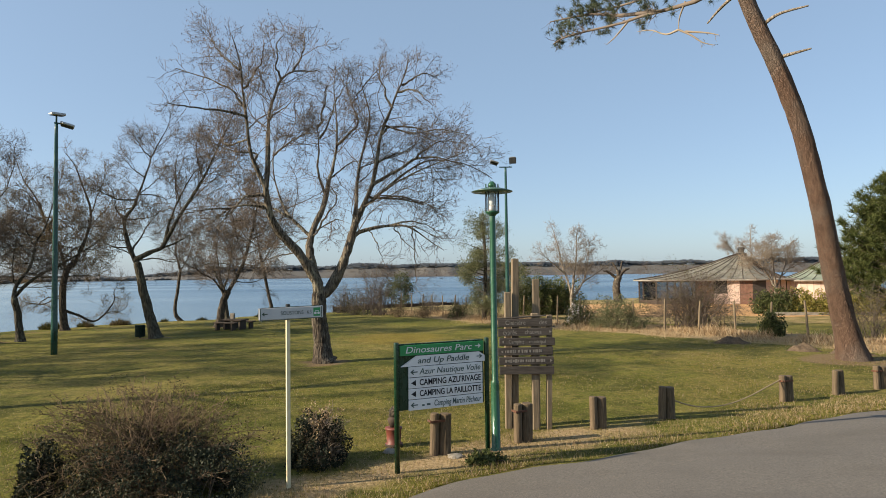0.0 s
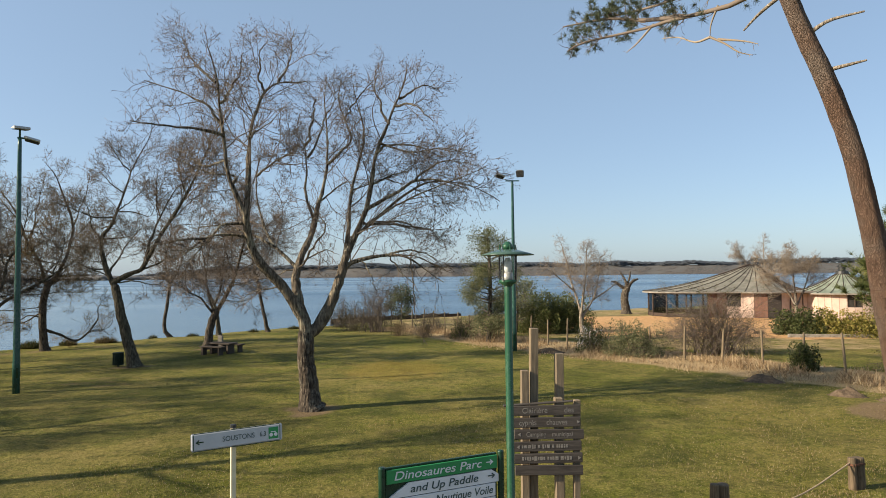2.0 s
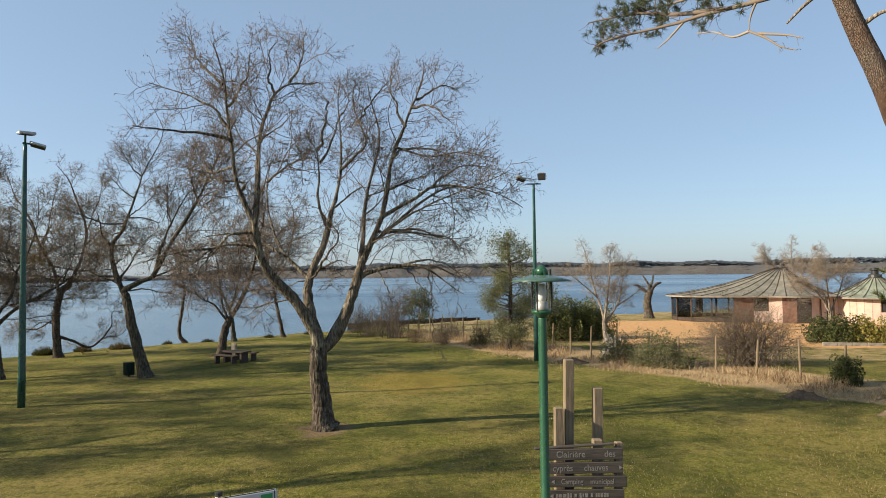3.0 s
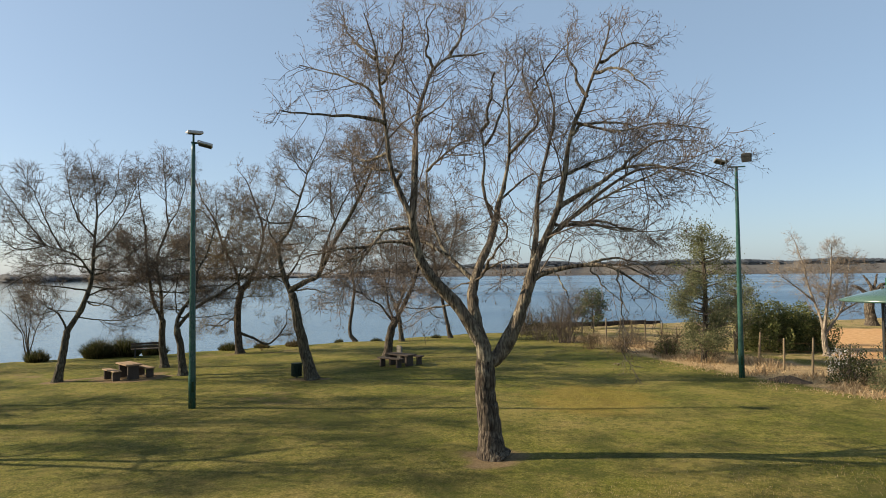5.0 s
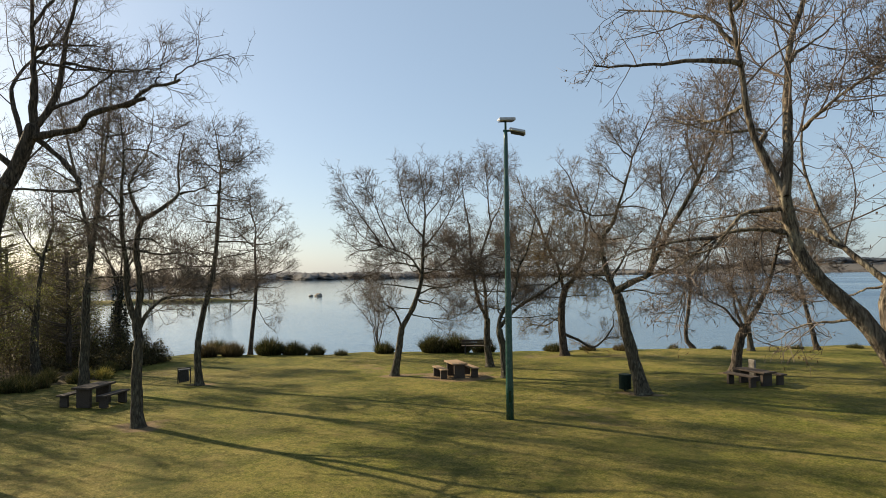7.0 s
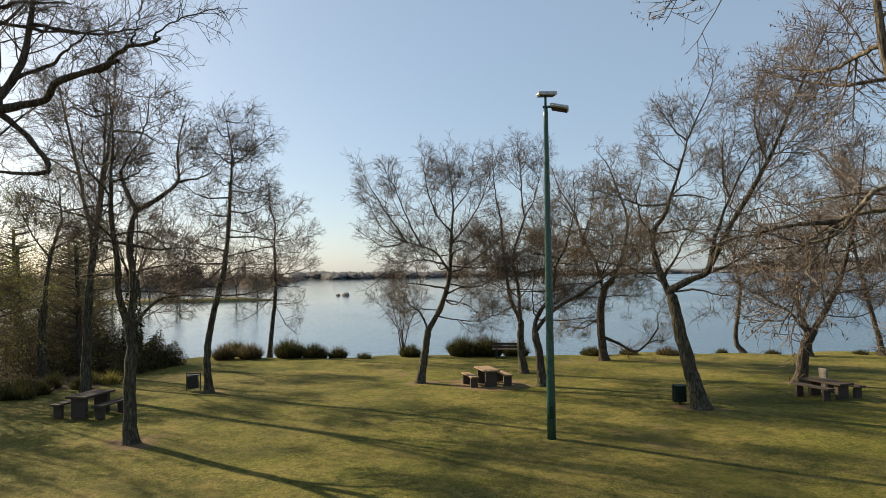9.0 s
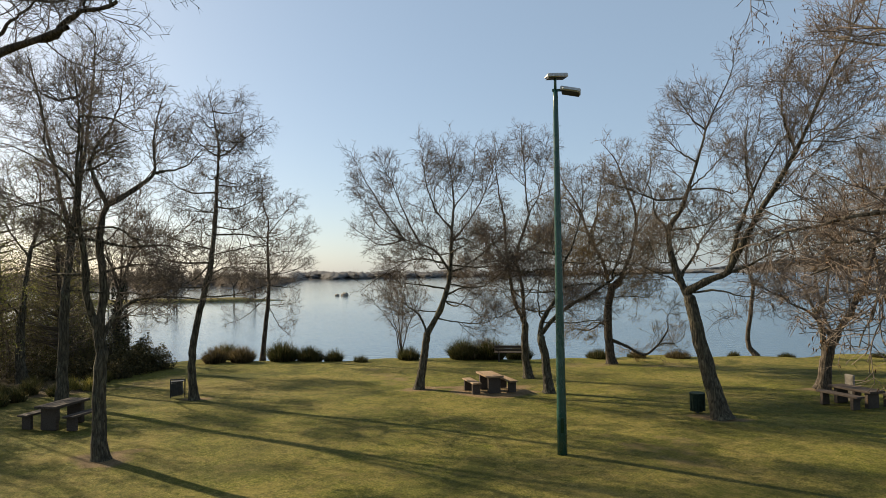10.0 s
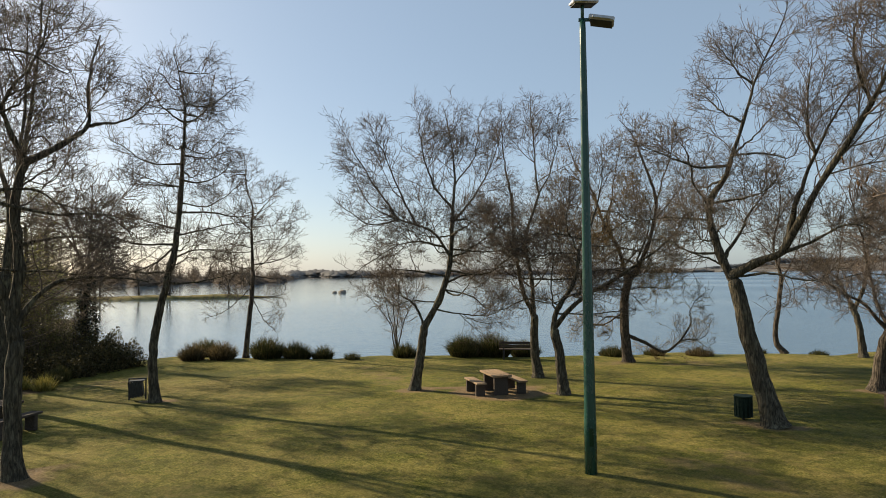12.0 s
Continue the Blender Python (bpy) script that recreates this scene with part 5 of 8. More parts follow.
def tall_pine():
    x, y, yaw = 11.39, 17.71, -32.6
    rng = np.random.default_rng(77)
    ob = empty("maritime_pine", x, y, gz(x, y) - 0.05, yaw, "tall leaning maritime pine with plated orange brown bark", "tree")
    m = Mat("pine bark", 0.9, 0, 0.15)
    plates = m.voronoi(40, (1, 1, 0.24), "DISTANCE_TO_EDGE")
    n = m.noise(9, 6, 0.65, (1, 1, 0.3))
    c = m.ramp(n, (0.3, (0.115, 0.072, 0.052)), (0.7, (0.225, 0.140, 0.098)))
    m.color(m.mix(m.grey(m.math("ADD", plates, m.math("MULTIPLY", m.noise(30, 3, 0.6, (1, 1, 0.3)), 0.16)), -0.26, 0.2), (0.098, 0.066, 0.052), m.mix(m.grey(m.noise(0.9, 4, 0.6), 0.45, 0.65), c, (0.20, 0.155, 0.125))))
    m.bump(m.math("ADD", m.grey(plates, 0.0, 0.2), m.math("MULTIPLY", n, 0.8)), 1.0, 0.045)
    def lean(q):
        """Pulls higher points towards the starting camera to fit its view; branch ends stay."""
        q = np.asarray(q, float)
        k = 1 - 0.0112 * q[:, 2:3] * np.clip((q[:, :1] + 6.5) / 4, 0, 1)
        # the starting camera's place in the pine's own axes
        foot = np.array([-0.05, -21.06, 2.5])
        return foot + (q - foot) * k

    line = spline([(0, 0, 0), (-0.35, 0, 2.11), (-0.68, 0, 4.5), (-1.08, 0, 6.63), (-1.62, 0, 8.5), (-2.2, 0, 10.1), (-2.7, 0, 11.9), (-3.1, 0, 14.2)], 44)
    z = line[:, 2].copy()
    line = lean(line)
    # girth shrinks by the same factor, keeping its apparent width from that camera
    r = (1 - 0.0112 * z) * np.interp(z, [0, 2, 4.5, 8, 11, 14.2], [0.32, 0.275, 0.255, 0.24, 0.21, 0.07]) + 0.14 * np.exp(-z / 0.35)
    V, F = tubes(line[None], r[None], 28)
    a = np.arctan2(V[:, 1] - np.repeat(line[:, 1], 28), V[:, 0] - np.repeat(line[:, 0], 28))
    rough = 1 + 0.035 * np.sin(a * 9 + np.repeat(z, 28) * 2.1) + 0.03 * np.sin(a * 14 - np.repeat(z, 28) * 5) + 0.02 * rng.normal(size=len(V))
    centre = np.repeat(line, 28, axis=0)
    mesh_object("trunk", centre + (V - centre) * rough[:, None], F, m.m, ob, smooth=True)
    for k, pts in enumerate((((-1.95, 0, 9.75), (-1.5, -0.1, 9.95), (-0.75, -0.15, 10.0)), ((-1.6, 0, 8.7), (-1.1, -0.05, 8.75), (-0.72, -0.1, 8.78)), ((-2.5, 0.1, 11.0), (-3.1, 0.2, 10.6), (-3.5, 0.2, 10.2)))):
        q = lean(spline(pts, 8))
        mesh_object("stub_branch", *tubes(q[None], np.linspace(0.055, 0.022, 8)[None], 7), BARK_PALE, ob, smooth=True, label="broken grey branch stub")
    lines = []
    for pts in (((-2.6, 0, 11.4), (-3.56, 0, 10.95), (-4.49, 0, 10.84), (-5.37, 0, 10.81), (-6.2, 0, 10.71), (-7.26, 0, 10.7), (-8.07, 0, 10.66), (-8.5, 0, 10.5)),
                ((-5.0, 0, 10.85), (-6.2, 0.3, 11.1), (-7.4, 0.6, 11.5), (-8.9, 0.7, 11.6)),
                ((-2.7, 0, 12.0), (-4.2, 0.6, 11.9), (-6.0, 0.9, 11.7), (-8.4, 1.0, 11.7)),
                ((-2.8, 0, 12.6), (-4.4, -0.9, 12.6), (-6.2, -1.3, 12.4), (-7.6, -1.6, 12.2)),
                ((-2.9, 0, 13.0), (-1.2, 0.5, 13.5), (1.0, 0.8, 13.6)), ((-3.0, 0, 13.6), (-3.4, 1.6, 14.4), (-3.8, 3.0, 14.6)),
                ((-3.0, 0, 13.6), (-2.4, -1.6, 14.2), (-1.9, -3.0, 14.4)), ((-3.1, 0, 14.0), (-4.8, 0.4, 14.8), (-6.0, 0.5, 15.0))):
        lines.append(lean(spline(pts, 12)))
    P = np.array(lines)
    R = np.tile(np.linspace(0.075, 0.02, 12), (len(P), 1))
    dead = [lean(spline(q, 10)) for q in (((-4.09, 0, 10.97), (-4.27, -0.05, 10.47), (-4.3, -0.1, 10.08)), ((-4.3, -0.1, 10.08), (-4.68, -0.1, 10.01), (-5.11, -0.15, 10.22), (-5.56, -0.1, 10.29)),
                                    ((-4.3, -0.1, 10.08), (-3.92, -0.1, 9.82), (-3.6, -0.15, 9.52), (-3.26, -0.1, 9.38)), ((-4.1, -0.1, 9.98), (-3.5, 0.05, 9.86), (-3.15, 0.1, 9.73)), ((-5.82, 0, 10.8), (-6.3, 0.05, 10.36), (-6.65, 0.1, 10.14)))]
    D, RD = np.array(dead), np.tile(np.linspace(0.036, 0.010, 10), (5, 1))
    d2, rd2 = sprout(rng, D[1:], RD[1:], 4.5, 0.25, (0.15, 0.4), (30, 70), -0.05, 4, 0.3, 0.010, 0.005)
    mesh_object("dead_branch", *merged([tubes(D, RD, 6), tubes(d2, rd2, 3)]), TWIG_PALE, ob, label="bare grey dead branch")
    a, ra = sprout(rng, P, R, 5.2, 0.2, (0.45, 1.2), (30, 75), 0.14, 7, 0.22, 0.022, 0.006)
    b, rb = sprout(rng, a, ra, 6.5, 0.15, (0.25, 0.65), (25, 65), 0.1, 5, 0.25, 0.010, 0.004)
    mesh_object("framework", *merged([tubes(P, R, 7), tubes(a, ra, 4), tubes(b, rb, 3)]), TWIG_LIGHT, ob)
    full = rng.random(len(b)) < np.where(b[:, 0, 2] > 11.1, 0.8, np.where(b[:, 0, 0] < -7.2, 0.5, 0.28))
    t = b[full]
    at = np.concatenate([t[:, -1], t[:, 2]])
    aim = np.concatenate([unit(t[:, -1] - t[:, 2])] * 2)
    mesh_object("needle_cover", *needle_tufts(rng, at, aim + np.array([0, 0, 0.3]), 34, 0.22, 0.007), NEEDLE, ob, label="tufts of long green needles")
    return ob


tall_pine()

# ---- far shore ----
def far_woods():
    """Clumps of crowns along the far side of the lake, too far to tell apart."""
    rng = np.random.default_rng(5)
    iv = np.array([(1, 0, -0.35), (0.5, 0.87, -0.35), (-0.5, 0.87, -0.35), (-1, 0, -0.35), (-0.5, -0.87, -0.35), (0.5, -0.87, -0.35), (0.15, 0.1, 0.6)], float)
    jf = np.array([(i, (i + 1) % 6, 6) for i in range(6)])
    # distance haze is put into these pale, greyed base colours
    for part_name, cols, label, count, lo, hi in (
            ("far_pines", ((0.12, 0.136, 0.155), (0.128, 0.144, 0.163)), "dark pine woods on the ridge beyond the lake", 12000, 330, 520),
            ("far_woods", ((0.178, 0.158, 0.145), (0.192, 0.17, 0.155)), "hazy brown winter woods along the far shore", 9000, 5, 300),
            ("far_copse", ((0.27, 0.265, 0.26), (0.30, 0.295, 0.285)), "woods on the far shore, greyed by haze in their colour", 11000, -6, 60),
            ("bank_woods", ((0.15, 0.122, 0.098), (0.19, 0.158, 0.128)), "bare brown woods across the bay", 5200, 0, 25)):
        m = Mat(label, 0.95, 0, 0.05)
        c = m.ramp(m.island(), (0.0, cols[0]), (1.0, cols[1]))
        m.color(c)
        # translucency lifts the unlit faces too, as haze would
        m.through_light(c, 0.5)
        vs, fs, at = [], [], 0
        for i in range(count):
            a = rng.uniform(44, 124) if lo > 100 else rng.uniform(38, 190) if lo > 0 else rng.uniform(108, 190) if lo < 0 else rng.uniform(147, 190)
            ca, sa = math.cos(radians(a)), math.sin(radians(a))
            reach = float(far_reach(1000 * ca, 1000 * sa))
            close = reach < 600
            if close != (part_name == "bank_woods"):
                continue
            r = reach + lo + (hi - lo) * rng.random() ** (1.0 if lo > 100 else 1.6)
            x, y = r * ca, r * sa
            s = rng.uniform(1.3, 2.3) if lo > 100 else rng.uniform(0.7, 1.3)
            lift = rng.uniform(0, 1) ** 0.7 * (9.0 + 3.5 * math.sin(a * 0.31) * math.sin(a * 0.83)) if lo > 100 else rng.uniform(0, 1.0)
            if part_name == "far_copse":
                s = rng.uniform(1.1, 2.0)
                lift = rng.uniform(0, 1) ** 0.45 * 8.2 * (0.35 + 0.65 * smooth((a - 108) / 8)) * (1 + 0.18 * math.sin(a * 1.7) * math.sin(a * 0.63) + 0.06 * math.sin(a * 13))
            if close:
                s = rng.uniform(0.5, 1.1)
                lift = rng.uniform(0, 1) * 4.0 * (0.8 + 0.2 * math.sin(a * 7))
                r = reach + rng.uniform(0, 25)
                x, y = r * ca, r * sa
            v = iv * rng.uniform(0.7, 1.3, size=(7, 1)) * np.array([s * 3.2, s * 3.2, s * 1.9])
            vs.append(v + np.array([x, y, gz(x, y) + s * 0.5 + lift]))
            fs.append(jf + at)
            at += len(iv)
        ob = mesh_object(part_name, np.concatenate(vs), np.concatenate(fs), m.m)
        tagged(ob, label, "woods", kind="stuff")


far_woods()


def bay_woods():
    """Bare trees along the far bank of the bay: stems with rising branches."""
    rng = np.random.default_rng(15)
    n = 1300
    a = np.radians(rng.uniform(147.9, 180, n))
    r = far_reach(1000 * np.cos(a), 1000 * np.sin(a)) + rng.uniform(2, 40, n)
    x, y = r * np.cos(a), r * np.sin(a)
    h = rng.uniform(6, 12, n) * (0.8 + 0.25 * smooth((np.degrees(a) - 149) / 7)) * (0.9 + 0.15 * np.sin(np.degrees(a) * 5))
    foot = np.stack([x, y, ground_z(x, y) - 0.2], 1)
    top = foot + np.stack([rng.normal(size=n) * 0.6, rng.normal(size=n) * 0.6, h], 1)
    k = 22
    f = rng.uniform(0.22, 0.92, (n, k, 1))
    start = foot[:, None] * (1 - f) + top[:, None] * f
    way = unit(rng.normal(size=(n, k, 3)) * np.array([1, 1, 0.35]) + np.array([0, 0, 0.75]))
    end = start + way * (h[:, None, None] * 0.42 * (1.1 - f) + 0.7)
    V, F = merged([spikes(foot, top, 0.16), spikes(start.reshape(-1, 3), end.reshape(-1, 3), 0.085)])
    tagged(mesh_object("bay_woods", V, F, TWIG_BROWN), "bare brown trees along the bank of the bay", "woods", kind="stuff")


bay_woods()


def spit():
    """A low grassy spit of land with reeds in the bay."""
    n = 60
    s = np.linspace(0, 1, n)
    cx, cy = -150 + 40 * s, 12 + 62 * s
    w = 3.0 * np.minimum(1, (1 - s) * 5) * (0.8 + 0.25 * np.sin(s * 23))
    low = 0.75 * smooth((s - 0.86) / 0.14)
    rows = []
    for off, z in ((-1, -0.8), (-0.8, -0.35), (-0.3, 0.05), (0.3, 0.08), (0.8, -0.35), (1, -0.8)):
        rows.append(np.stack([cx + off * w * 0.85, cy - off * w * 0.55, np.full(n, z) + 0.08 * np.sin(s * 40 + off) - low], -1))
    V = np.concatenate(rows)
    i = (np.arange(5)[:, None] * n + np.arange(n - 1)[None, :]).reshape(-1, 1)
    m = Mat("rough spit grass", 0.95, 0, 0.1)
    m.color(m.ramp(m.noise(1.2, 5), (0.3, (0.09, 0.085, 0.03)), (0.7, (0.24, 0.19, 0.08))))
    tagged(mesh_object("spit", V, i + np.array([[0, 1, n + 1, n]]), m.m, smooth=True), "low grassy spit in the lake", "spit", kind="structure")
    rng = np.random.default_rng(9)
    for k in range(9):
        u = rng.uniform(0.03, 0.97)
        x, y = -150 + 40 * u, 12 + 62 * u
        h = rng.uniform(5, 9)
        t = Tree(x, y, rng.uniform(0, 360))
        t.at[2] = 0.0
        t.limb(0.16, 0.10, 0, (0, 0), (rng.uniform(-0.4, 0.4), h * 0.35))
        for q in range(6):
            e = rng.uniform(-0.35, 0.35) * h
            t.limb(0.07, 0.02, rng.uniform(-2, 2), (0, h * rng.uniform(0.2, 0.36)), (e * 0.5, h * 0.6), (e, h * rng.uniform(0.75, 1.0)))
        t.grow("spit_tree", "leafless tree on the low spit in the lake", 40 + k, 0.3, bark=BARK_DARK, twig=TWIG_BROWN, reach=1.3, fine=1.9, thick=0.024, group="trees on the spit")


spit()

# ---- lake shore plants ----
for k, (x, y, w, h, mat, n, label) in enumerate((
        (-36.2, 25.5, 0.55, 0.85, REED, 900, "green rush clump on the shore"), (-34.9, 24.3, 0.7, 0.72, REED_DRY, 1200, "withered brown rush clump on the shore"),
        (-34.1, 25.3, 0.75, 0.75, REED_DRY, 1300, "withered brown rush clump on the shore"),
        (-33.2, 27.0, 0.95, 0.85, REED, 1900, "dense green rush clump on the shore"), (-32.2, 27.9, 0.9, 0.7, REED, 1600, "dense green rush clump on the shore"),
        (-31.3, 28.7, 0.6, 0.6, REED, 900, "low green rush clump on the shore"), (-29.9, 29.3, 0.5, 0.35, REED, 350, "thin rushes on the shore"),
        (-28.8, 31.4, 0.7, 0.6, REED, 1100, "green rush clump below a young tree"), (-26.9, 33.3, 0.9, 0.9, REED, 1900, "dense green rush clump on the shore"),
        (-26.0, 34.2, 0.95, 0.92, REED, 1900, "dense green rush clump on the shore"), (-25.3, 35.6, 0.8, 0.8, REED, 1300, "green rush clump beside the bench"),
        (-22.2, 37.9, 0.8, 0.45, REED, 900, "low rushes under an alder"), (-20.9, 39.2, 0.6, 0.36, REED, 600, "low rushes on the shore"),
        (-19.4, 40.4, 0.8, 0.4, REED_DRY, 800, "low dry rushes on the shore"), (-17.9, 43.2, 0.35, 0.32, REED, 350, "low rushes beside a trunk"),
        (-15.8, 44.3, 0.5, 0.28, REED, 400, "low rushes on the shore"), (-12.5, 46.5, 0.45, 0.28, REED, 350, "low rushes on the shore"),
        (-10.2, 48.5, 0.5, 0.3, REED, 400, "low rushes on the shore"))):
    tussock("rush_clump", x, y, w, h * 0.88, label, 200 + k, mat, n)

t = Tree(-29.3, 31.3, 40)
for k, (u, z) in enumerate(((-0.9, 4.2), (-0.3, 4.6), (0.4, 4.4), (1.3, 3.9), (-1.8, 3.4))):
    t.limb(0.04, 0.008, (-0.5, 0.6, -0.3, 0.4, 0.2)[k], (0.02 * k, 0), (u * 0.25, 1.6), (u, z))
t.grow("young_willow", "young many-stemmed leafless willow on the shore", 60, 1.4, bark=BARK_DARK, twig=TWIG_BROWN, reach=0.7)

# ivy-clad tree at the corner of the thicket
t = Tree(-36.9, 20.6, 75)
t.limb(0.2, 0.13, 0.1, (0, 0), (-0.1, 2.0), (0.1, 4.0))
for k, (u, z, dp) in enumerate(((-1.4, 7.2, 0.6), (0.2, 8.6, -0.4), (1.2, 7.4, 0.5), (-1.9, 5.4, -0.8), (1.9, 5.6, 0.3))):
    t.limb(0.07, 0.01, dp, (0.05, 3.2 + 0.18 * k), (u * 0.45, 5.0 + 0.1 * z), (u, z))
t.grow("alder_tree", "leafless alder with an ivy-covered trunk at the thicket", 62, 3.38, bark=BARK_DARK, twig=TWIG, thick=0.0075)
leafy("ivy_clump", -36.9, 20.6, 0.42, 0.42, 3.4, "dark ivy climbing a trunk by the water", "ivy", 63, LEAF_IVY, 4500, 0.10, TWIG, 20, 0.75, group="ivy clumps")

# thicket on the bank beside the bay
for k, (x, y, w, d, h, leaf, n, label) in enumerate((
        (-36.6, 20.9, 0.9, 0.9, 0.9, LEAF_BRAMBLE, 3000, "dark bramble thicket by the water"), (-38.2, 19.9, 1.4, 1.2, 1.5, LEAF_BRAMBLE, 4500, "dark bramble thicket by the water"),
        (-40.4, 20.0, 1.6, 1.3, 2.0, LEAF_BRAMBLE, 4500, "dark bramble thicket by the water"), (-38.8, 17.8, 1.7, 1.5, 2.3, LEAF_BRAMBLE, 5000, "tall dark thicket by the water"),
        (-42.6, 20.4, 1.8, 1.5, 2.6, LEAF_OLIVE, 4500, "tall olive brown thicket"), (-41.5, 17.6, 2.0, 1.8, 3.0, LEAF_BRAMBLE, 5000, "tall dark thicket on the bank"),
        (-37.4, 15.6, 1.7, 1.5, 2.0, LEAF_BRAMBLE, 5000, "tall dark thicket on the bank"), (-32.8, 13.6, 1.3, 1.0, 0.7, LEAF_DARK, 3000, "low green undergrowth on the bank"),
        (-34.6, 16.8, 0.9, 0.8, 0.55, LEAF_BRAMBLE, 2500, "low dark bramble thicket"), (-45.0, 18.6, 2.4, 2.0, 3.6, LEAF_OLIVE, 4500, "tall olive brown thicket"),
        (-35.4, 13.0, 1.6, 1.4, 1.6, LEAF_BRAMBLE, 4000, "dark thicket on the bank"), (-36.8, 18.6, 1.3, 1.2, 2.6, LEAF_BRAMBLE, 6000, "tall dark thicket on the bank"),
        (-35.4, 20.9, 0.9, 0.8, 1.4, LEAF_BRAMBLE, 4500, "dark bramble thicket by the water"), (-36.4, 19.9, 1.2, 1.0, 2.3, LEAF_OLIVE, 5500, "olive brown thicket by the water"),
        (-37.6, 19.0, 1.5, 1.3, 3.6, LEAF_SPRING, 5500, "tall thicket with first yellow leaves"), (-34.2, 18.7, 1.0, 0.9, 0.8, LEAF_BRAMBLE, 4000, "low dark bramble thicket"),
        (-36.4, 15.8, 1.9, 1.6, 4.0, LEAF_OLIVE, 7500, "tall olive brown thicket"), (-39.6, 18.6, 1.8, 1.6, 4.6, LEAF_OLIVE, 8000, "tall olive brown thicket"),
        (-42.0, 19.2, 1.8, 1.6, 4.2, LEAF_SPRING, 6000, "tall thicket with first yellow leaves"), (-41.2, 16.2, 2.4, 2.0, 5.2, LEAF_SPRING, 8000, "tall thicket with first yellow leaves"),
        (-34.7, 21.4, 0.9, 0.8, 0.95, LEAF_BRAMBLE, 4500, "dark bramble thicket by the water"), (-34.2, 20.3, 1.1, 0.9, 1.15, LEAF_BRAMBLE, 5000, "dark bramble thicket by the water"),
        (-33.1, 19.2, 0.8, 0.7, 0.7, LEAF_BRAMBLE, 3500, "low dark bramble thicket"))):
    tall = h > 1.9
    leafy("thicket", x, y, w, d, h, label, "shrub", 300 + k, leaf, int(n * (0.65 if tall else 1.0)), 0.07 if tall else 0.085, TWIG_BROWN, 16 if tall else 12, 0.25, group="thicket by the bay")
for k, (x, y) in enumerate(((-29.9, 17.5), (-30.6, 17.0), (-31.9, 18.4), (-28.9, 15.0), (-30.2, 15.6), (-29.4, 14.2), (-29.3, 16.3), (-30.9, 14.8), (-28.6, 13.9), (-31.6, 16.0), (-28.3, 14.4), (-30.0, 14.9), (-31.1, 17.9), (-32.4, 18.6))):
    tussock("iris_clump", x, y, 0.45, 0.42, "fresh green iris leaves on the bank", 330 + k, LEAF_YELLOW if k < 2 else REED, 420, "iris", "iris clumps")

# ---- lamps and masts ----
def street_lamp(x, y):
    ob = empty("street_lamp", x, y, gz(x, y), 12, "green lacquered lantern post with a wide flat hat", "lamp")
    part("post", lathe([(0.09, -0.05), (0.09, 0.0), (0.062, 0.02), (0.06, 0.92), (0.055, 0.95), (0.044, 0.97), (0.042, 3.28), (0.04, 3.30)], 20), GREEN, ob, smooth=True)
    part("collar", lathe([(0.045, 3.29), (0.055, 3.31), (0.10, 3.335), (0.103, 3.36)], 20), GREEN, ob, smooth=True)
    g = lathe([(0.098, 3.36), (0.098, 3.64)], 28)
    bmesh.ops.delete(g, geom=[f for f in g.faces if len(f.verts) > 4], context="FACES")
    gl = part("lantern_glass", g, GLASS_LAMP, ob, "clear glass cylinder")
    gl.visible_shadow = False
    for a in range(4):
        m = pose(0, 0, 0, 0, 0, 45 + 90 * a)
        part("rod", boxed((0.105, 0, 3.53), (0.012, 0.012, 0.36), m, 0.002), BLACK, ob)
    part("bulb", lathe([(0.03, 3.44), (0.042, 3.48), (0.045, 3.55), (0.025, 3.61)], 14), WHITE, ob, "white bulb", True)
    part("bulb_holder", lathe([(0.055, 3.36), (0.06, 3.37), (0.055, 3.44), (0.03, 3.45)], 14), ALU, ob, smooth=True)
    part("hat", lathe([(0.29, 3.635), (0.295, 3.643), (0.20, 3.672), (0.12, 3.694), (0.10, 3.70), (0.09, 3.69), (0.2, 3.66)], 32), GREEN_HAT, ob, "flat conical green hat", True)
    part("cap", lathe([(0.06, 3.695), (0.06, 3.75), (0.045, 3.765), (0.03, 3.785), (0.015, 3.79)], 16), GREEN, ob, smooth=True)
    for a in (0, 90, 180, 270):
        part("lug", boxed((0.09, 0, 3.725), (0.014, 0.022, 0.06), pose(0, 0, 0, 0, 0, a), 0.003), GREEN, ob)
    return ob


street_lamp(0.83, 9.25)


def flood_head(ob, name, m, width):
    """A flat floodlight: tapered housing, cooling back, glazed front and a bracket."""
    bm = bmesh.new()
    box(bm, (0, 0, 0), (width, 0.30, 0.09), m, 0.02)
    for v in bm.verts:
        w = m.inverted() @ v.co
        if w.y > 0:
            w.z *= 0.45
            w.x *= 0.92
            v.co = m @ w
    head = part(name, bm, ALU if width > 0.4 else BLACK, ob, "weathered floodlight housing")
    f = part("front_glass", boxed((0, 0, -0.05), (width * 0.86, 0.24, 0.012), m, 0.003), BLACK, head)
    part("rib", boxed((0, 0.02, 0.052), (width * 0.8, 0.018, 0.02), m, 0.003), ALU, head)
    part("bracket", boxed((0, -0.17, -0.02), (width * 0.7, 0.03, 0.03), m, 0.004), STEEL, head)
    return head


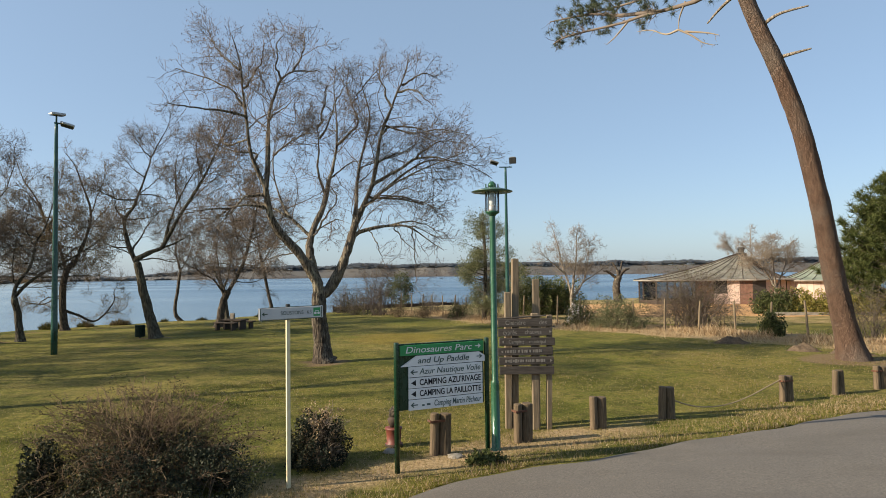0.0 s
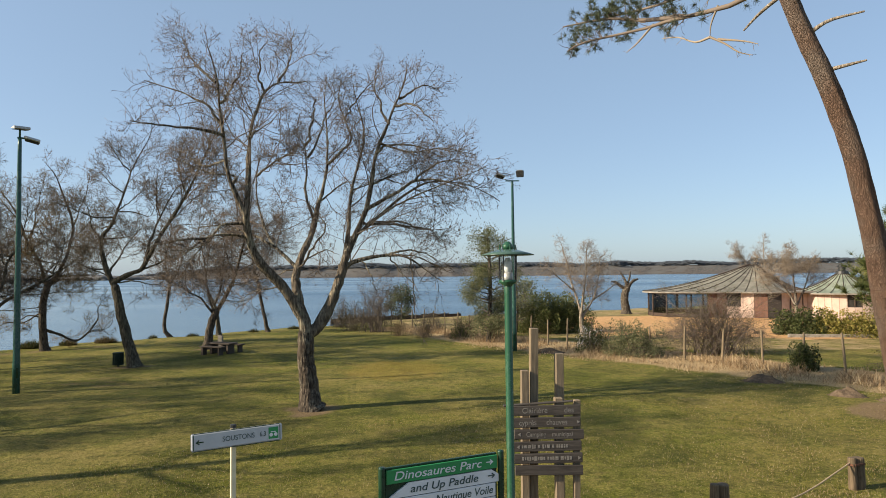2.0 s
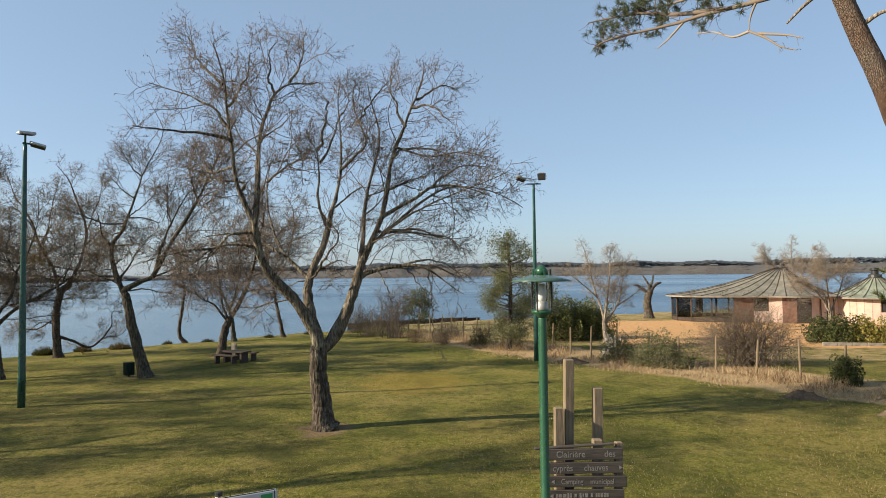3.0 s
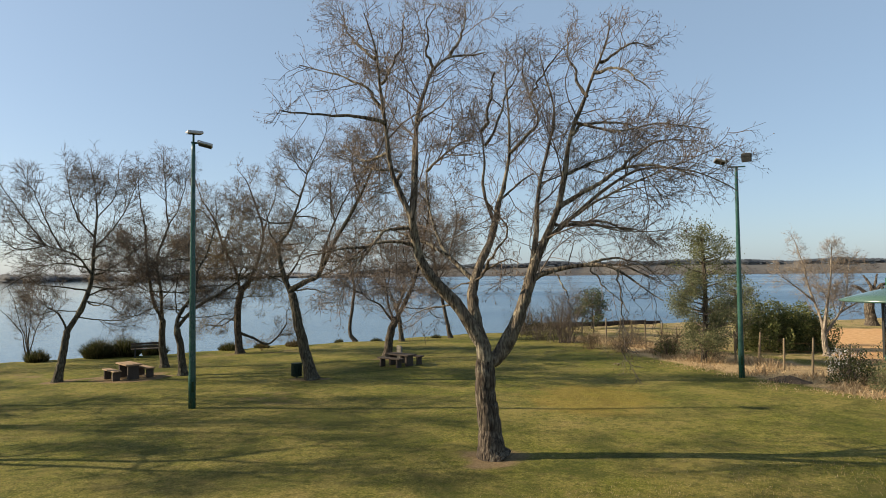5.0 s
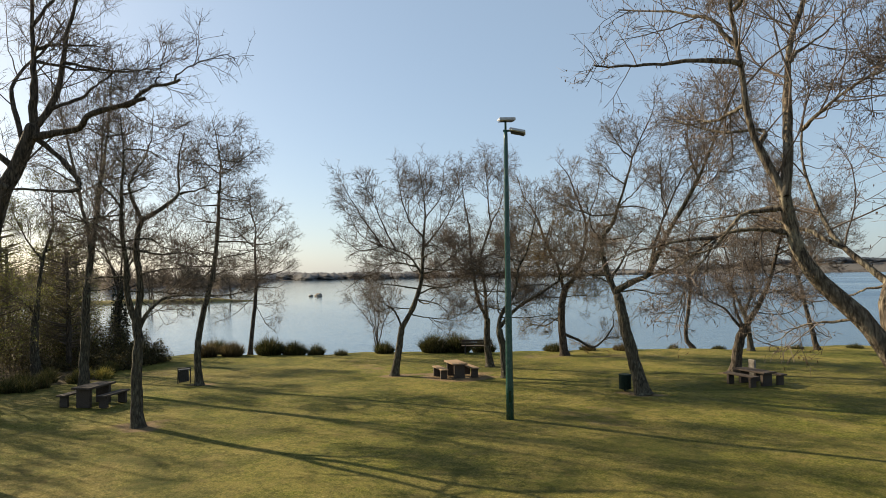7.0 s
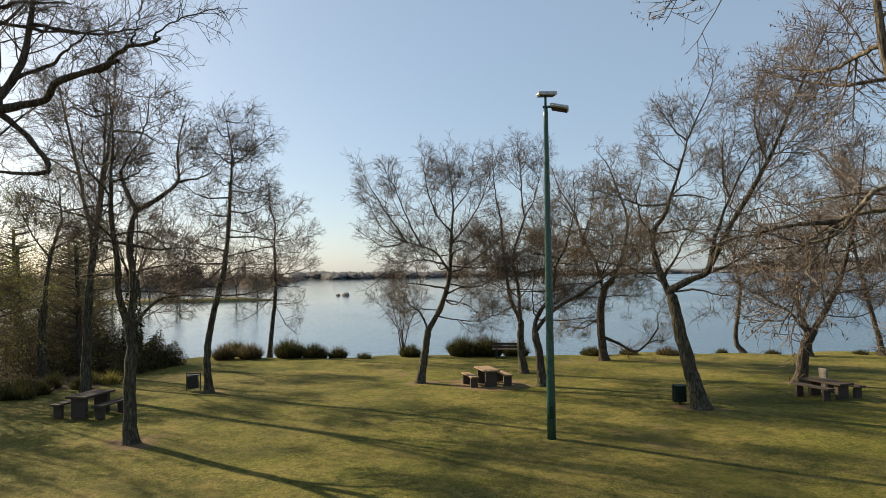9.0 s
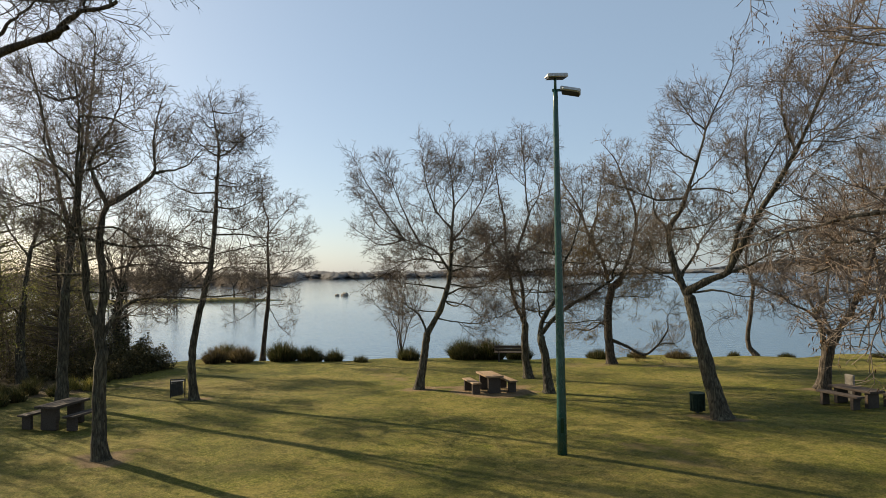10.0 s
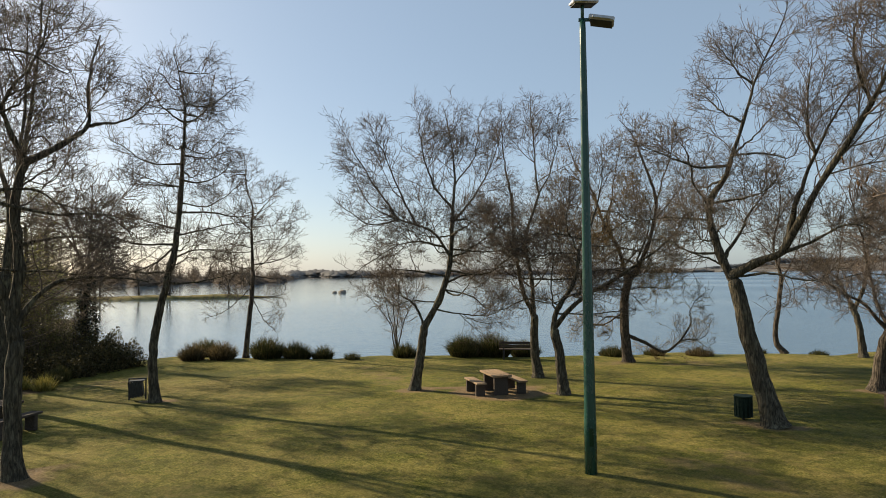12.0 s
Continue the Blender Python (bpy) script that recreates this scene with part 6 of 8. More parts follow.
def mast(x, y, h, yaw, heads, label, r=0.085):
    ob = empty("floodlight_mast", x, y, gz(x, y), yaw, label, "lamp", "floodlight masts")
    part("pole", lathe([(r * 1.05, -0.05), (r * 1.05, 0.9), (r, 0.95), (r * 0.55, h * 0.97), (r * 0.5, h)], 14), GREEN_MAST, ob, smooth=True)
    wide = 0.62 if h < 7.7 else 0.34
    part("crossarm", boxed((0.0 if h < 7.7 else 0.1, 0, h), (wide, 0.05, 0.05), None, 0.005), GREEN_MAST, ob)
    if h > 7.7:
        part("spigot", lathe([(0.03, h - 0.02), (0.03, h + 0.27), (0.02, h + 0.29)], 10), GREEN_MAST, ob, smooth=True)
    part("door_plate", boxed((0, -r * 1.0, 0.62), (0.07, 0.012, 0.3), None, 0.003), GREEN_DARK, ob)
    for m, w in heads:
        flood_head(ob, "floodlight", m, w)
    return ob


mast(-12.68, 21.85, 7.75, 44, ((pose(0.02, 0.02, 8.06, 4, -3, 12), 0.46), (pose(0.33, 0.0, 7.72, -8, 14, -15), 0.44)), "tall dark green mast with two floodlights on the lawn", 0.10)
mast(3.46, 31.09, 7.62, 0, ((pose(-0.55, -0.02, 7.84, -18, 18, 8), 0.42), (pose(0.34, -0.08, 7.92, -75, 0, -18), 0.36)), "tall green mast with two floodlights by the fence", 0.10)

# ---- signs ----
def words(text, name, size, mat, parent, m, squeeze=1.0, slant=0.0, bold=0.0):
    cu = bpy.data.curves.new(name, "FONT")
    cu.body, cu.size, cu.extrude, cu.shear = text, size, 0.0012, slant
    cu.offset = bold
    cu.align_x, cu.align_y = "LEFT", "CENTER"
    tmp = bpy.data.objects.new(name, cu)
    scene.collection.objects.link(tmp)
    me = bpy.data.meshes.new_from_object(tmp.evaluated_get(bpy.context.evaluated_depsgraph_get()))
    bpy.data.objects.remove(tmp)
    me.transform(m @ Matrix.Diagonal((squeeze, 1, 1, 1)))
    me.materials.clear()
    me.materials.append(mat)
    ob = new(name, me)
    ob.parent = parent
    return ob


UPRIGHT = pose(0, 0, 0, 90, 0, 0)


def by_word(ob, gap):
    """Cut a line of lettering into one object for each word."""
    bm = bmesh.new()
    bm.from_mesh(ob.data)
    left = set(bm.verts)
    spans = []
    while left:
        stack, isle = [left.pop()], []
        while stack:
            v = stack.pop()
            isle.append(v)
            for e in v.link_edges:
                w = e.other_vert(v)
                if w in left:
                    left.remove(w)
                    stack.append(w)
        spans.append((min(v.co.x for v in isle), max(v.co.x for v in isle)))
    bm.free()
    spans.sort()
    cuts, reach = [], spans[0][1]
    for a, b in spans[1:]:
        if a - reach > gap:
            cuts.append((a + reach) / 2)
        reach = max(reach, b)
    edges = [-1e9] + cuts + [1e9]
    for i, (a, b) in enumerate(zip(edges, edges[1:])):
        me = ob.data.copy()
        bm = bmesh.new()
        bm.from_mesh(me)
        bmesh.ops.delete(bm, geom=[f for f in bm.faces if not a < f.calc_center_median().x < b], context="FACES")
        bm.to_mesh(me)
        bm.free()
        if cuts:
            part_ob = new("lettering", me)
            part_ob.parent = ob.parent
    if cuts:
        bpy.data.objects.remove(ob)


def arrow(mat, parent, m, s, way=1, solid=False):
    bm = bmesh.new()
    if solid:
        pts = [(-0.5, 0), (0.3, 0.45), (0.3, -0.45)]
    else:
        pts = [(-0.6, 0), (-0.1, 0.4), (0.02, 0.28), (-0.22, 0.08), (0.6, 0.08), (0.6, -0.08), (-0.22, -0.08), (0.02, -0.28), (-0.1, -0.4)]
    vs = [bm.verts.new((x * s * way, y * s, 0)) for x, y in pts]
    f = bm.faces.new(vs)
    ext = bmesh.ops.extrude_face_region(bm, geom=[f])["geom"]
    bmesh.ops.translate(bm, verts=[v for v in ext if isinstance(v, bmesh.types.BMVert)], vec=(0, 0, 0.0025))
    bmesh.ops.recalc_face_normals(bm, faces=bm.faces)
    return part("arrow", placed(bm, m @ UPRIGHT), mat, parent)


def direction_board():
    """Dark green framed board between two posts, with six blades."""
    a, b = Vector((-0.502, 8.25)), Vector((0.678, 8.80))
    mid, w = (a + b) / 2, (b - a).length
    yaw = math.degrees(math.atan2(b.y - a.y, b.x - a.x))
    ob = empty("direction_sign", mid.x, mid.y, gz(mid.x, mid.y), yaw, "dark green roadside board with six direction blades on two posts", "sign")
    for s in (-1, 1):
        post = part("post", lathe([(0.033, -0.15), (0.033, 1.595), (0.03, 1.61)], 14), GREEN_DARK, ob, smooth=True)
        post.matrix_basis = pose(s * w / 2, 0, 0)
    part("backboard", boxed((0, 0.03, 1.17), (w - 0.08, 0.03, 0.84), None, 0.004), GREEN_DARK, ob)
    top, step = 1.575, 0.139
    rows = ((0, SIGNGREEN, "Dinosaures Parc", WHITE, 0.115, 0.2, 1), (1, WHITE, "and Up Paddle", GREYINK, 0.105, 0.2, 1), (2, WHITE, "Azur Nautique Voile", GREYINK, 0.108, 0.2, -1),
            (3, WHITE, "CAMPING AZU'RIVAGE", INK, 0.108, 0.0, -2), (4, WHITE, "CAMPING LA PAILLOTTE", INK, 0.106, 0.0, -2), (5, WHITE, "Camping Martin Pêcheur", GREYINK, 0.108, 0.2, -1))
    for i, mat, text, ink, size, slant, way in rows:
        z = top - step * (i + 0.5)
        wide = w - 0.09 if i == 0 else w - 0.23
        cx = 0.0 if i == 0 else (0.045 if i > 1 else 0.02)
        if i == 1:
            bm = bmesh.new()
            pts = [(-wide / 2 - 0.08, -0.065), (-wide / 2 + 0.14, 0.065), (wide / 2 - 0.02, 0.065), (wide / 2 + 0.08, 0.0), (wide / 2 + 0.08, -0.065)]
            f = bm.faces.new([bm.verts.new((x, y, 0)) for x, y in pts])
            ext = bmesh.ops.extrude_face_region(bm, geom=[f])["geom"]
            bmesh.ops.translate(bm, verts=[v for v in ext if isinstance(v, bmesh.types.BMVert)], vec=(0, 0, 0.02))
            bmesh.ops.recalc_face_normals(bm, faces=bm.faces)
            blade = part("blade", placed(bm, pose(cx, 0.012, z) @ UPRIGHT), mat, ob, "white blade with a torn pointed end")
        else:
            blade = part("blade", boxed((cx, 0.0, z), (wide, 0.02, step - 0.008), None, 0.003), mat, ob, "green enamel blade" if i == 0 else "white enamel blade")
        left = cx - wide / 2
        x0 = left + (0.07 if way == 1 and i == 0 else 0.15)
        if i == 5:
            x0 = left + 0.35
        room = (wide - (x0 - left) - (0.18 if way == 1 else 0.03))
        wd = words(text, "lettering", size, ink, blade, pose(x0, -0.0115, z) @ UPRIGHT, 1.0, slant, 0.002 if way == -2 else 0.0006)
        xs = [v.co.x for v in wd.data.vertices]
        k = min(1.25, room / (max(xs) - min(xs)))
        wd.data.transform(Matrix.Translation((x0, 0, 0)) @ Matrix.Diagonal((k, 1, 1, 1)) @ Matrix.Translation((-x0, 0, 0)))
        by_word(wd, 0.022)
        if way == 1:
            arrow(ink, blade, pose(left + wide - (0.09 if i == 0 else 0.02), -0.0095, z + 0.005), 0.07, -1)
        else:
            arrow(ink, blade, pose(left + 0.075, -0.0095, z), 0.085, 1, way == -2)
        if i == 5:
            part("emblem", boxed((left + 0.20, -0.0115, z - 0.01), (0.035, 0.003, 0.02), None, 0.0005), GREYINK, blade)
            part("emblem", boxed((left + 0.275, -0.0115, z - 0.005), (0.05, 0.003, 0.025), None, 0.0005), GREYINK, blade)
    return ob


direction_board()


def cycle_sign():
    x, y = -1.755, 7.77
    ob = empty("cycle_route_sign", x, y, gz(x, y), 27, "white cycle route sign, greyed as shaded, on a slim cream post", "sign")
    part("post", boxed((0, 0, 0.95), (0.045, 0.045, 2.3), None, 0.004), CREAM, ob)
    part("cap", lathe([(0.028, 2.11), (0.028, 2.135), (0.02, 2.14)], 10), BLACK, ob)
    part("clamp", boxed((0, -0.03, 2.035), (0.06, 0.02, 0.1), None, 0.003), STEEL, ob)
    bl = part("blade", boxed((0.03, -0.05, 2.035), (0.77, 0.02, 0.150), None, 0.012), SHADEDWHITE, ob, "white enamel blade, greyed as shaded, with a green rim")
    for z in (2.035 - 0.074, 2.035 + 0.074):
        part("rim", boxed((0.03, -0.0612, z), (0.72, 0.003, 0.006), None, 0.0005), GREEN_DARK, bl)
    for xx in (-0.333, 0.393):
        part("rim", boxed((xx, -0.0612, 2.035), (0.006, 0.003, 0.135), None, 0.0005), GREEN_DARK, bl)
    words("SOUSTONS", "lettering", 0.062, GREYINK, bl, pose(-0.10, -0.0615, 2.035) @ UPRIGHT, 0.86)
    words("6.3", "lettering", 0.062, GREYINK, bl, pose(0.215, -0.0615, 2.035) @ UPRIGHT, 0.75)
    arrow(GREEN_DARK, bl, pose(-0.285, -0.0605, 2.035), 0.055)
    tile = part("pictogram", boxed((0.335, -0.0615, 2.035), (0.085, 0.003, 0.10), None, 0.001), SIGNGREEN, bl, "green square with a bicycle")
    for dx in (-0.02, 0.02):
        w = part("wheel_mark", lathe([(0.016, 0), (0.016, 0.003)], 12), WHITE, tile)
        w.data.transform(pose(0.335 + dx, -0.063, 2.02) @ UPRIGHT)
    tilt = pose(0, 0, 2.035) @ pose(0, 0, 0, 0, -0.9, 0) @ pose(0, 0, -2.035)
    bl.matrix_basis = tilt
    part("frame_mark", boxed((0.335, -0.0645, 2.045), (0.045, 0.003, 0.008), pose(0, 0, 0), 0.0005), WHITE, tile)
    return ob


cycle_sign()


def plank_sign():
    """Weathered plank board on rough square posts of uneven height."""
    x, y, yaw = 1.43, 10.42, 1.5
    ob = empty("wooden_board_sign", x, y, gz(x, y), yaw, "weathered grey plank sign on uneven square posts", "sign")
    for px, py, h, s, lean in ((-0.275, 0.14, 2.17, 0.10, 0.5), (-0.16, 0.22, 2.71, 0.105, 1.0), (0.15, 0.03, 1.83, 0.105, 0.2), (0.20, 0.24, 2.375, 0.105, 0.5), (0.36, 0.02, 1.80, 0.08, 1.2)):
        low = 0.86 if px > 0.4 else -0.2
        part("post", boxed((px, py, (h + low) / 2), (s, s, h - low), pose(px, py, 0) @ pose(0, 0, 0, 0, lean, 4 * lean) @ pose(-px, -py, 0), 0.008), WOOD_POST, ob, "pale square post" if low < 0 else "short batten behind the planks")
    rng = random.Random(4)
    texts = {0: ("Clairière des", -0.32, 0.10), 1: ("cyprès chauves", -0.36, 0.10), 2: ("Camping municipal", -0.29, 0.082)}
    for i in range(6):
        z = 1.685 - 0.151 * i
        m = pose(0, 0, 0, 0, rng.uniform(-0.5, 0.5), 0)
        wide = 0.875 + rng.uniform(-0.01, 0.02)
        pl = part("plank", boxed((0.0 + rng.uniform(-0.012, 0.012), -0.045, z), (wide, 0.035, 0.124), m, 0.006), WOOD_GREY, ob, "grey plank with worn white lettering" if i < 5 else "bare grey plank")
        if i in texts:
            text, x0, size = texts[i]
            for word in text.split():
                k = 0.70 / (len(text) * size)
                words(word, "lettering", size, PALEINK, pl, m @ pose(x0, -0.0635, z) @ UPRIGHT, k * 1.72, 0.0, 0.0004)
                x0 += (len(word) + 1) * size * k
        elif i < 5:
            xx = -0.33
            while xx < 0.28:
                wd = rng.uniform(0.014, 0.04)
                part("worn_mark", boxed((xx + wd / 2, -0.0642, z + 0.002), (wd, 0.003, rng.uniform(0.035, 0.055)), m, 0.0005), PALEINK, pl)
                xx += wd + rng.choice((0.008, 0.010, 0.012, 0.03))
        if i in (1, 2, 3, 4):
            arrow(PALEINK, pl, m @ pose(0.40 if i in (1, 4) else -0.375, -0.0635, z), 0.05, -1 if i in (1, 4) else 1, True)
    part("top_rail", boxed((-0.02, -0.02, 1.772), (0.90, 0.06, 0.022), pose(0, 0, 0, 0, -3.0, 0), 0.006), WOOD_GREY, ob, "crooked loose batten")
    return ob


plank_sign()

# ---- bollards and rope ----
def bollard(x, y, h, yaw, seed):
    rng = random.Random(seed)
    ob = empty("timber_bollard", x, y, gz(x, y), yaw, "pair of weathered round timbers strapped together with rusty iron", "bollard", "timber bollards")
    for px, r, hh in ((-0.10, 0.062, h), (0.055, 0.085, h - rng.uniform(0.0, 0.02))):
        lg = part("log", lathe([(r * 1.03, -0.12), (r * 1.02, 0.02), (r, hh * 0.5), (r * 0.99, hh - 0.015), (r * 0.9, hh), (r * 0.4, hh + 0.004)], 16, 0.035, seed), WOOD_LOG, ob)
        lg.matrix_basis = pose(px, rng.uniform(-0.01, 0.01), 0, rng.uniform(-2, 2), rng.uniform(-2, 2), rng.uniform(0, 90))
    if seed in (22, 23, 25):
        return ob
    part("strap", boxed((-0.03, -0.066, h - 0.10), (0.25, 0.012, 0.032), pose(0, 0, 0, 0, rng.uniform(-4, 4), 0), 0.002), RUST, ob, "rusty iron strap")
    part("strap_end", boxed((-0.165, 0.0, h - 0.10), (0.012, 0.12, 0.032), None, 0.002), RUST, ob, "rusty iron strap")
    return ob


for k, (x, y, h) in enumerate(((0.05, 9.07, 0.56), (1.28, 9.68, 0.55), (2.57, 10.43, 0.50), (3.88, 11.0, 0.54), (6.66, 12.38, 0.47), (7.99, 12.92, 0.47), (9.12, 13.35, 0.48))):
    bollard(x, y, h, 20 + 5 * (k % 3), 20 + k)


def rope():
    a, b = Vector((3.99, 11.0, 0.30)), Vector((6.55, 12.35, 0.40))
    pts = [(*a.lerp(b, f).to_2d(), max(0.025, a.z + (b.z - a.z) * f - 1.25 * f * (1 - f) ** 1.3)) for f in (0, 0.12, 0.25, 0.4, 0.55, 0.7, 0.85, 1)]
    q = spline(pts, 40)
    V, F = tubes(q[None], np.full((1, 40), 0.011), 8)
    tagged(mesh_object("rope", V, F, ROPE, smooth=True), "slack old rope hanging between two timber bollards", "rope")


rope()


# models a small red pot that carries a dark ornament
def hydrant(x, y):
    ob = empty("hydrant", x, y, gz(x, y), 20, "small red pot with a dark ornament on top", "hydrant")
    part("base", lathe([(0.125, -0.03), (0.125, 0.03), (0.10, 0.05), (0.11, 0.22), (0.125, 0.235), (0.125, 0.26), (0.07, 0.265)], 18), RED, ob, smooth=True)
    part("foot_band", lathe([(0.13, -0.02), (0.13, 0.03), (0.11, 0.035)], 18), TIMBER, ob, smooth=True)
    part("stem", lathe([(0.05, 0.25), (0.075, 0.33), (0.085, 0.38), (0.05, 0.42)], 14, 0.12, 2), TIMBER, ob, smooth=True)
    part("head", lathe([(0.04, 0.40), (0.07, 0.43), (0.055, 0.48), (0.065, 0.51), (0.02, 0.56)], 12, 0.22, 3), BARK_DARK, ob, "top of the dark ornament", True)
    return ob


hydrant(-0.63, 9.55)


def stone(name, x, y, s, label, seed):
    rng = np.random.default_rng(seed)
    bm = bmesh.new()
    bmesh.ops.create_icosphere(bm, subdivisions=3, radius=1)
    for v in bm.verts:
        n = noise.noise(v.co * 1.7 + Vector((seed, 0, 0))) * 0.35
        v.co = Vector((v.co.x * s[0], v.co.y * s[1], max(-0.05, v.co.z * s[2]))) * (1 + n)
    ob = part(name, bm, STONE, None, "", True)
    ob.location = (x, y, gz(x, y))
    return tagged(ob, label, "stone")


stone("field_stone", 0.24, 8.92, (0.12, 0.10, 0.03), "flat grey stone in the verge", 3)
stone("field_stone", -0.66, 9.2, (0.09, 0.08, 0.05), "small grey stone in the verge", 5)

for dx, s, label in ((0.0, (1.0, 0.8, 0.75), "dark rounded rock standing in the lake"), (-1.7, (0.55, 0.5, 0.4), "small pale rock standing in the lake")):
    stone("lake_rock", -121.7 + dx * 0.62, 92.8 + dx * 0.78, s, label, 11 + len(label)).location.z = WATER_Z

# ---- foreground shrubs ----
leafy("bramble_bush", -3.52, 8.0, 1.3, 0.9, 1.04, "wide tangled bramble bush with reddish canes and olive leaves", "shrub", 400, LEAF_BRAMBLE, 17000, 0.024, TWIG_RED, 360, 0.3)
leafy("dry_canes", -1.52, 8.72, 0.3, 0.28, 0.68, "dry tan stalks on an overgrown stump", "stalks", 405, STRAW, 1500, 0.03, TWIG_PALE, 90, 0.8)
leafy("ivy_clump", -3.1, 7.5, 1.0, 0.7, 0.6, "dark ivy under a bramble bush", "ivy", 401, LEAF_IVY, 18000, 0.03, TWIG_RED, 60, 0.6, group="ivy clumps")
leafy("ivy_clump", -4.5, 7.55, 0.22, 0.22, 0.55, "stump wrapped in dark ivy", "ivy", 402, LEAF_IVY, 4000, 0.045, TWIG, 20, 0.75, group="ivy clumps")
leafy("ivy_stump", -1.58, 8.75, 0.36, 0.34, 0.56, "low stump overgrown with dark hanging ivy", "ivy", 403, LEAF_IVY, 12000, 0.034, TWIG_RED, 90, 0.7, group="ivy clumps")
leafy("weeds", 0.62, 8.62, 0.24, 0.15, 0.15, "dark weeds growing at the edge of the road", "weeds", 404, LEAF_DARK, 1600, 0.045, TWIG, 15, 0.4)

# ---- picnic places ----
def slab_table(x, y, yaw, wood, label, top=(1.55, 0.78), h=0.66):
    ob = empty("picnic_table", x, y, gz(x, y), yaw, label, "table", "picnic tables")
    n = 4
    for i in range(n):
        w = top[1] / n
        part("top_plank", boxed((0, (i - (n - 1) / 2) * w, h - 0.03), (top[0], w - 0.012, 0.06), None, 0.008), wood, ob)
    for s in (-1, 1):
        part("leg", boxed((s * top[0] * 0.36, 0, (h - 0.06) / 2), (0.12, top[1] * 0.72, h - 0.06), None, 0.012), WOOD_DARK, ob)
        bx = s * (top[1] / 2 + 0.34)
        for k in (-1, 1):
            part("bench_leg", boxed((k * top[0] * 0.36, bx, 0.17), (0.10, 0.26, 0.34), None, 0.01), WOOD_DARK, ob)
            part("bench_plank", boxed((0, bx + k * 0.075, 0.365), (top[0], 0.14, 0.05), None, 0.008), wood, ob)
    return ob


slab_table(-19.2, 26.75, 152, WOOD_TABLE, "sun-bleached picnic table with two benches on bare earth", (1.2, 0.58), 0.58)
slab_table(-9.75, 31.75, -24, WOOD_DARK, "dark weathered picnic table with benches under the alders", (1.3, 0.58), 0.50)
slab_table(-23.6, 15.1, 126, WOOD_DARK, "dark shaded picnic table with benches near the thicket", (1.25, 0.62), 0.62)
part("notice_slab", boxed((0, 0, 0.36), (0.32, 0.08, 0.80), None, 0.02), STONE, tagged(empty("stone_marker", -10.1, 32.55, gz(-10.1, 32.55), -30), "pale grey upright slab behind a picnic table", "marker"))


def frame_bin(x, y, yaw):
    ob = empty("litter_bin", x, y, gz(x, y), yaw, "dark slatted litter bin hung in a metal frame", "bin", "litter bins")
    for s in (-1, 1):
        part("upright", boxed((s * 0.22, 0.16, 0.28), (0.035, 0.035, 0.62), None, 0.003), BLACK, ob)
    part("crossbar", boxed((0, 0.16, 0.58), (0.47, 0.035, 0.03), None, 0.003), BLACK, ob)
    b = part("bucket", boxed((0, 0, 0.31), (0.36, 0.27, 0.40), None, 0.02), BLACK, ob)
    for k in range(5):
        part("slat", boxed((-0.144 + 0.072 * k, -0.145, 0.32), (0.05, 0.018, 0.44), None, 0.003), BLACK, b)
    lid = part("lid", boxed((0, 0, 0.545), (0.40, 0.31, 0.03), pose(0, 0, 0, 0, 5, 0), 0.004), BLACK, ob)
    for p in (b, lid):
        p.matrix_basis = pose(0, 0, 0.3) @ pose(0, 0, 0, 0, -7, 0) @ pose(0, 0, -0.3)
    return ob


frame_bin(-25.67, 18.86, 60)


def round_bin(x, y):
    ob = empty("litter_bin", x, y, gz(x, y), 0, "dark green ribbed litter bin beside a leaning trunk", "bin", "litter bins")
    part("drum", lathe([(0.15, 0.05), (0.17, 0.08), (0.19, 0.50), (0.185, 0.52)], 18), BIN, ob, smooth=True)
    for k in range(14):
        a = k * 360 / 14
        part("stave", boxed((0.19, 0, 0.29), (0.016, 0.045, 0.46), pose(0, 0, 0, 0, 0, a), 0.003), BIN, ob)
    part("rim", lathe([(0.20, 0.50), (0.21, 0.52), (0.20, 0.54), (0.17, 0.54)], 18), BIN, ob, smooth=True)
    part("foot", lathe([(0.04, -0.05), (0.04, 0.08)], 8), BLACK, ob)
    return ob


round_bin(-12.5, 27.75)


def park_bench(x, y, yaw):
    ob = empty("park_bench", x, y, gz(x, y), yaw, "dark wooden park bench facing the lake", "bench")
    for s in (-1, 1):
        part("leg", boxed((s * 0.6, 0, 0.2), (0.07, 0.38, 0.42), None, 0.006), BLACK, ob)
        part("back_post", boxed((s * 0.6, -0.2, 0.55), (0.06, 0.05, 0.5), pose(0, 0, 0, -6, 0, 0), 0.005), BLACK, ob)
    for k in range(3):
        part("seat_slat", boxed((0, -0.13 + 0.13 * k, 0.43), (1.6, 0.11, 0.035), None, 0.006), WOOD_DARK, ob)
    for z in (0.58, 0.72):
        part("back_slat", boxed((0, -0.23, z), (1.6, 0.03, 0.11), None, 0.006), WOOD_DARK, ob)
    return ob


park_bench(-24.4, 34.0, 40)

# ---- fence strip ----
FENCE = [(-8.8, 56.5), (-1.3, 45.2), (3.4, 36.9), (6.1, 31.8), (9.4, 28.1), (12.3, 25.6), (14.5, 21.9), (18.5, 18.5)]


def along_fence(f):
    p = np.array(FENCE)
    d = np.concatenate([[0], np.cumsum(np.hypot(*np.diff(p, axis=0).T))])
    s = np.clip(f, 0, 1) * d[-1]
    return np.stack([np.interp(s, d, p[:, 0]), np.interp(s, d, p[:, 1])], -1), d[-1]


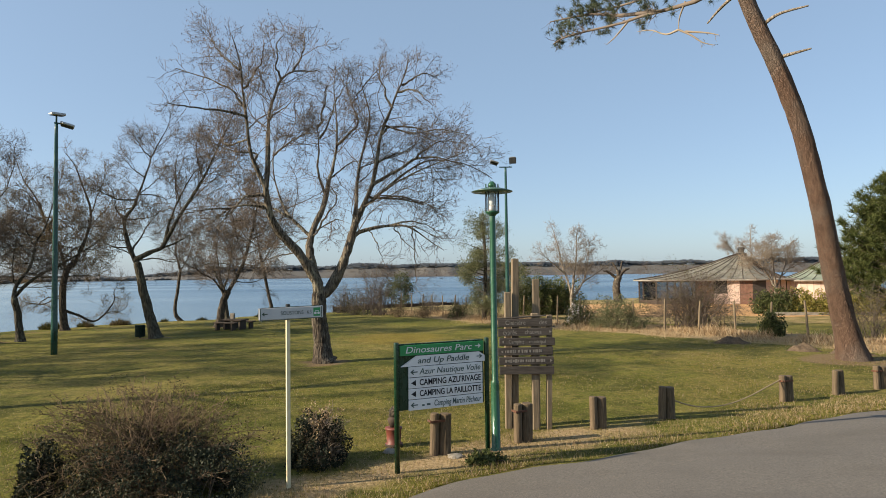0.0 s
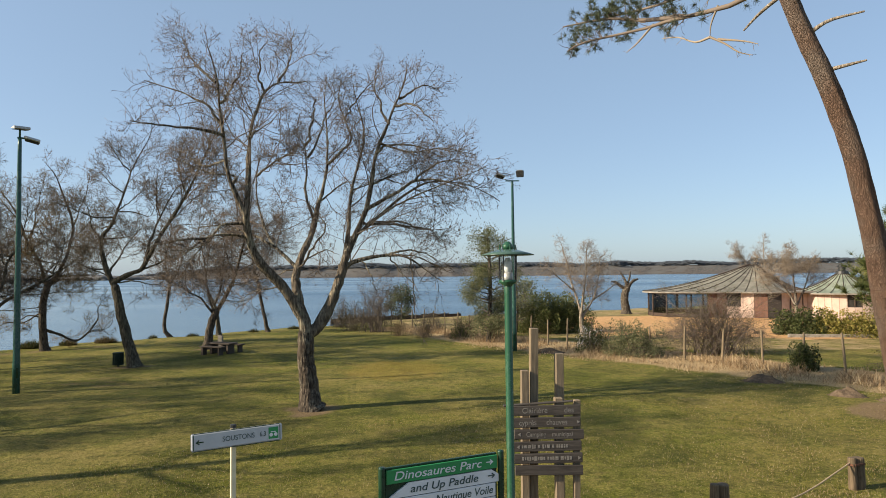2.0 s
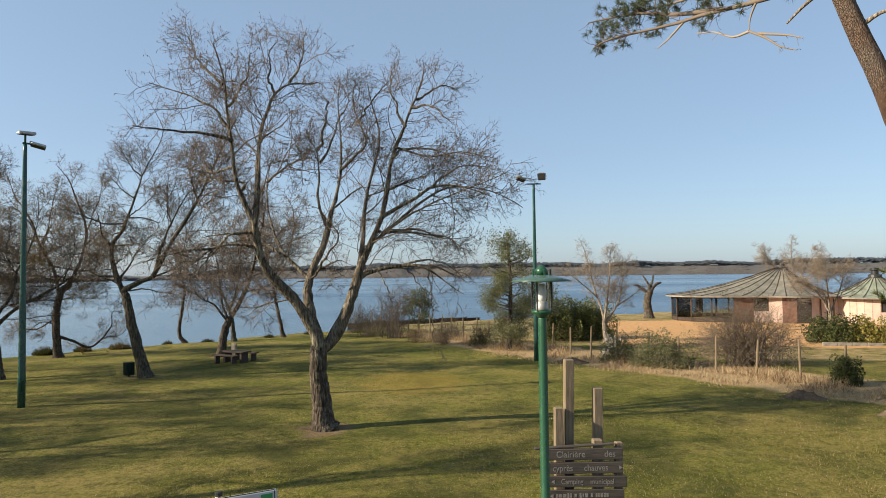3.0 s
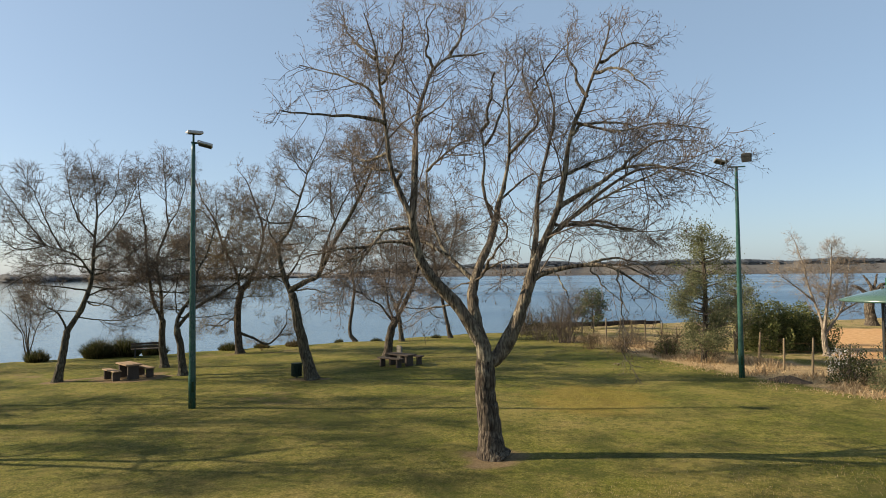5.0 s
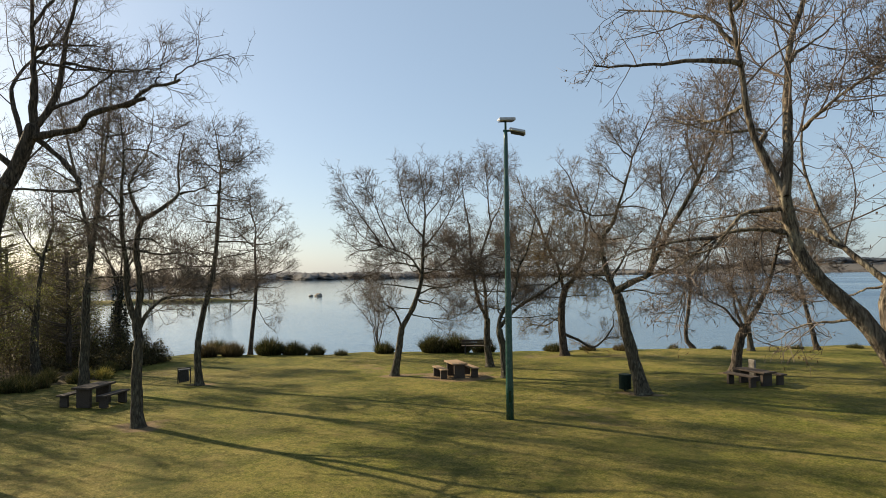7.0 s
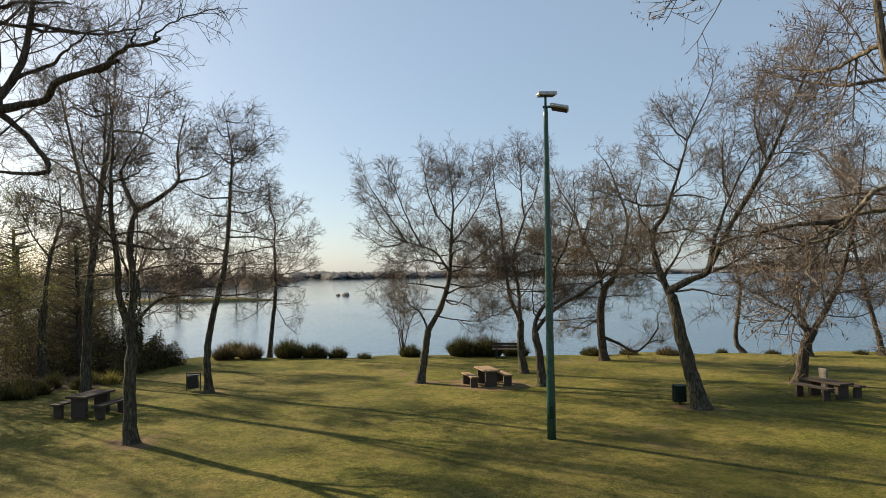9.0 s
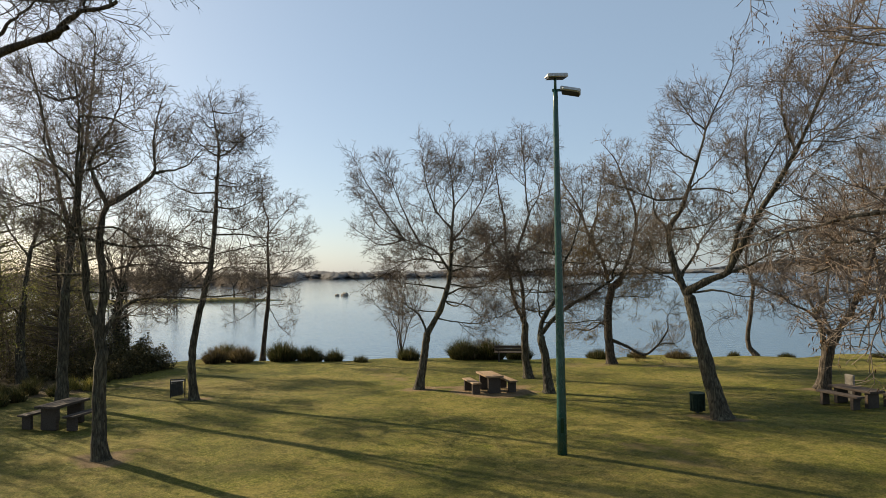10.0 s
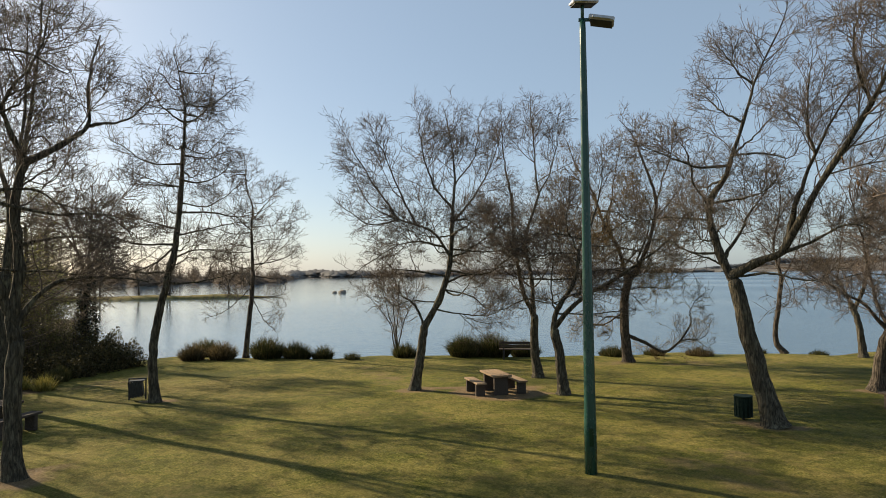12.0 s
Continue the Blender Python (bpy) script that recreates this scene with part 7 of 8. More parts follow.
def fence():
    rng = random.Random(12)
    ob = empty("stake_fence", 0, 0, 0, 0, "old wire fence on leaning wooden stakes", "fence")
    n = 34
    xy, _ = along_fence(np.linspace(0, 1, n))
    tops = []
    for x, y in xy:
        h = rng.uniform(1.15, 1.4)
        st = part("stake", lathe([(0.045, -0.1), (0.042, h * 0.6), (0.036, h - 0.02), (0.02, h)], 9, 0.08, rng.randint(0, 99)), WOOD_STAKE, ob)
        st.matrix_basis = pose(x, y, gz(x, y), rng.uniform(-4, 4), rng.uniform(-5, 5), rng.uniform(0, 90))
        tops.append((x, y, gz(x, y), h))
    wires = []
    for z in (0.25, 0.5, 0.75, 1.0):
        line = np.array([(x, y, g + z * h / 1.2 + rng.uniform(-0.02, 0.02)) for x, y, g, h in tops])
        wires.append(line)
    V, F = tubes(np.array(wires), np.full((4, n), 0.0018), 4)
    mesh_object("wire", V, F, RUST, ob)


fence()


def shore_edging():
    """Dark boards on stakes that hold the bank at the water."""
    ob = empty("shore_edging", -3.3, 59.2, -0.45, 29, "low dark timber edging along the water", "edging")
    for k in range(9):
        part("board", boxed((-5.6 + 1.4 * k, 0, 0.12), (1.37, 0.06, 0.5), pose(0, 0, 0, 0, (k % 3 - 1) * 0.6, 0), 0.01), TIMBER, ob)
        part("stake", lathe([(0.05, -0.5), (0.05, 0.42), (0.02, 0.46)], 8), TIMBER, ob).location = (-6.3 + 1.4 * k, -0.07, 0)
    return ob


shore_edging()


def dry_strip():
    """Rank dry grass and dead stalks along the fence."""
    rng = np.random.default_rng(31)
    n = 34000
    f = rng.random(n)
    xy, _ = along_fence(0.25 + 0.75 * f)
    off = rng.normal(size=n) * 1.5 - 0.9
    xy = xy + off[:, None] * np.array([0.80, 0.60])
    lump = 0.5 + 0.5 * np.sin(xy[:, 0] * 1.7 + 2 * np.sin(xy[:, 1] * 0.9)) * np.sin(xy[:, 1] * 1.3 + 1 + 1.5 * np.sin(xy[:, 0] * 0.7))
    keep = rng.random(n) < 0.15 + 0.85 * smooth((lump - 0.25) / 0.5)
    xy, off, lump = xy[keep], off[keep], lump[keep]
    n = len(xy)
    base = np.stack([xy[:, 0], xy[:, 1], ground_z(xy[:, 0], xy[:, 1]) - 0.02], 1)
    d = rng.normal(size=(n, 3)) * 0.45 + np.array([0, 0, 1])
    L = rng.uniform(0.08, 0.60, n) * (0.15 + 1.0 * lump) * np.exp(-((off + 0.5) / 2.2) ** 2)
    V, F = blades(rng, base, d, L, np.full(n, 0.021), 0.5, 0.4)
    tagged(mesh_object("dry_grass", V, F, STRAW), "rank dry grass along an old fence", "grass", kind="stuff")


dry_strip()

SHRUBS = (("bare_bush", 11.7, 29.3, 2.3, 1.6, 2.75, "large bare brown bush with thin twigs", LEAF_OLIVE, 5000, 0.05, TWIG_LIGHT, 330),
          ("bare_bush", 8.2, 29.2, 1.25, 1.0, 1.3, "dense grey green bush at the fence", LEAF_GREY, 9000, 0.06, TWIG, 90),
          ("bare_bush", 6.9, 30.6, 0.8, 0.7, 1.2, "small green bush at the fence", LEAF_DARK, 3500, 0.06, TWIG, 70),
          ("laurel_bush", 12.75, 24.6, 0.44, 0.42, 0.86, "small rounded dark green bush", LEAF_DARK, 5200, 0.07, TWIG, 40),
          ("blossom_bush", 7.0, 31.9, 0.5, 0.5, 0.85, "low bush with white blossom", None, 0, 0.05, TWIG_PALE, 80),
          ("bare_bush", 15.8, 23.6, 1.3, 1.0, 1.9, "bare brown bush beside the pine", LEAF_OLIVE, 1800, 0.05, TWIG_BROWN, 110),
          ("bare_bush", -3.9, 43.3, 1.7, 1.2, 3.3, "large upright bare willow bush at the fence", LEAF_OLIVE, 900, 0.05, TWIG, 120),
          ("bare_bush", -2.2, 39.4, 0.55, 0.5, 0.95, "small russet bush at the edge of the lawn", LEAF_OLIVE, 700, 0.05, TWIG_RED, 90),
          ("bare_bush", -0.7, 38.0, 0.6, 0.5, 1.05, "small russet bush at the edge of the lawn", LEAF_OLIVE, 700, 0.05, TWIG_RED, 90),
          ("bare_bush", 1.2, 37.4, 0.5, 0.5, 0.85, "small green bush at the edge of the lawn", LEAF_DARK, 1500, 0.06, TWIG, 60),
          ("bare_bush", -5.6, 45.2, 1.3, 1.0, 1.6, "dense bare brown bush at the fence", LEAF_BRAMBLE, 2500, 0.06, TWIG_BROWN, 110),
          ("bare_bush", -7.2, 50.0, 1.4, 1.1, 2.2, "dense bare brown bush at the fence", LEAF_BRAMBLE, 1800, 0.06, TWIG, 100),
          ("bare_bush", -0.2, 41.4, 0.9, 0.8, 1.5, "bare bush at the fence", LEAF_OLIVE, 600, 0.05, TWIG_BROWN, 110),
          ("bare_bush", -4.6, 47.5, 1.3, 1.0, 2.4, "upright bare willow bush at the fence", LEAF_OLIVE, 500, 0.05, TWIG, 80),
          ("bare_bush", 1.6, 38.2, 0.9, 0.8, 1.3, "russet bush in dry grass", LEAF_OLIVE, 900, 0.05, TWIG_RED, 120),
          ("bare_bush", 3.0, 36.4, 0.7, 0.6, 1.1, "russet bush in dry grass", LEAF_OLIVE, 700, 0.05, TWIG_RED, 90))
for k, (nm, x, y, w, d, h, label, leaf, n, size, tw, stems) in enumerate(SHRUBS):
    leafy(nm, x, y, w, d, h, label, "bush", 500 + k, leaf, n, size, tw, int(stems * 0.5), 0.45, group="bushes along the fence")
rng = np.random.default_rng(8)
at = in_dome(rng, 1600, 0.55, 0.55, 0.9, 0.7) + np.array([7.0, 31.9, gz(7.0, 31.9)])
petals = mesh_object("blossom", *leaf_quads(rng, at, 0.035), WHITE)
tagged(petals, "white blossom on a low bush", "blossom", kind="stuff")


def soil_mound(x, y, w, h, seed, label):
    """A low heap of bare soil with clods."""
    rng = np.random.default_rng(seed)
    n = 26
    u = np.linspace(-1, 1, n)
    X, Y = np.meshgrid(u, u)
    r = np.hypot(X, Y)
    Z = h * smooth((1 - r) / 0.9) * (1 + 0.35 * np.sin(X * 5 + seed) * np.sin(Y * 6)) + rng.normal(size=X.shape) * 0.018 * (r < 0.95) - 0.03
    V = np.stack([X * w, Y * w * 0.6, Z], -1).reshape(-1, 3)
    q = (np.arange(n - 1)[:, None] * n + np.arange(n - 1)[None, :]).reshape(-1, 1)
    ob = mesh_object("soil_mound", V, q + np.array([[0, 1, n + 1, n]]), SOIL, smooth=True)
    ob.matrix_basis = pose(x, y, gz(x, y), 0, 0, -30)
    return tagged(ob, label, "mound", "soil mounds")


SOIL = plain_noise("dark crumbly soil", (0.06, 0.043, 0.03), (0.15, 0.11, 0.075), 16, 0.95, 0.1, 0.8)
soil_mound(11.2, 19.8, 0.6, 0.22, 1, "heap of dark bare soil beside the pine")
soil_mound(12.1, 18.9, 0.7, 0.24, 2, "heap of dark bare soil beside the pine")
soil_mound(10.2, 22.4, 0.7, 0.2, 3, "low soil heap in dry grass")
soil_mound(4.9, 30.6, 0.8, 0.18, 4, "low soil heap in dry grass")


def evergreen_tree(x, y, h, w, label, seed, leaf, n, size, bare=0.3, name="evergreen_tree"):
    """A leafy tree: stem, limbs, and leaves in clumps round the limb ends."""
    rng = np.random.default_rng(seed)
    ob = empty(name, x, y, gz(x, y) - 0.03, 0, label, "tree", "trees beyond the fence")
    k = 12
    stem = np.stack([0.12 * np.sin(np.linspace(0, 3, k)), 0.1 * np.cos(np.linspace(0, 2.5, k)), np.linspace(0, h * 0.9, k)], 1)[None]
    P = []
    for i in range(72):
        f = bare + (0.95 - bare) * rng.random()
        az = rng.random() * 2 * np.pi
        reach = w * (0.25 + 0.75 * np.sin(np.pi * min(1, (f - bare) / (1 - bare) * 0.72 + 0.26))) * rng.uniform(0.35, 1.05)
        s = np.linspace(0, 1, 7)
        P.append(np.stack([np.cos(az) * reach * s, np.sin(az) * reach * s, f * h + reach * 0.3 * s ** 1.3], 1))
    P = np.array(P)
    R = np.tile(np.linspace(0.035, 0.008, 7), (len(P), 1)) * h / 6
    a, ra = sprout(rng, P, R, 4, 0.25, (0.3, 0.8), (25, 65), 0.25, 5, 0.22, 0.014, 0.004)
    b, rb = sprout(rng, a, ra, 5, 0.2, (0.15, 0.4), (25, 65), 0.2, 4, 0.22, 0.008, 0.003)
    mesh_object("trunk", *tubes(stem, np.linspace(0.022 * h, 0.01 * h, k)[None], 9), BARK_DARK, ob, smooth=True)
    mesh_object("framework", *merged([tubes(P, R, 5), tubes(a, ra, 3), tubes(b, rb, 3)]), TWIG, ob)
    pool = np.concatenate([b[:, -1], b[:, 2], a[:, -1], a[:, 3]])
    at = pool[rng.integers(0, len(pool), n)] + rng.normal(size=(n, 3)) * 0.17
    mesh_object("foliage", *leaf_quads(rng, at, size), leaf, ob)
    return ob


evergreen_tree(2.6, 34.9, 5.9, 1.5, "slender sparse grey green tree at the fence", 600, LEAF_GREY, 30000, 0.06, 0.05)
for k, (x, y, w, h) in enumerate(((6.3, 40.8, 1.5, 2.2), (7.9, 41.6, 1.4, 2.0))):
    leafy("evergreen_bush", x, y, w, w * 0.9, h, "broad evergreen bush with olive leaves brightened as sunlit", "bush", 601 + k, LEAF_EVERGREEN, 15000, 0.10, TWIG, 22, 0.45, group="bushes along the fence")
evergreen_tree(-3.0, 55.0, 2.9, 1.2, "small grey green tree near the shore", 606, LEAF_DARK, 5000, 0.10, 0.12)
evergreen_tree(4.6, 40.0, 3.4, 1.2, "thin grey green tree behind the fence", 603, LEAF_GREY, 3500, 0.08, 0.15)
evergreen_tree(5.6, 44.0, 3.0, 1.3, "thin grey green tree behind the fence", 604, LEAF_GREY, 3000, 0.09, 0.15)
evergreen_tree(43.6, 63.4, 7.2, 3.4, "pale yellow green willow behind the pavilion", 605, LEAF_WILLOW, 26000, 0.10, 0.18)
conifer("young_pine", 24.1, 33.5, 7.4, 4.0, "dense bright green young pine", 610, NEEDLE_BRIGHT, 52, 11, 0.44)


def bare_pale_tree(x, y, yaw, limbs, seed, label, amount=3.0, reach=0.8, name="bare_tree", bark=None, thick=0.0065):
    t = Tree(x, y, yaw)
    for l in limbs:
        t.limb(*l)
    return t.grow(name, label, seed, amount, bark=bark or BARK_PALE, twig=TWIG_PALE, reach=reach, thick=thick, group="trees beyond the fence", fine=6.0)


for k, (x, y, h, w) in enumerate(((-41.0, 19.2, 6.0, 2.0), (-43.8, 20.6, 6.8, 2.3), (-40.2, 16.4, 6.4, 2.2), (-44.5, 17.0, 7.6, 2.6), (-48.0, 20.5, 7.5, 2.6), (-38.6, 13.6, 6.2, 2.2), (-52.0, 22.0, 7.0, 2.6), (-58.0, 23.0, 7.0, 2.6), (-32.0, 14.0, 5.6, 2.0), (-35.0, 17.6, 6.2, 2.0))):
    evergreen_tree(x, y, h, w, "slender tree in the thicket with yellowish young leaves", 660 + k, LEAF_SPRING if k % 3 else LEAF_OLIVE, 6500, 0.055, 0.14, "thicket_tree")
bare_pale_tree(8.2, 38.6, 0, ((0.13, 0.10, 0, (0, 0), (-0.1, 1.2)), (0.08, 0.015, 0.4, (-0.1, 1.2), (-0.5, 2.8), (-1.1, 5.3)), (0.08, 0.015, -0.5, (-0.1, 1.2), (0.1, 3.0), (0.2, 5.0)),
                              (0.07, 0.015, 0.6, (0.1, 0.9), (0.8, 2.4), (1.2, 4.4)), (0.05, 0.012, -0.6, (-0.4, 2.4), (-1.4, 3.3), (-2.3, 3.9)), (0.05, 0.012, 0.4, (0.6, 2.0), (1.6, 2.6), (2.4, 3.2))), 620, "pale leafless tree with several upright stems")
bare_pale_tree(17.3, 61.5, 0, ((0.38, 0.30, 0, (0, 0), (-0.1, 1.5), (0.1, 2.4)), (0.2, 0.08, 0.3, (0.1, 2.3), (0.7, 3.0), (1.2, 3.2)), (0.18, 0.06, -0.3, (0, 2.2), (-0.9, 2.9), (-1.4, 3.0)),
                               (0.16, 0.06, 0.2, (0.1, 2.4), (-0.1, 3.2), (-0.4, 3.8)), (0.14, 0.06, 0.4, (0.1, 2.4), (0.4, 3.3), (0.6, 3.9))), 621, "old pollarded tree with knotted stubs by the water", 0.9, 0.5, "pollard_tree", BARK)
bare_pale_tree(31.0, 63.5, 0, ((0.2, 0.14, 0, (0, 0), (0, 2.2)), (0.1, 0.02, 0.4, (0, 2.0), (-1.4, 4.4), (-2.6, 6.3)), (0.1, 0.02, -0.4, (0, 2.0), (1.2, 4.4), (2.6, 6.2)), (0.1, 0.02, 0.2, (0, 2.1), (0.1, 4.4), (0.2, 6.8)), (0.07, 0.02, -0.8, (0, 2.1), (2.2, 3.8), (4.2, 4.6))), 622, "pale leafless tree behind the round roof", 2.8, 1.2, thick=0.009)
bare_pale_tree(21.1, 39.9, 0, ((0.11, 0.08, 0, (0, 0), (-0.1, 1.5)), (0.07, 0.012, 0.4, (-0.1, 1.4), (-0.9, 2.9), (-2.0, 4.4)), (0.07, 0.012, -0.4, (-0.1, 1.5), (-0.3, 3.2), (-0.6, 4.9)), (0.06, 0.012, 0.3, (0, 1.3), (0.6, 2.9), (1.0, 4.2)), (0.05, 0.012, -0.5, (-0.3, 2.0), (-1.2, 2.9), (-2.3, 3.3)), (0.04, 0.012, 0.6, (0.3, 2.2), (0.9, 2.7), (1.5, 3.0))), 623, "small pale leafless tree in the hedge", 4.0, 0.9)
for k, (x, y, w, h, leaf) in enumerate(((19.7, 36.6, 0.9, 1.35, LEAF_DARK), (20.7, 36.3, 0.9, 1.3, LEAF_YELLOW), (21.9, 35.7, 1.0, 1.15, LEAF_YELLOW), (23.2, 35.4, 1.2, 1.25, LEAF_YELLOW), (24.6, 35.1, 1.1, 1.2, LEAF_YELLOW), (19.2, 37.6, 0.7, 1.2, LEAF_DARK))):
    leafy("garden_hedge", x, y, w, 0.8, h, "yellow green garden shrub in a kerbed bed" if leaf is LEAF_YELLOW else "dark green garden shrub in a kerbed bed", "shrub", 640 + k, leaf, 4000, 0.11, TWIG, 14, 0.5, group="hedge before the house")
rng = random.Random(3)
for k in range(13):
    f = k / 12
    x, y = 18.6 + 7.8 * f, 35.8 - 1.75 * f
    kb = part("kerb_stone", boxed((0, 0, 0.06), (0.66, 0.16, 0.2), None, 0.02), STONE)
    kb.matrix_basis = pose(x, y, gz(x, y), 0, 0, -12.7 + rng.uniform(-2, 2))
    tagged(kb, "pale stone kerb round a planted bed", "kerb", "kerb stones")


# ---- the round house ----
def round_house(name, cx, cy, apex, eave, radius, ribs, label, panels, roof_mat, chimney):
    """A house under a tent roof: sheets with standing seams, eaves board, wall panels round the ring."""
    g = gz(cx, cy)
    ob = empty(name, cx, cy, g, 0, label, "house", "round houses")
    n = ribs
    ang = [2 * math.pi * i / n for i in range(n)]
    prof = ((0.04, 1.0), (0.14, 0.86), (0.3, 0.63), (0.55, 0.33), (0.8, 0.11), (1.0, 0.0))
    bm = bmesh.new()
    rings = []
    for f, h in prof:
        rings.append([bm.verts.new((math.cos(a) * radius(a) * f, math.sin(a) * radius(a) * f, eave + (apex - eave) * h)) for a in ang])
    for a, b in zip(rings, rings[1:]):
        for i in range(n):
            bm.faces.new((a[i], b[i], b[(i + 1) % n], a[(i + 1) % n]))
    bm.faces.new(rings[0])
    under = [bm.verts.new((v.co.x * 0.99, v.co.y * 0.99, v.co.z - 0.12)) for v in rings[-1]]
    for i in range(n):
        bm.faces.new((rings[-1][i], under[i], under[(i + 1) % n], rings[-1][(i + 1) % n]))
    bm.faces.new(under[::-1])
    bmesh.ops.recalc_face_normals(bm, faces=bm.faces)
    roof = part("roof", bm, roof_mat, ob)
    for i in range(n):
        a = ang[i]
        q = np.array([(math.cos(a) * radius(a) * f, math.sin(a) * radius(a) * f, eave + (apex - eave) * h + 0.03) for f, h in prof])
        mesh_object("seam", *tubes(spline(q, 12)[None], np.full((1, 12), 0.026), 4), TIMBER, roof)
    for i in range(n):
        a, b = ang[i], ang[(i + 1) % n]
        p, q = Vector((math.cos(a) * radius(a), math.sin(a) * radius(a), eave - 0.07)), Vector((math.cos(b) * radius(b), math.sin(b) * radius(b), eave - 0.07))
        d = q - p
        part("eaves_board", boxed((0, 0, 0), (d.length + 0.01, 0.04, 0.11), Matrix.Translation((p + q) / 2 * 1.003) @ pose(0, 0, 0, 0, 0, math.degrees(math.atan2(d.y, d.x))), 0.005), FASCIA, roof)
    if chimney:
        ch = part("chimney", lathe([(0.5, apex - 0.25), (0.45, apex + 0.05), (0.26, apex + 0.12), (0.26, apex + 0.38), (0.36, apex + 0.42), (0.36, apex + 0.48), (0.30, apex + 0.5), (0.30, apex + 0.58), (0.1, apex + 0.62)], 14), BLACK, roof)
    # wall ring, panel by panel
    m = 40
    for i in range(m):
        a, b = 2 * math.pi * i / m, 2 * math.pi * (i + 1) / m
        p, q = [Vector((math.cos(t) * (radius(t) - 0.5), math.sin(t) * (radius(t) - 0.5), 0)) for t in (a, b)]
        d = q - p
        mid = (p + q) / 2
        turn = Matrix.Translation(mid) @ pose(0, 0, 0, 0, 0, math.degrees(math.atan2(d.y, d.x)))
        part("wall_post", boxed((-d.length / 2, 0, eave / 2), (0.11, 0.13, eave), turn, 0.006), TIMBER, ob)
        kind = panels(math.degrees((a + b) / 2))
        if kind == "glass":
            w = part("window", boxed((0, 0, 0.15), (d.length, 0.08, 0.30), turn, 0.006), TIMBER, ob, "full height glazing")
            gp = part("pane", boxed((0, 0, eave / 2 + 0.1), (d.length - 0.1, 0.014, eave - 0.45), turn, 0.0), GLASS, w)
            gp.visible_shadow = False
            part("head_rail", boxed((0, 0, eave - 0.12), (d.length, 0.09, 0.2), turn, 0.006), TIMBER, w)
        elif kind == "window":
            w = part("wall_panel", boxed((0, 0, 0.45), (d.length, 0.14, 0.9), turn, 0.004), WALL_PINK, ob)
            part("pane", boxed((0, 0, eave / 2 + 0.38), (d.length - 0.1, 0.014, eave - 0.95), turn, 0.0), SHADE, w, "window painted dark like an unlit room")
        elif kind == "open":
            part("lintel", boxed((0, 0, eave - 0.18), (d.length, 0.1, 0.3), turn, 0.004), TIMBER, ob)
        else:
            part("wall_panel", boxed((0, 0, eave / 2), (d.length, 0.14, eave - 0.02), turn, 0.004), {"pink": WALL_PINK, "brick": WALL_BRICK, "slats": WOOD_GREY}[kind], ob)
    core = lathe([(min(radius(t) for t in ang) * 0.14, 0.0), (min(radius(t) for t in ang) * 0.14, eave + 0.3)], 20)
    part("inner_core", core, WALL_PINK, ob, smooth=True)
    part("floor_slab", lathe([(min(radius(t) for t in ang) * 0.8, -0.1), (min(radius(t) for t in ang) * 0.8, 0.03)], 24), CONCRETE, ob)
    return ob


def wide_radius(a):
    """Long to the west and south-west, short on the side of the entrance."""
    d = math.degrees(a) % 360
    west = math.exp(-((d - 188) / 42) ** 2)
    front = math.exp(-((d - 258) / 22) ** 2)
    return 3.9 + 6.4 * west + 2.6 * front


def main_panels(d):
    if d < 218 or d > 300:
        return "glass"
    if 227 < d < 236:
        return "window"
    if d < 234 or 243 < d < 252:
        return "brick"
    return "slats" if 252 < d < 261 else "pink"


round_house("restaurant", 28.45, 60.0, 4.4, 2.12, wide_radius, 44, "low round restaurant with a seamed tent roof and glazed side", main_panels, ROOF_WORN, True)
round_house("pavilion", 33.2, 55.0, 3.65, 2.0, lambda a: 3.7, 24, "small round pavilion with a green seamed tent roof", lambda d: "window" if 243 < d < 258 else "pink", ROOF, True)
link = empty("link_building", 29.6, 55.6, gz(29.6, 55.6), 0, "flat roofed link between two round houses", "house")
part("wall", boxed((0, 0.4, 1.0), (3.4, 3.0, 2.0), None, 0.01), WALL_PINK, link)
part("roof", boxed((0, 0, 2.08), (4.2, 4.0, 0.14), None, 0.02), FASCIA, link, "pale flat roof")
for x in (0.95, 1.35):
    part("window", boxed((x, -1.12, 1.25), (0.34, 0.05, 1.1), None, 0.004), SHADE, link, "window painted dark like an unlit room")
for k in range(7):
    part("wall_slat", boxed((-1.5 + 0.5 * k, -1.13, 1.0), (0.06, 0.05, 1.96), None, 0.004), TIMBER, link)


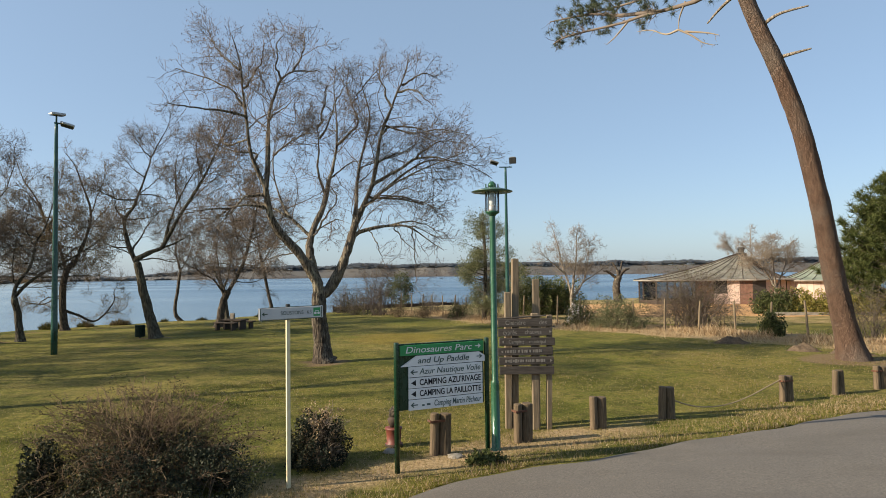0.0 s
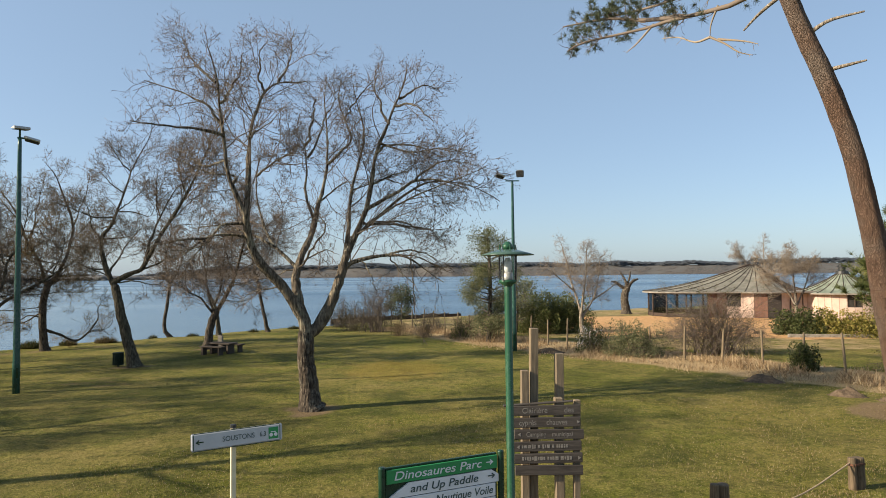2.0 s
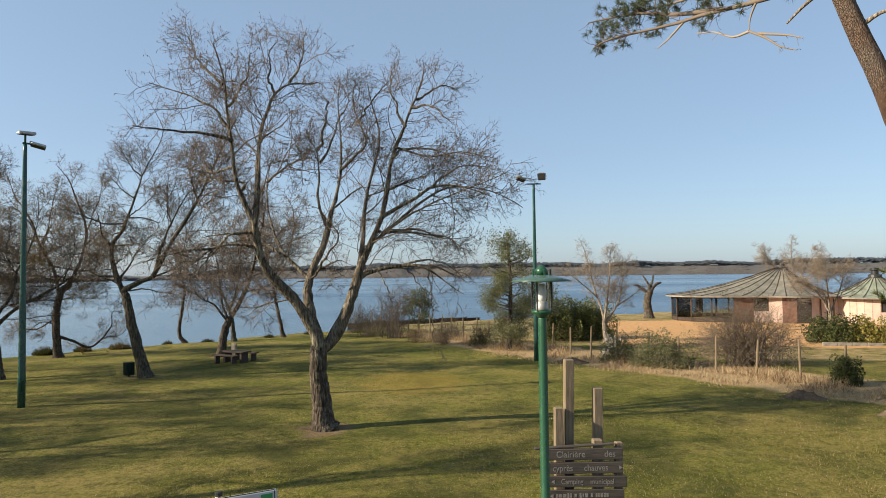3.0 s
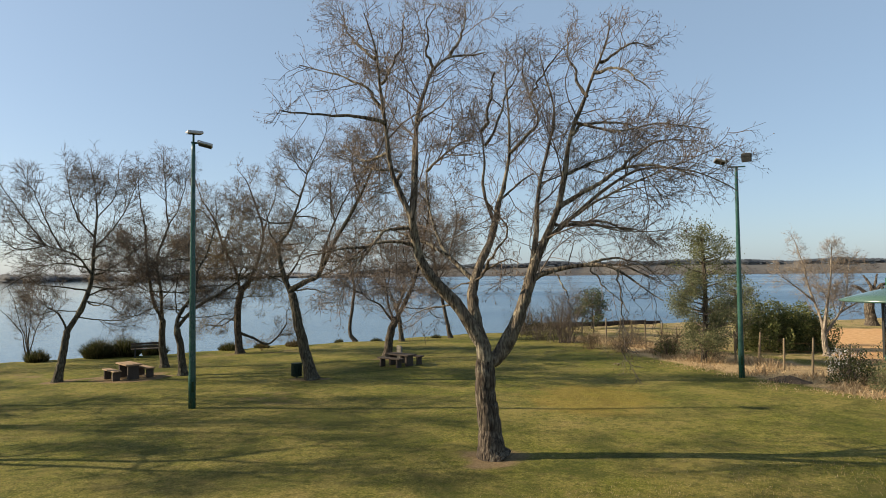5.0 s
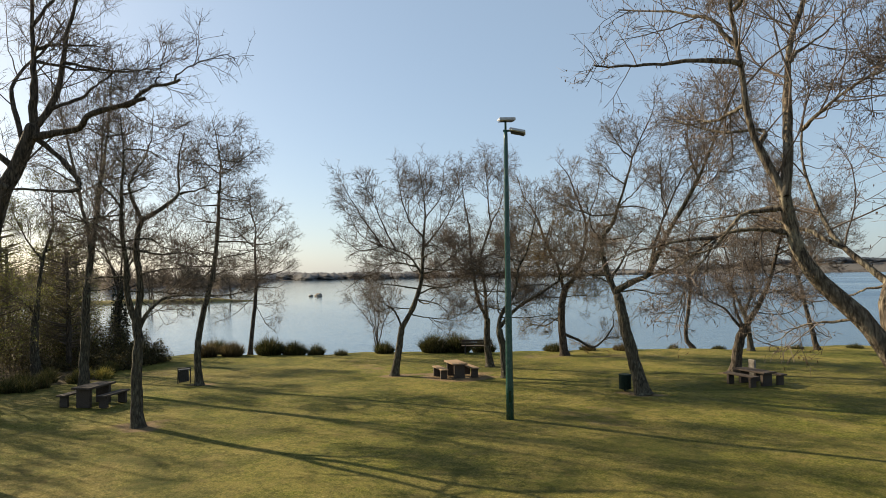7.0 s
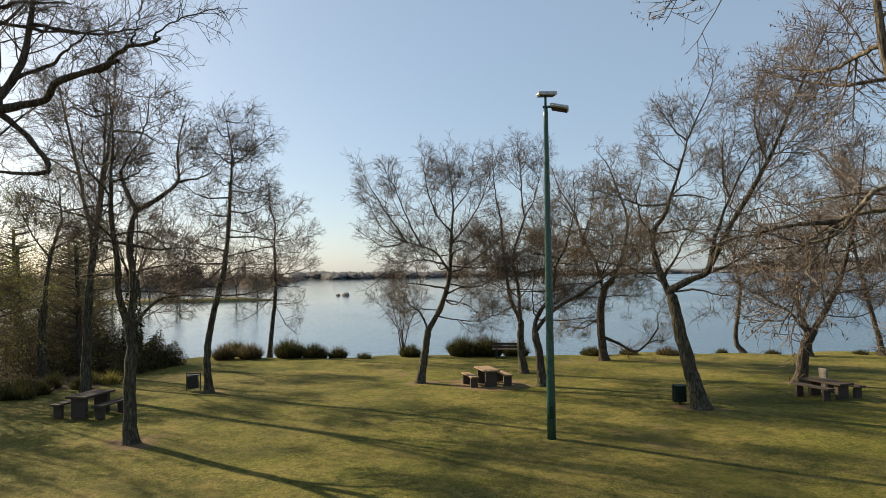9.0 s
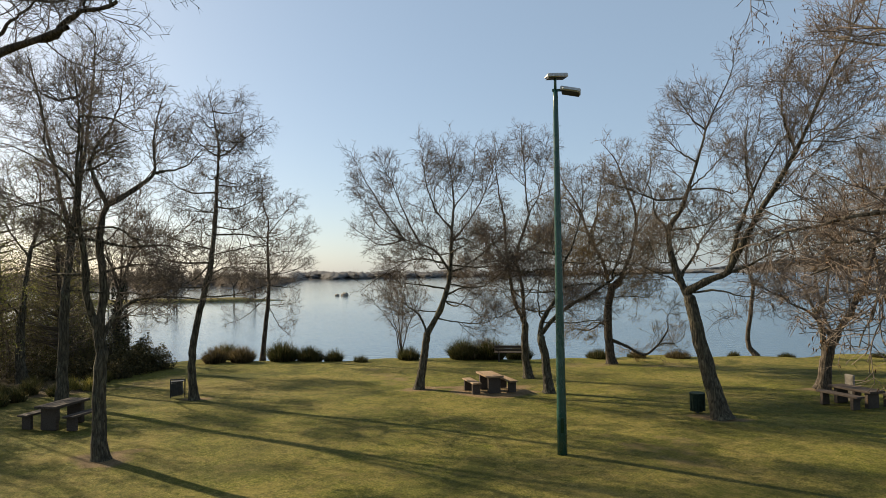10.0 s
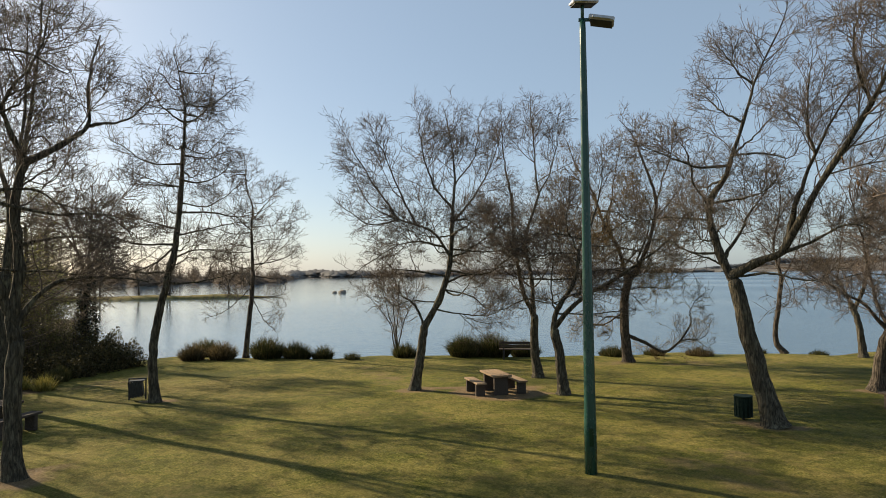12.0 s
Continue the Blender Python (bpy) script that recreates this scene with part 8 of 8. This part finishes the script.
# ---- trees added outside the view to throw shadows across the lawn ----
t = Tree(-26.0, 3.2, 70)
t.limb(0.17, 0.12, 0, (0, 0), (0.15, 1.0), (0.28, 2.0))
for k in range(12):
    az, lean = k * 2.4, 1.4 + 0.35 * (k % 4)
    u, dp, top = lean * 1.2 * math.cos(az), lean * 1.2 * math.sin(az), 8.8 - 0.45 * (k % 5)
    t.limb(0.07, 0.012, dp, (0.28, 1.9 + 0.12 * (k % 6)), (u * 0.4, 3.6 + 0.2 * (k % 3)), (u, top))
WIDE_TREE = t.grow("alder_tree", "leafless alder at the border of the park", 90, 0.8, bark=BARK_DARK, fine=2.3, thick=0.02)
for x, y, turn in ((-30.5, 9.6, 200), (-33.5, 12.0, 310), (-22.5, 7.4, 140)):
    copy_thing(WIDE_TREE, pose(x, y, gz(x, y), 0, 0, turn))


# ---- grass ----
def lawn_blades():
    """Short blades over the nearest part of the lawn, longer and drier towards the road."""
    rng = np.random.default_rng(70)
    n = 260000
    x = rng.uniform(-10, 13, n)
    y = road_edge(x) + 0.02 + 11.0 * rng.random(n) ** 1.6
    keep = rng.random(n) < 0.55 + 0.45 * np.sin(x * 3.1 + 2 * np.sin(y * 1.7)) * np.sin(y * 2.7 + np.sin(x * 2.3))
    x, y = x[keep], y[keep]
    n = len(x)
    edge = np.exp(-(y - road_edge(x)) / 0.5)
    L = rng.uniform(0.025, 0.06, n) * (1 + 1.3 * edge * rng.random(n))
    base = np.stack([x, y, ground_z(x, y) - 0.012], 1)
    d = unit(rng.normal(size=(n, 3)) * 0.5 + np.array([0, 0, 1]))
    side = unit(np.cross(d, rng.normal(size=(n, 3)))) * 0.0035
    V = np.stack([base - side, base + side, base + d * L[:, None]], 1).reshape(-1, 3)
    dry = rng.random(n) < 0.25 + 0.5 * np.exp(-((y - road_edge(x) - 0.8) / 0.7) ** 2)
    F = np.arange(n * 3).reshape(-1, 3)
    tagged(mesh_object("lawn_grass", V.reshape(-1, 3, 3)[~dry].reshape(-1, 3), np.arange((~dry).sum() * 3).reshape(-1, 3), BLADE), "short green winter grass", "grass", kind="stuff")
    tagged(mesh_object("withered_grass", V.reshape(-1, 3, 3)[dry].reshape(-1, 3), np.arange(dry.sum() * 3).reshape(-1, 3), STRAW), "withered pale grass on the verge", "grass", kind="stuff")


lawn_blades()
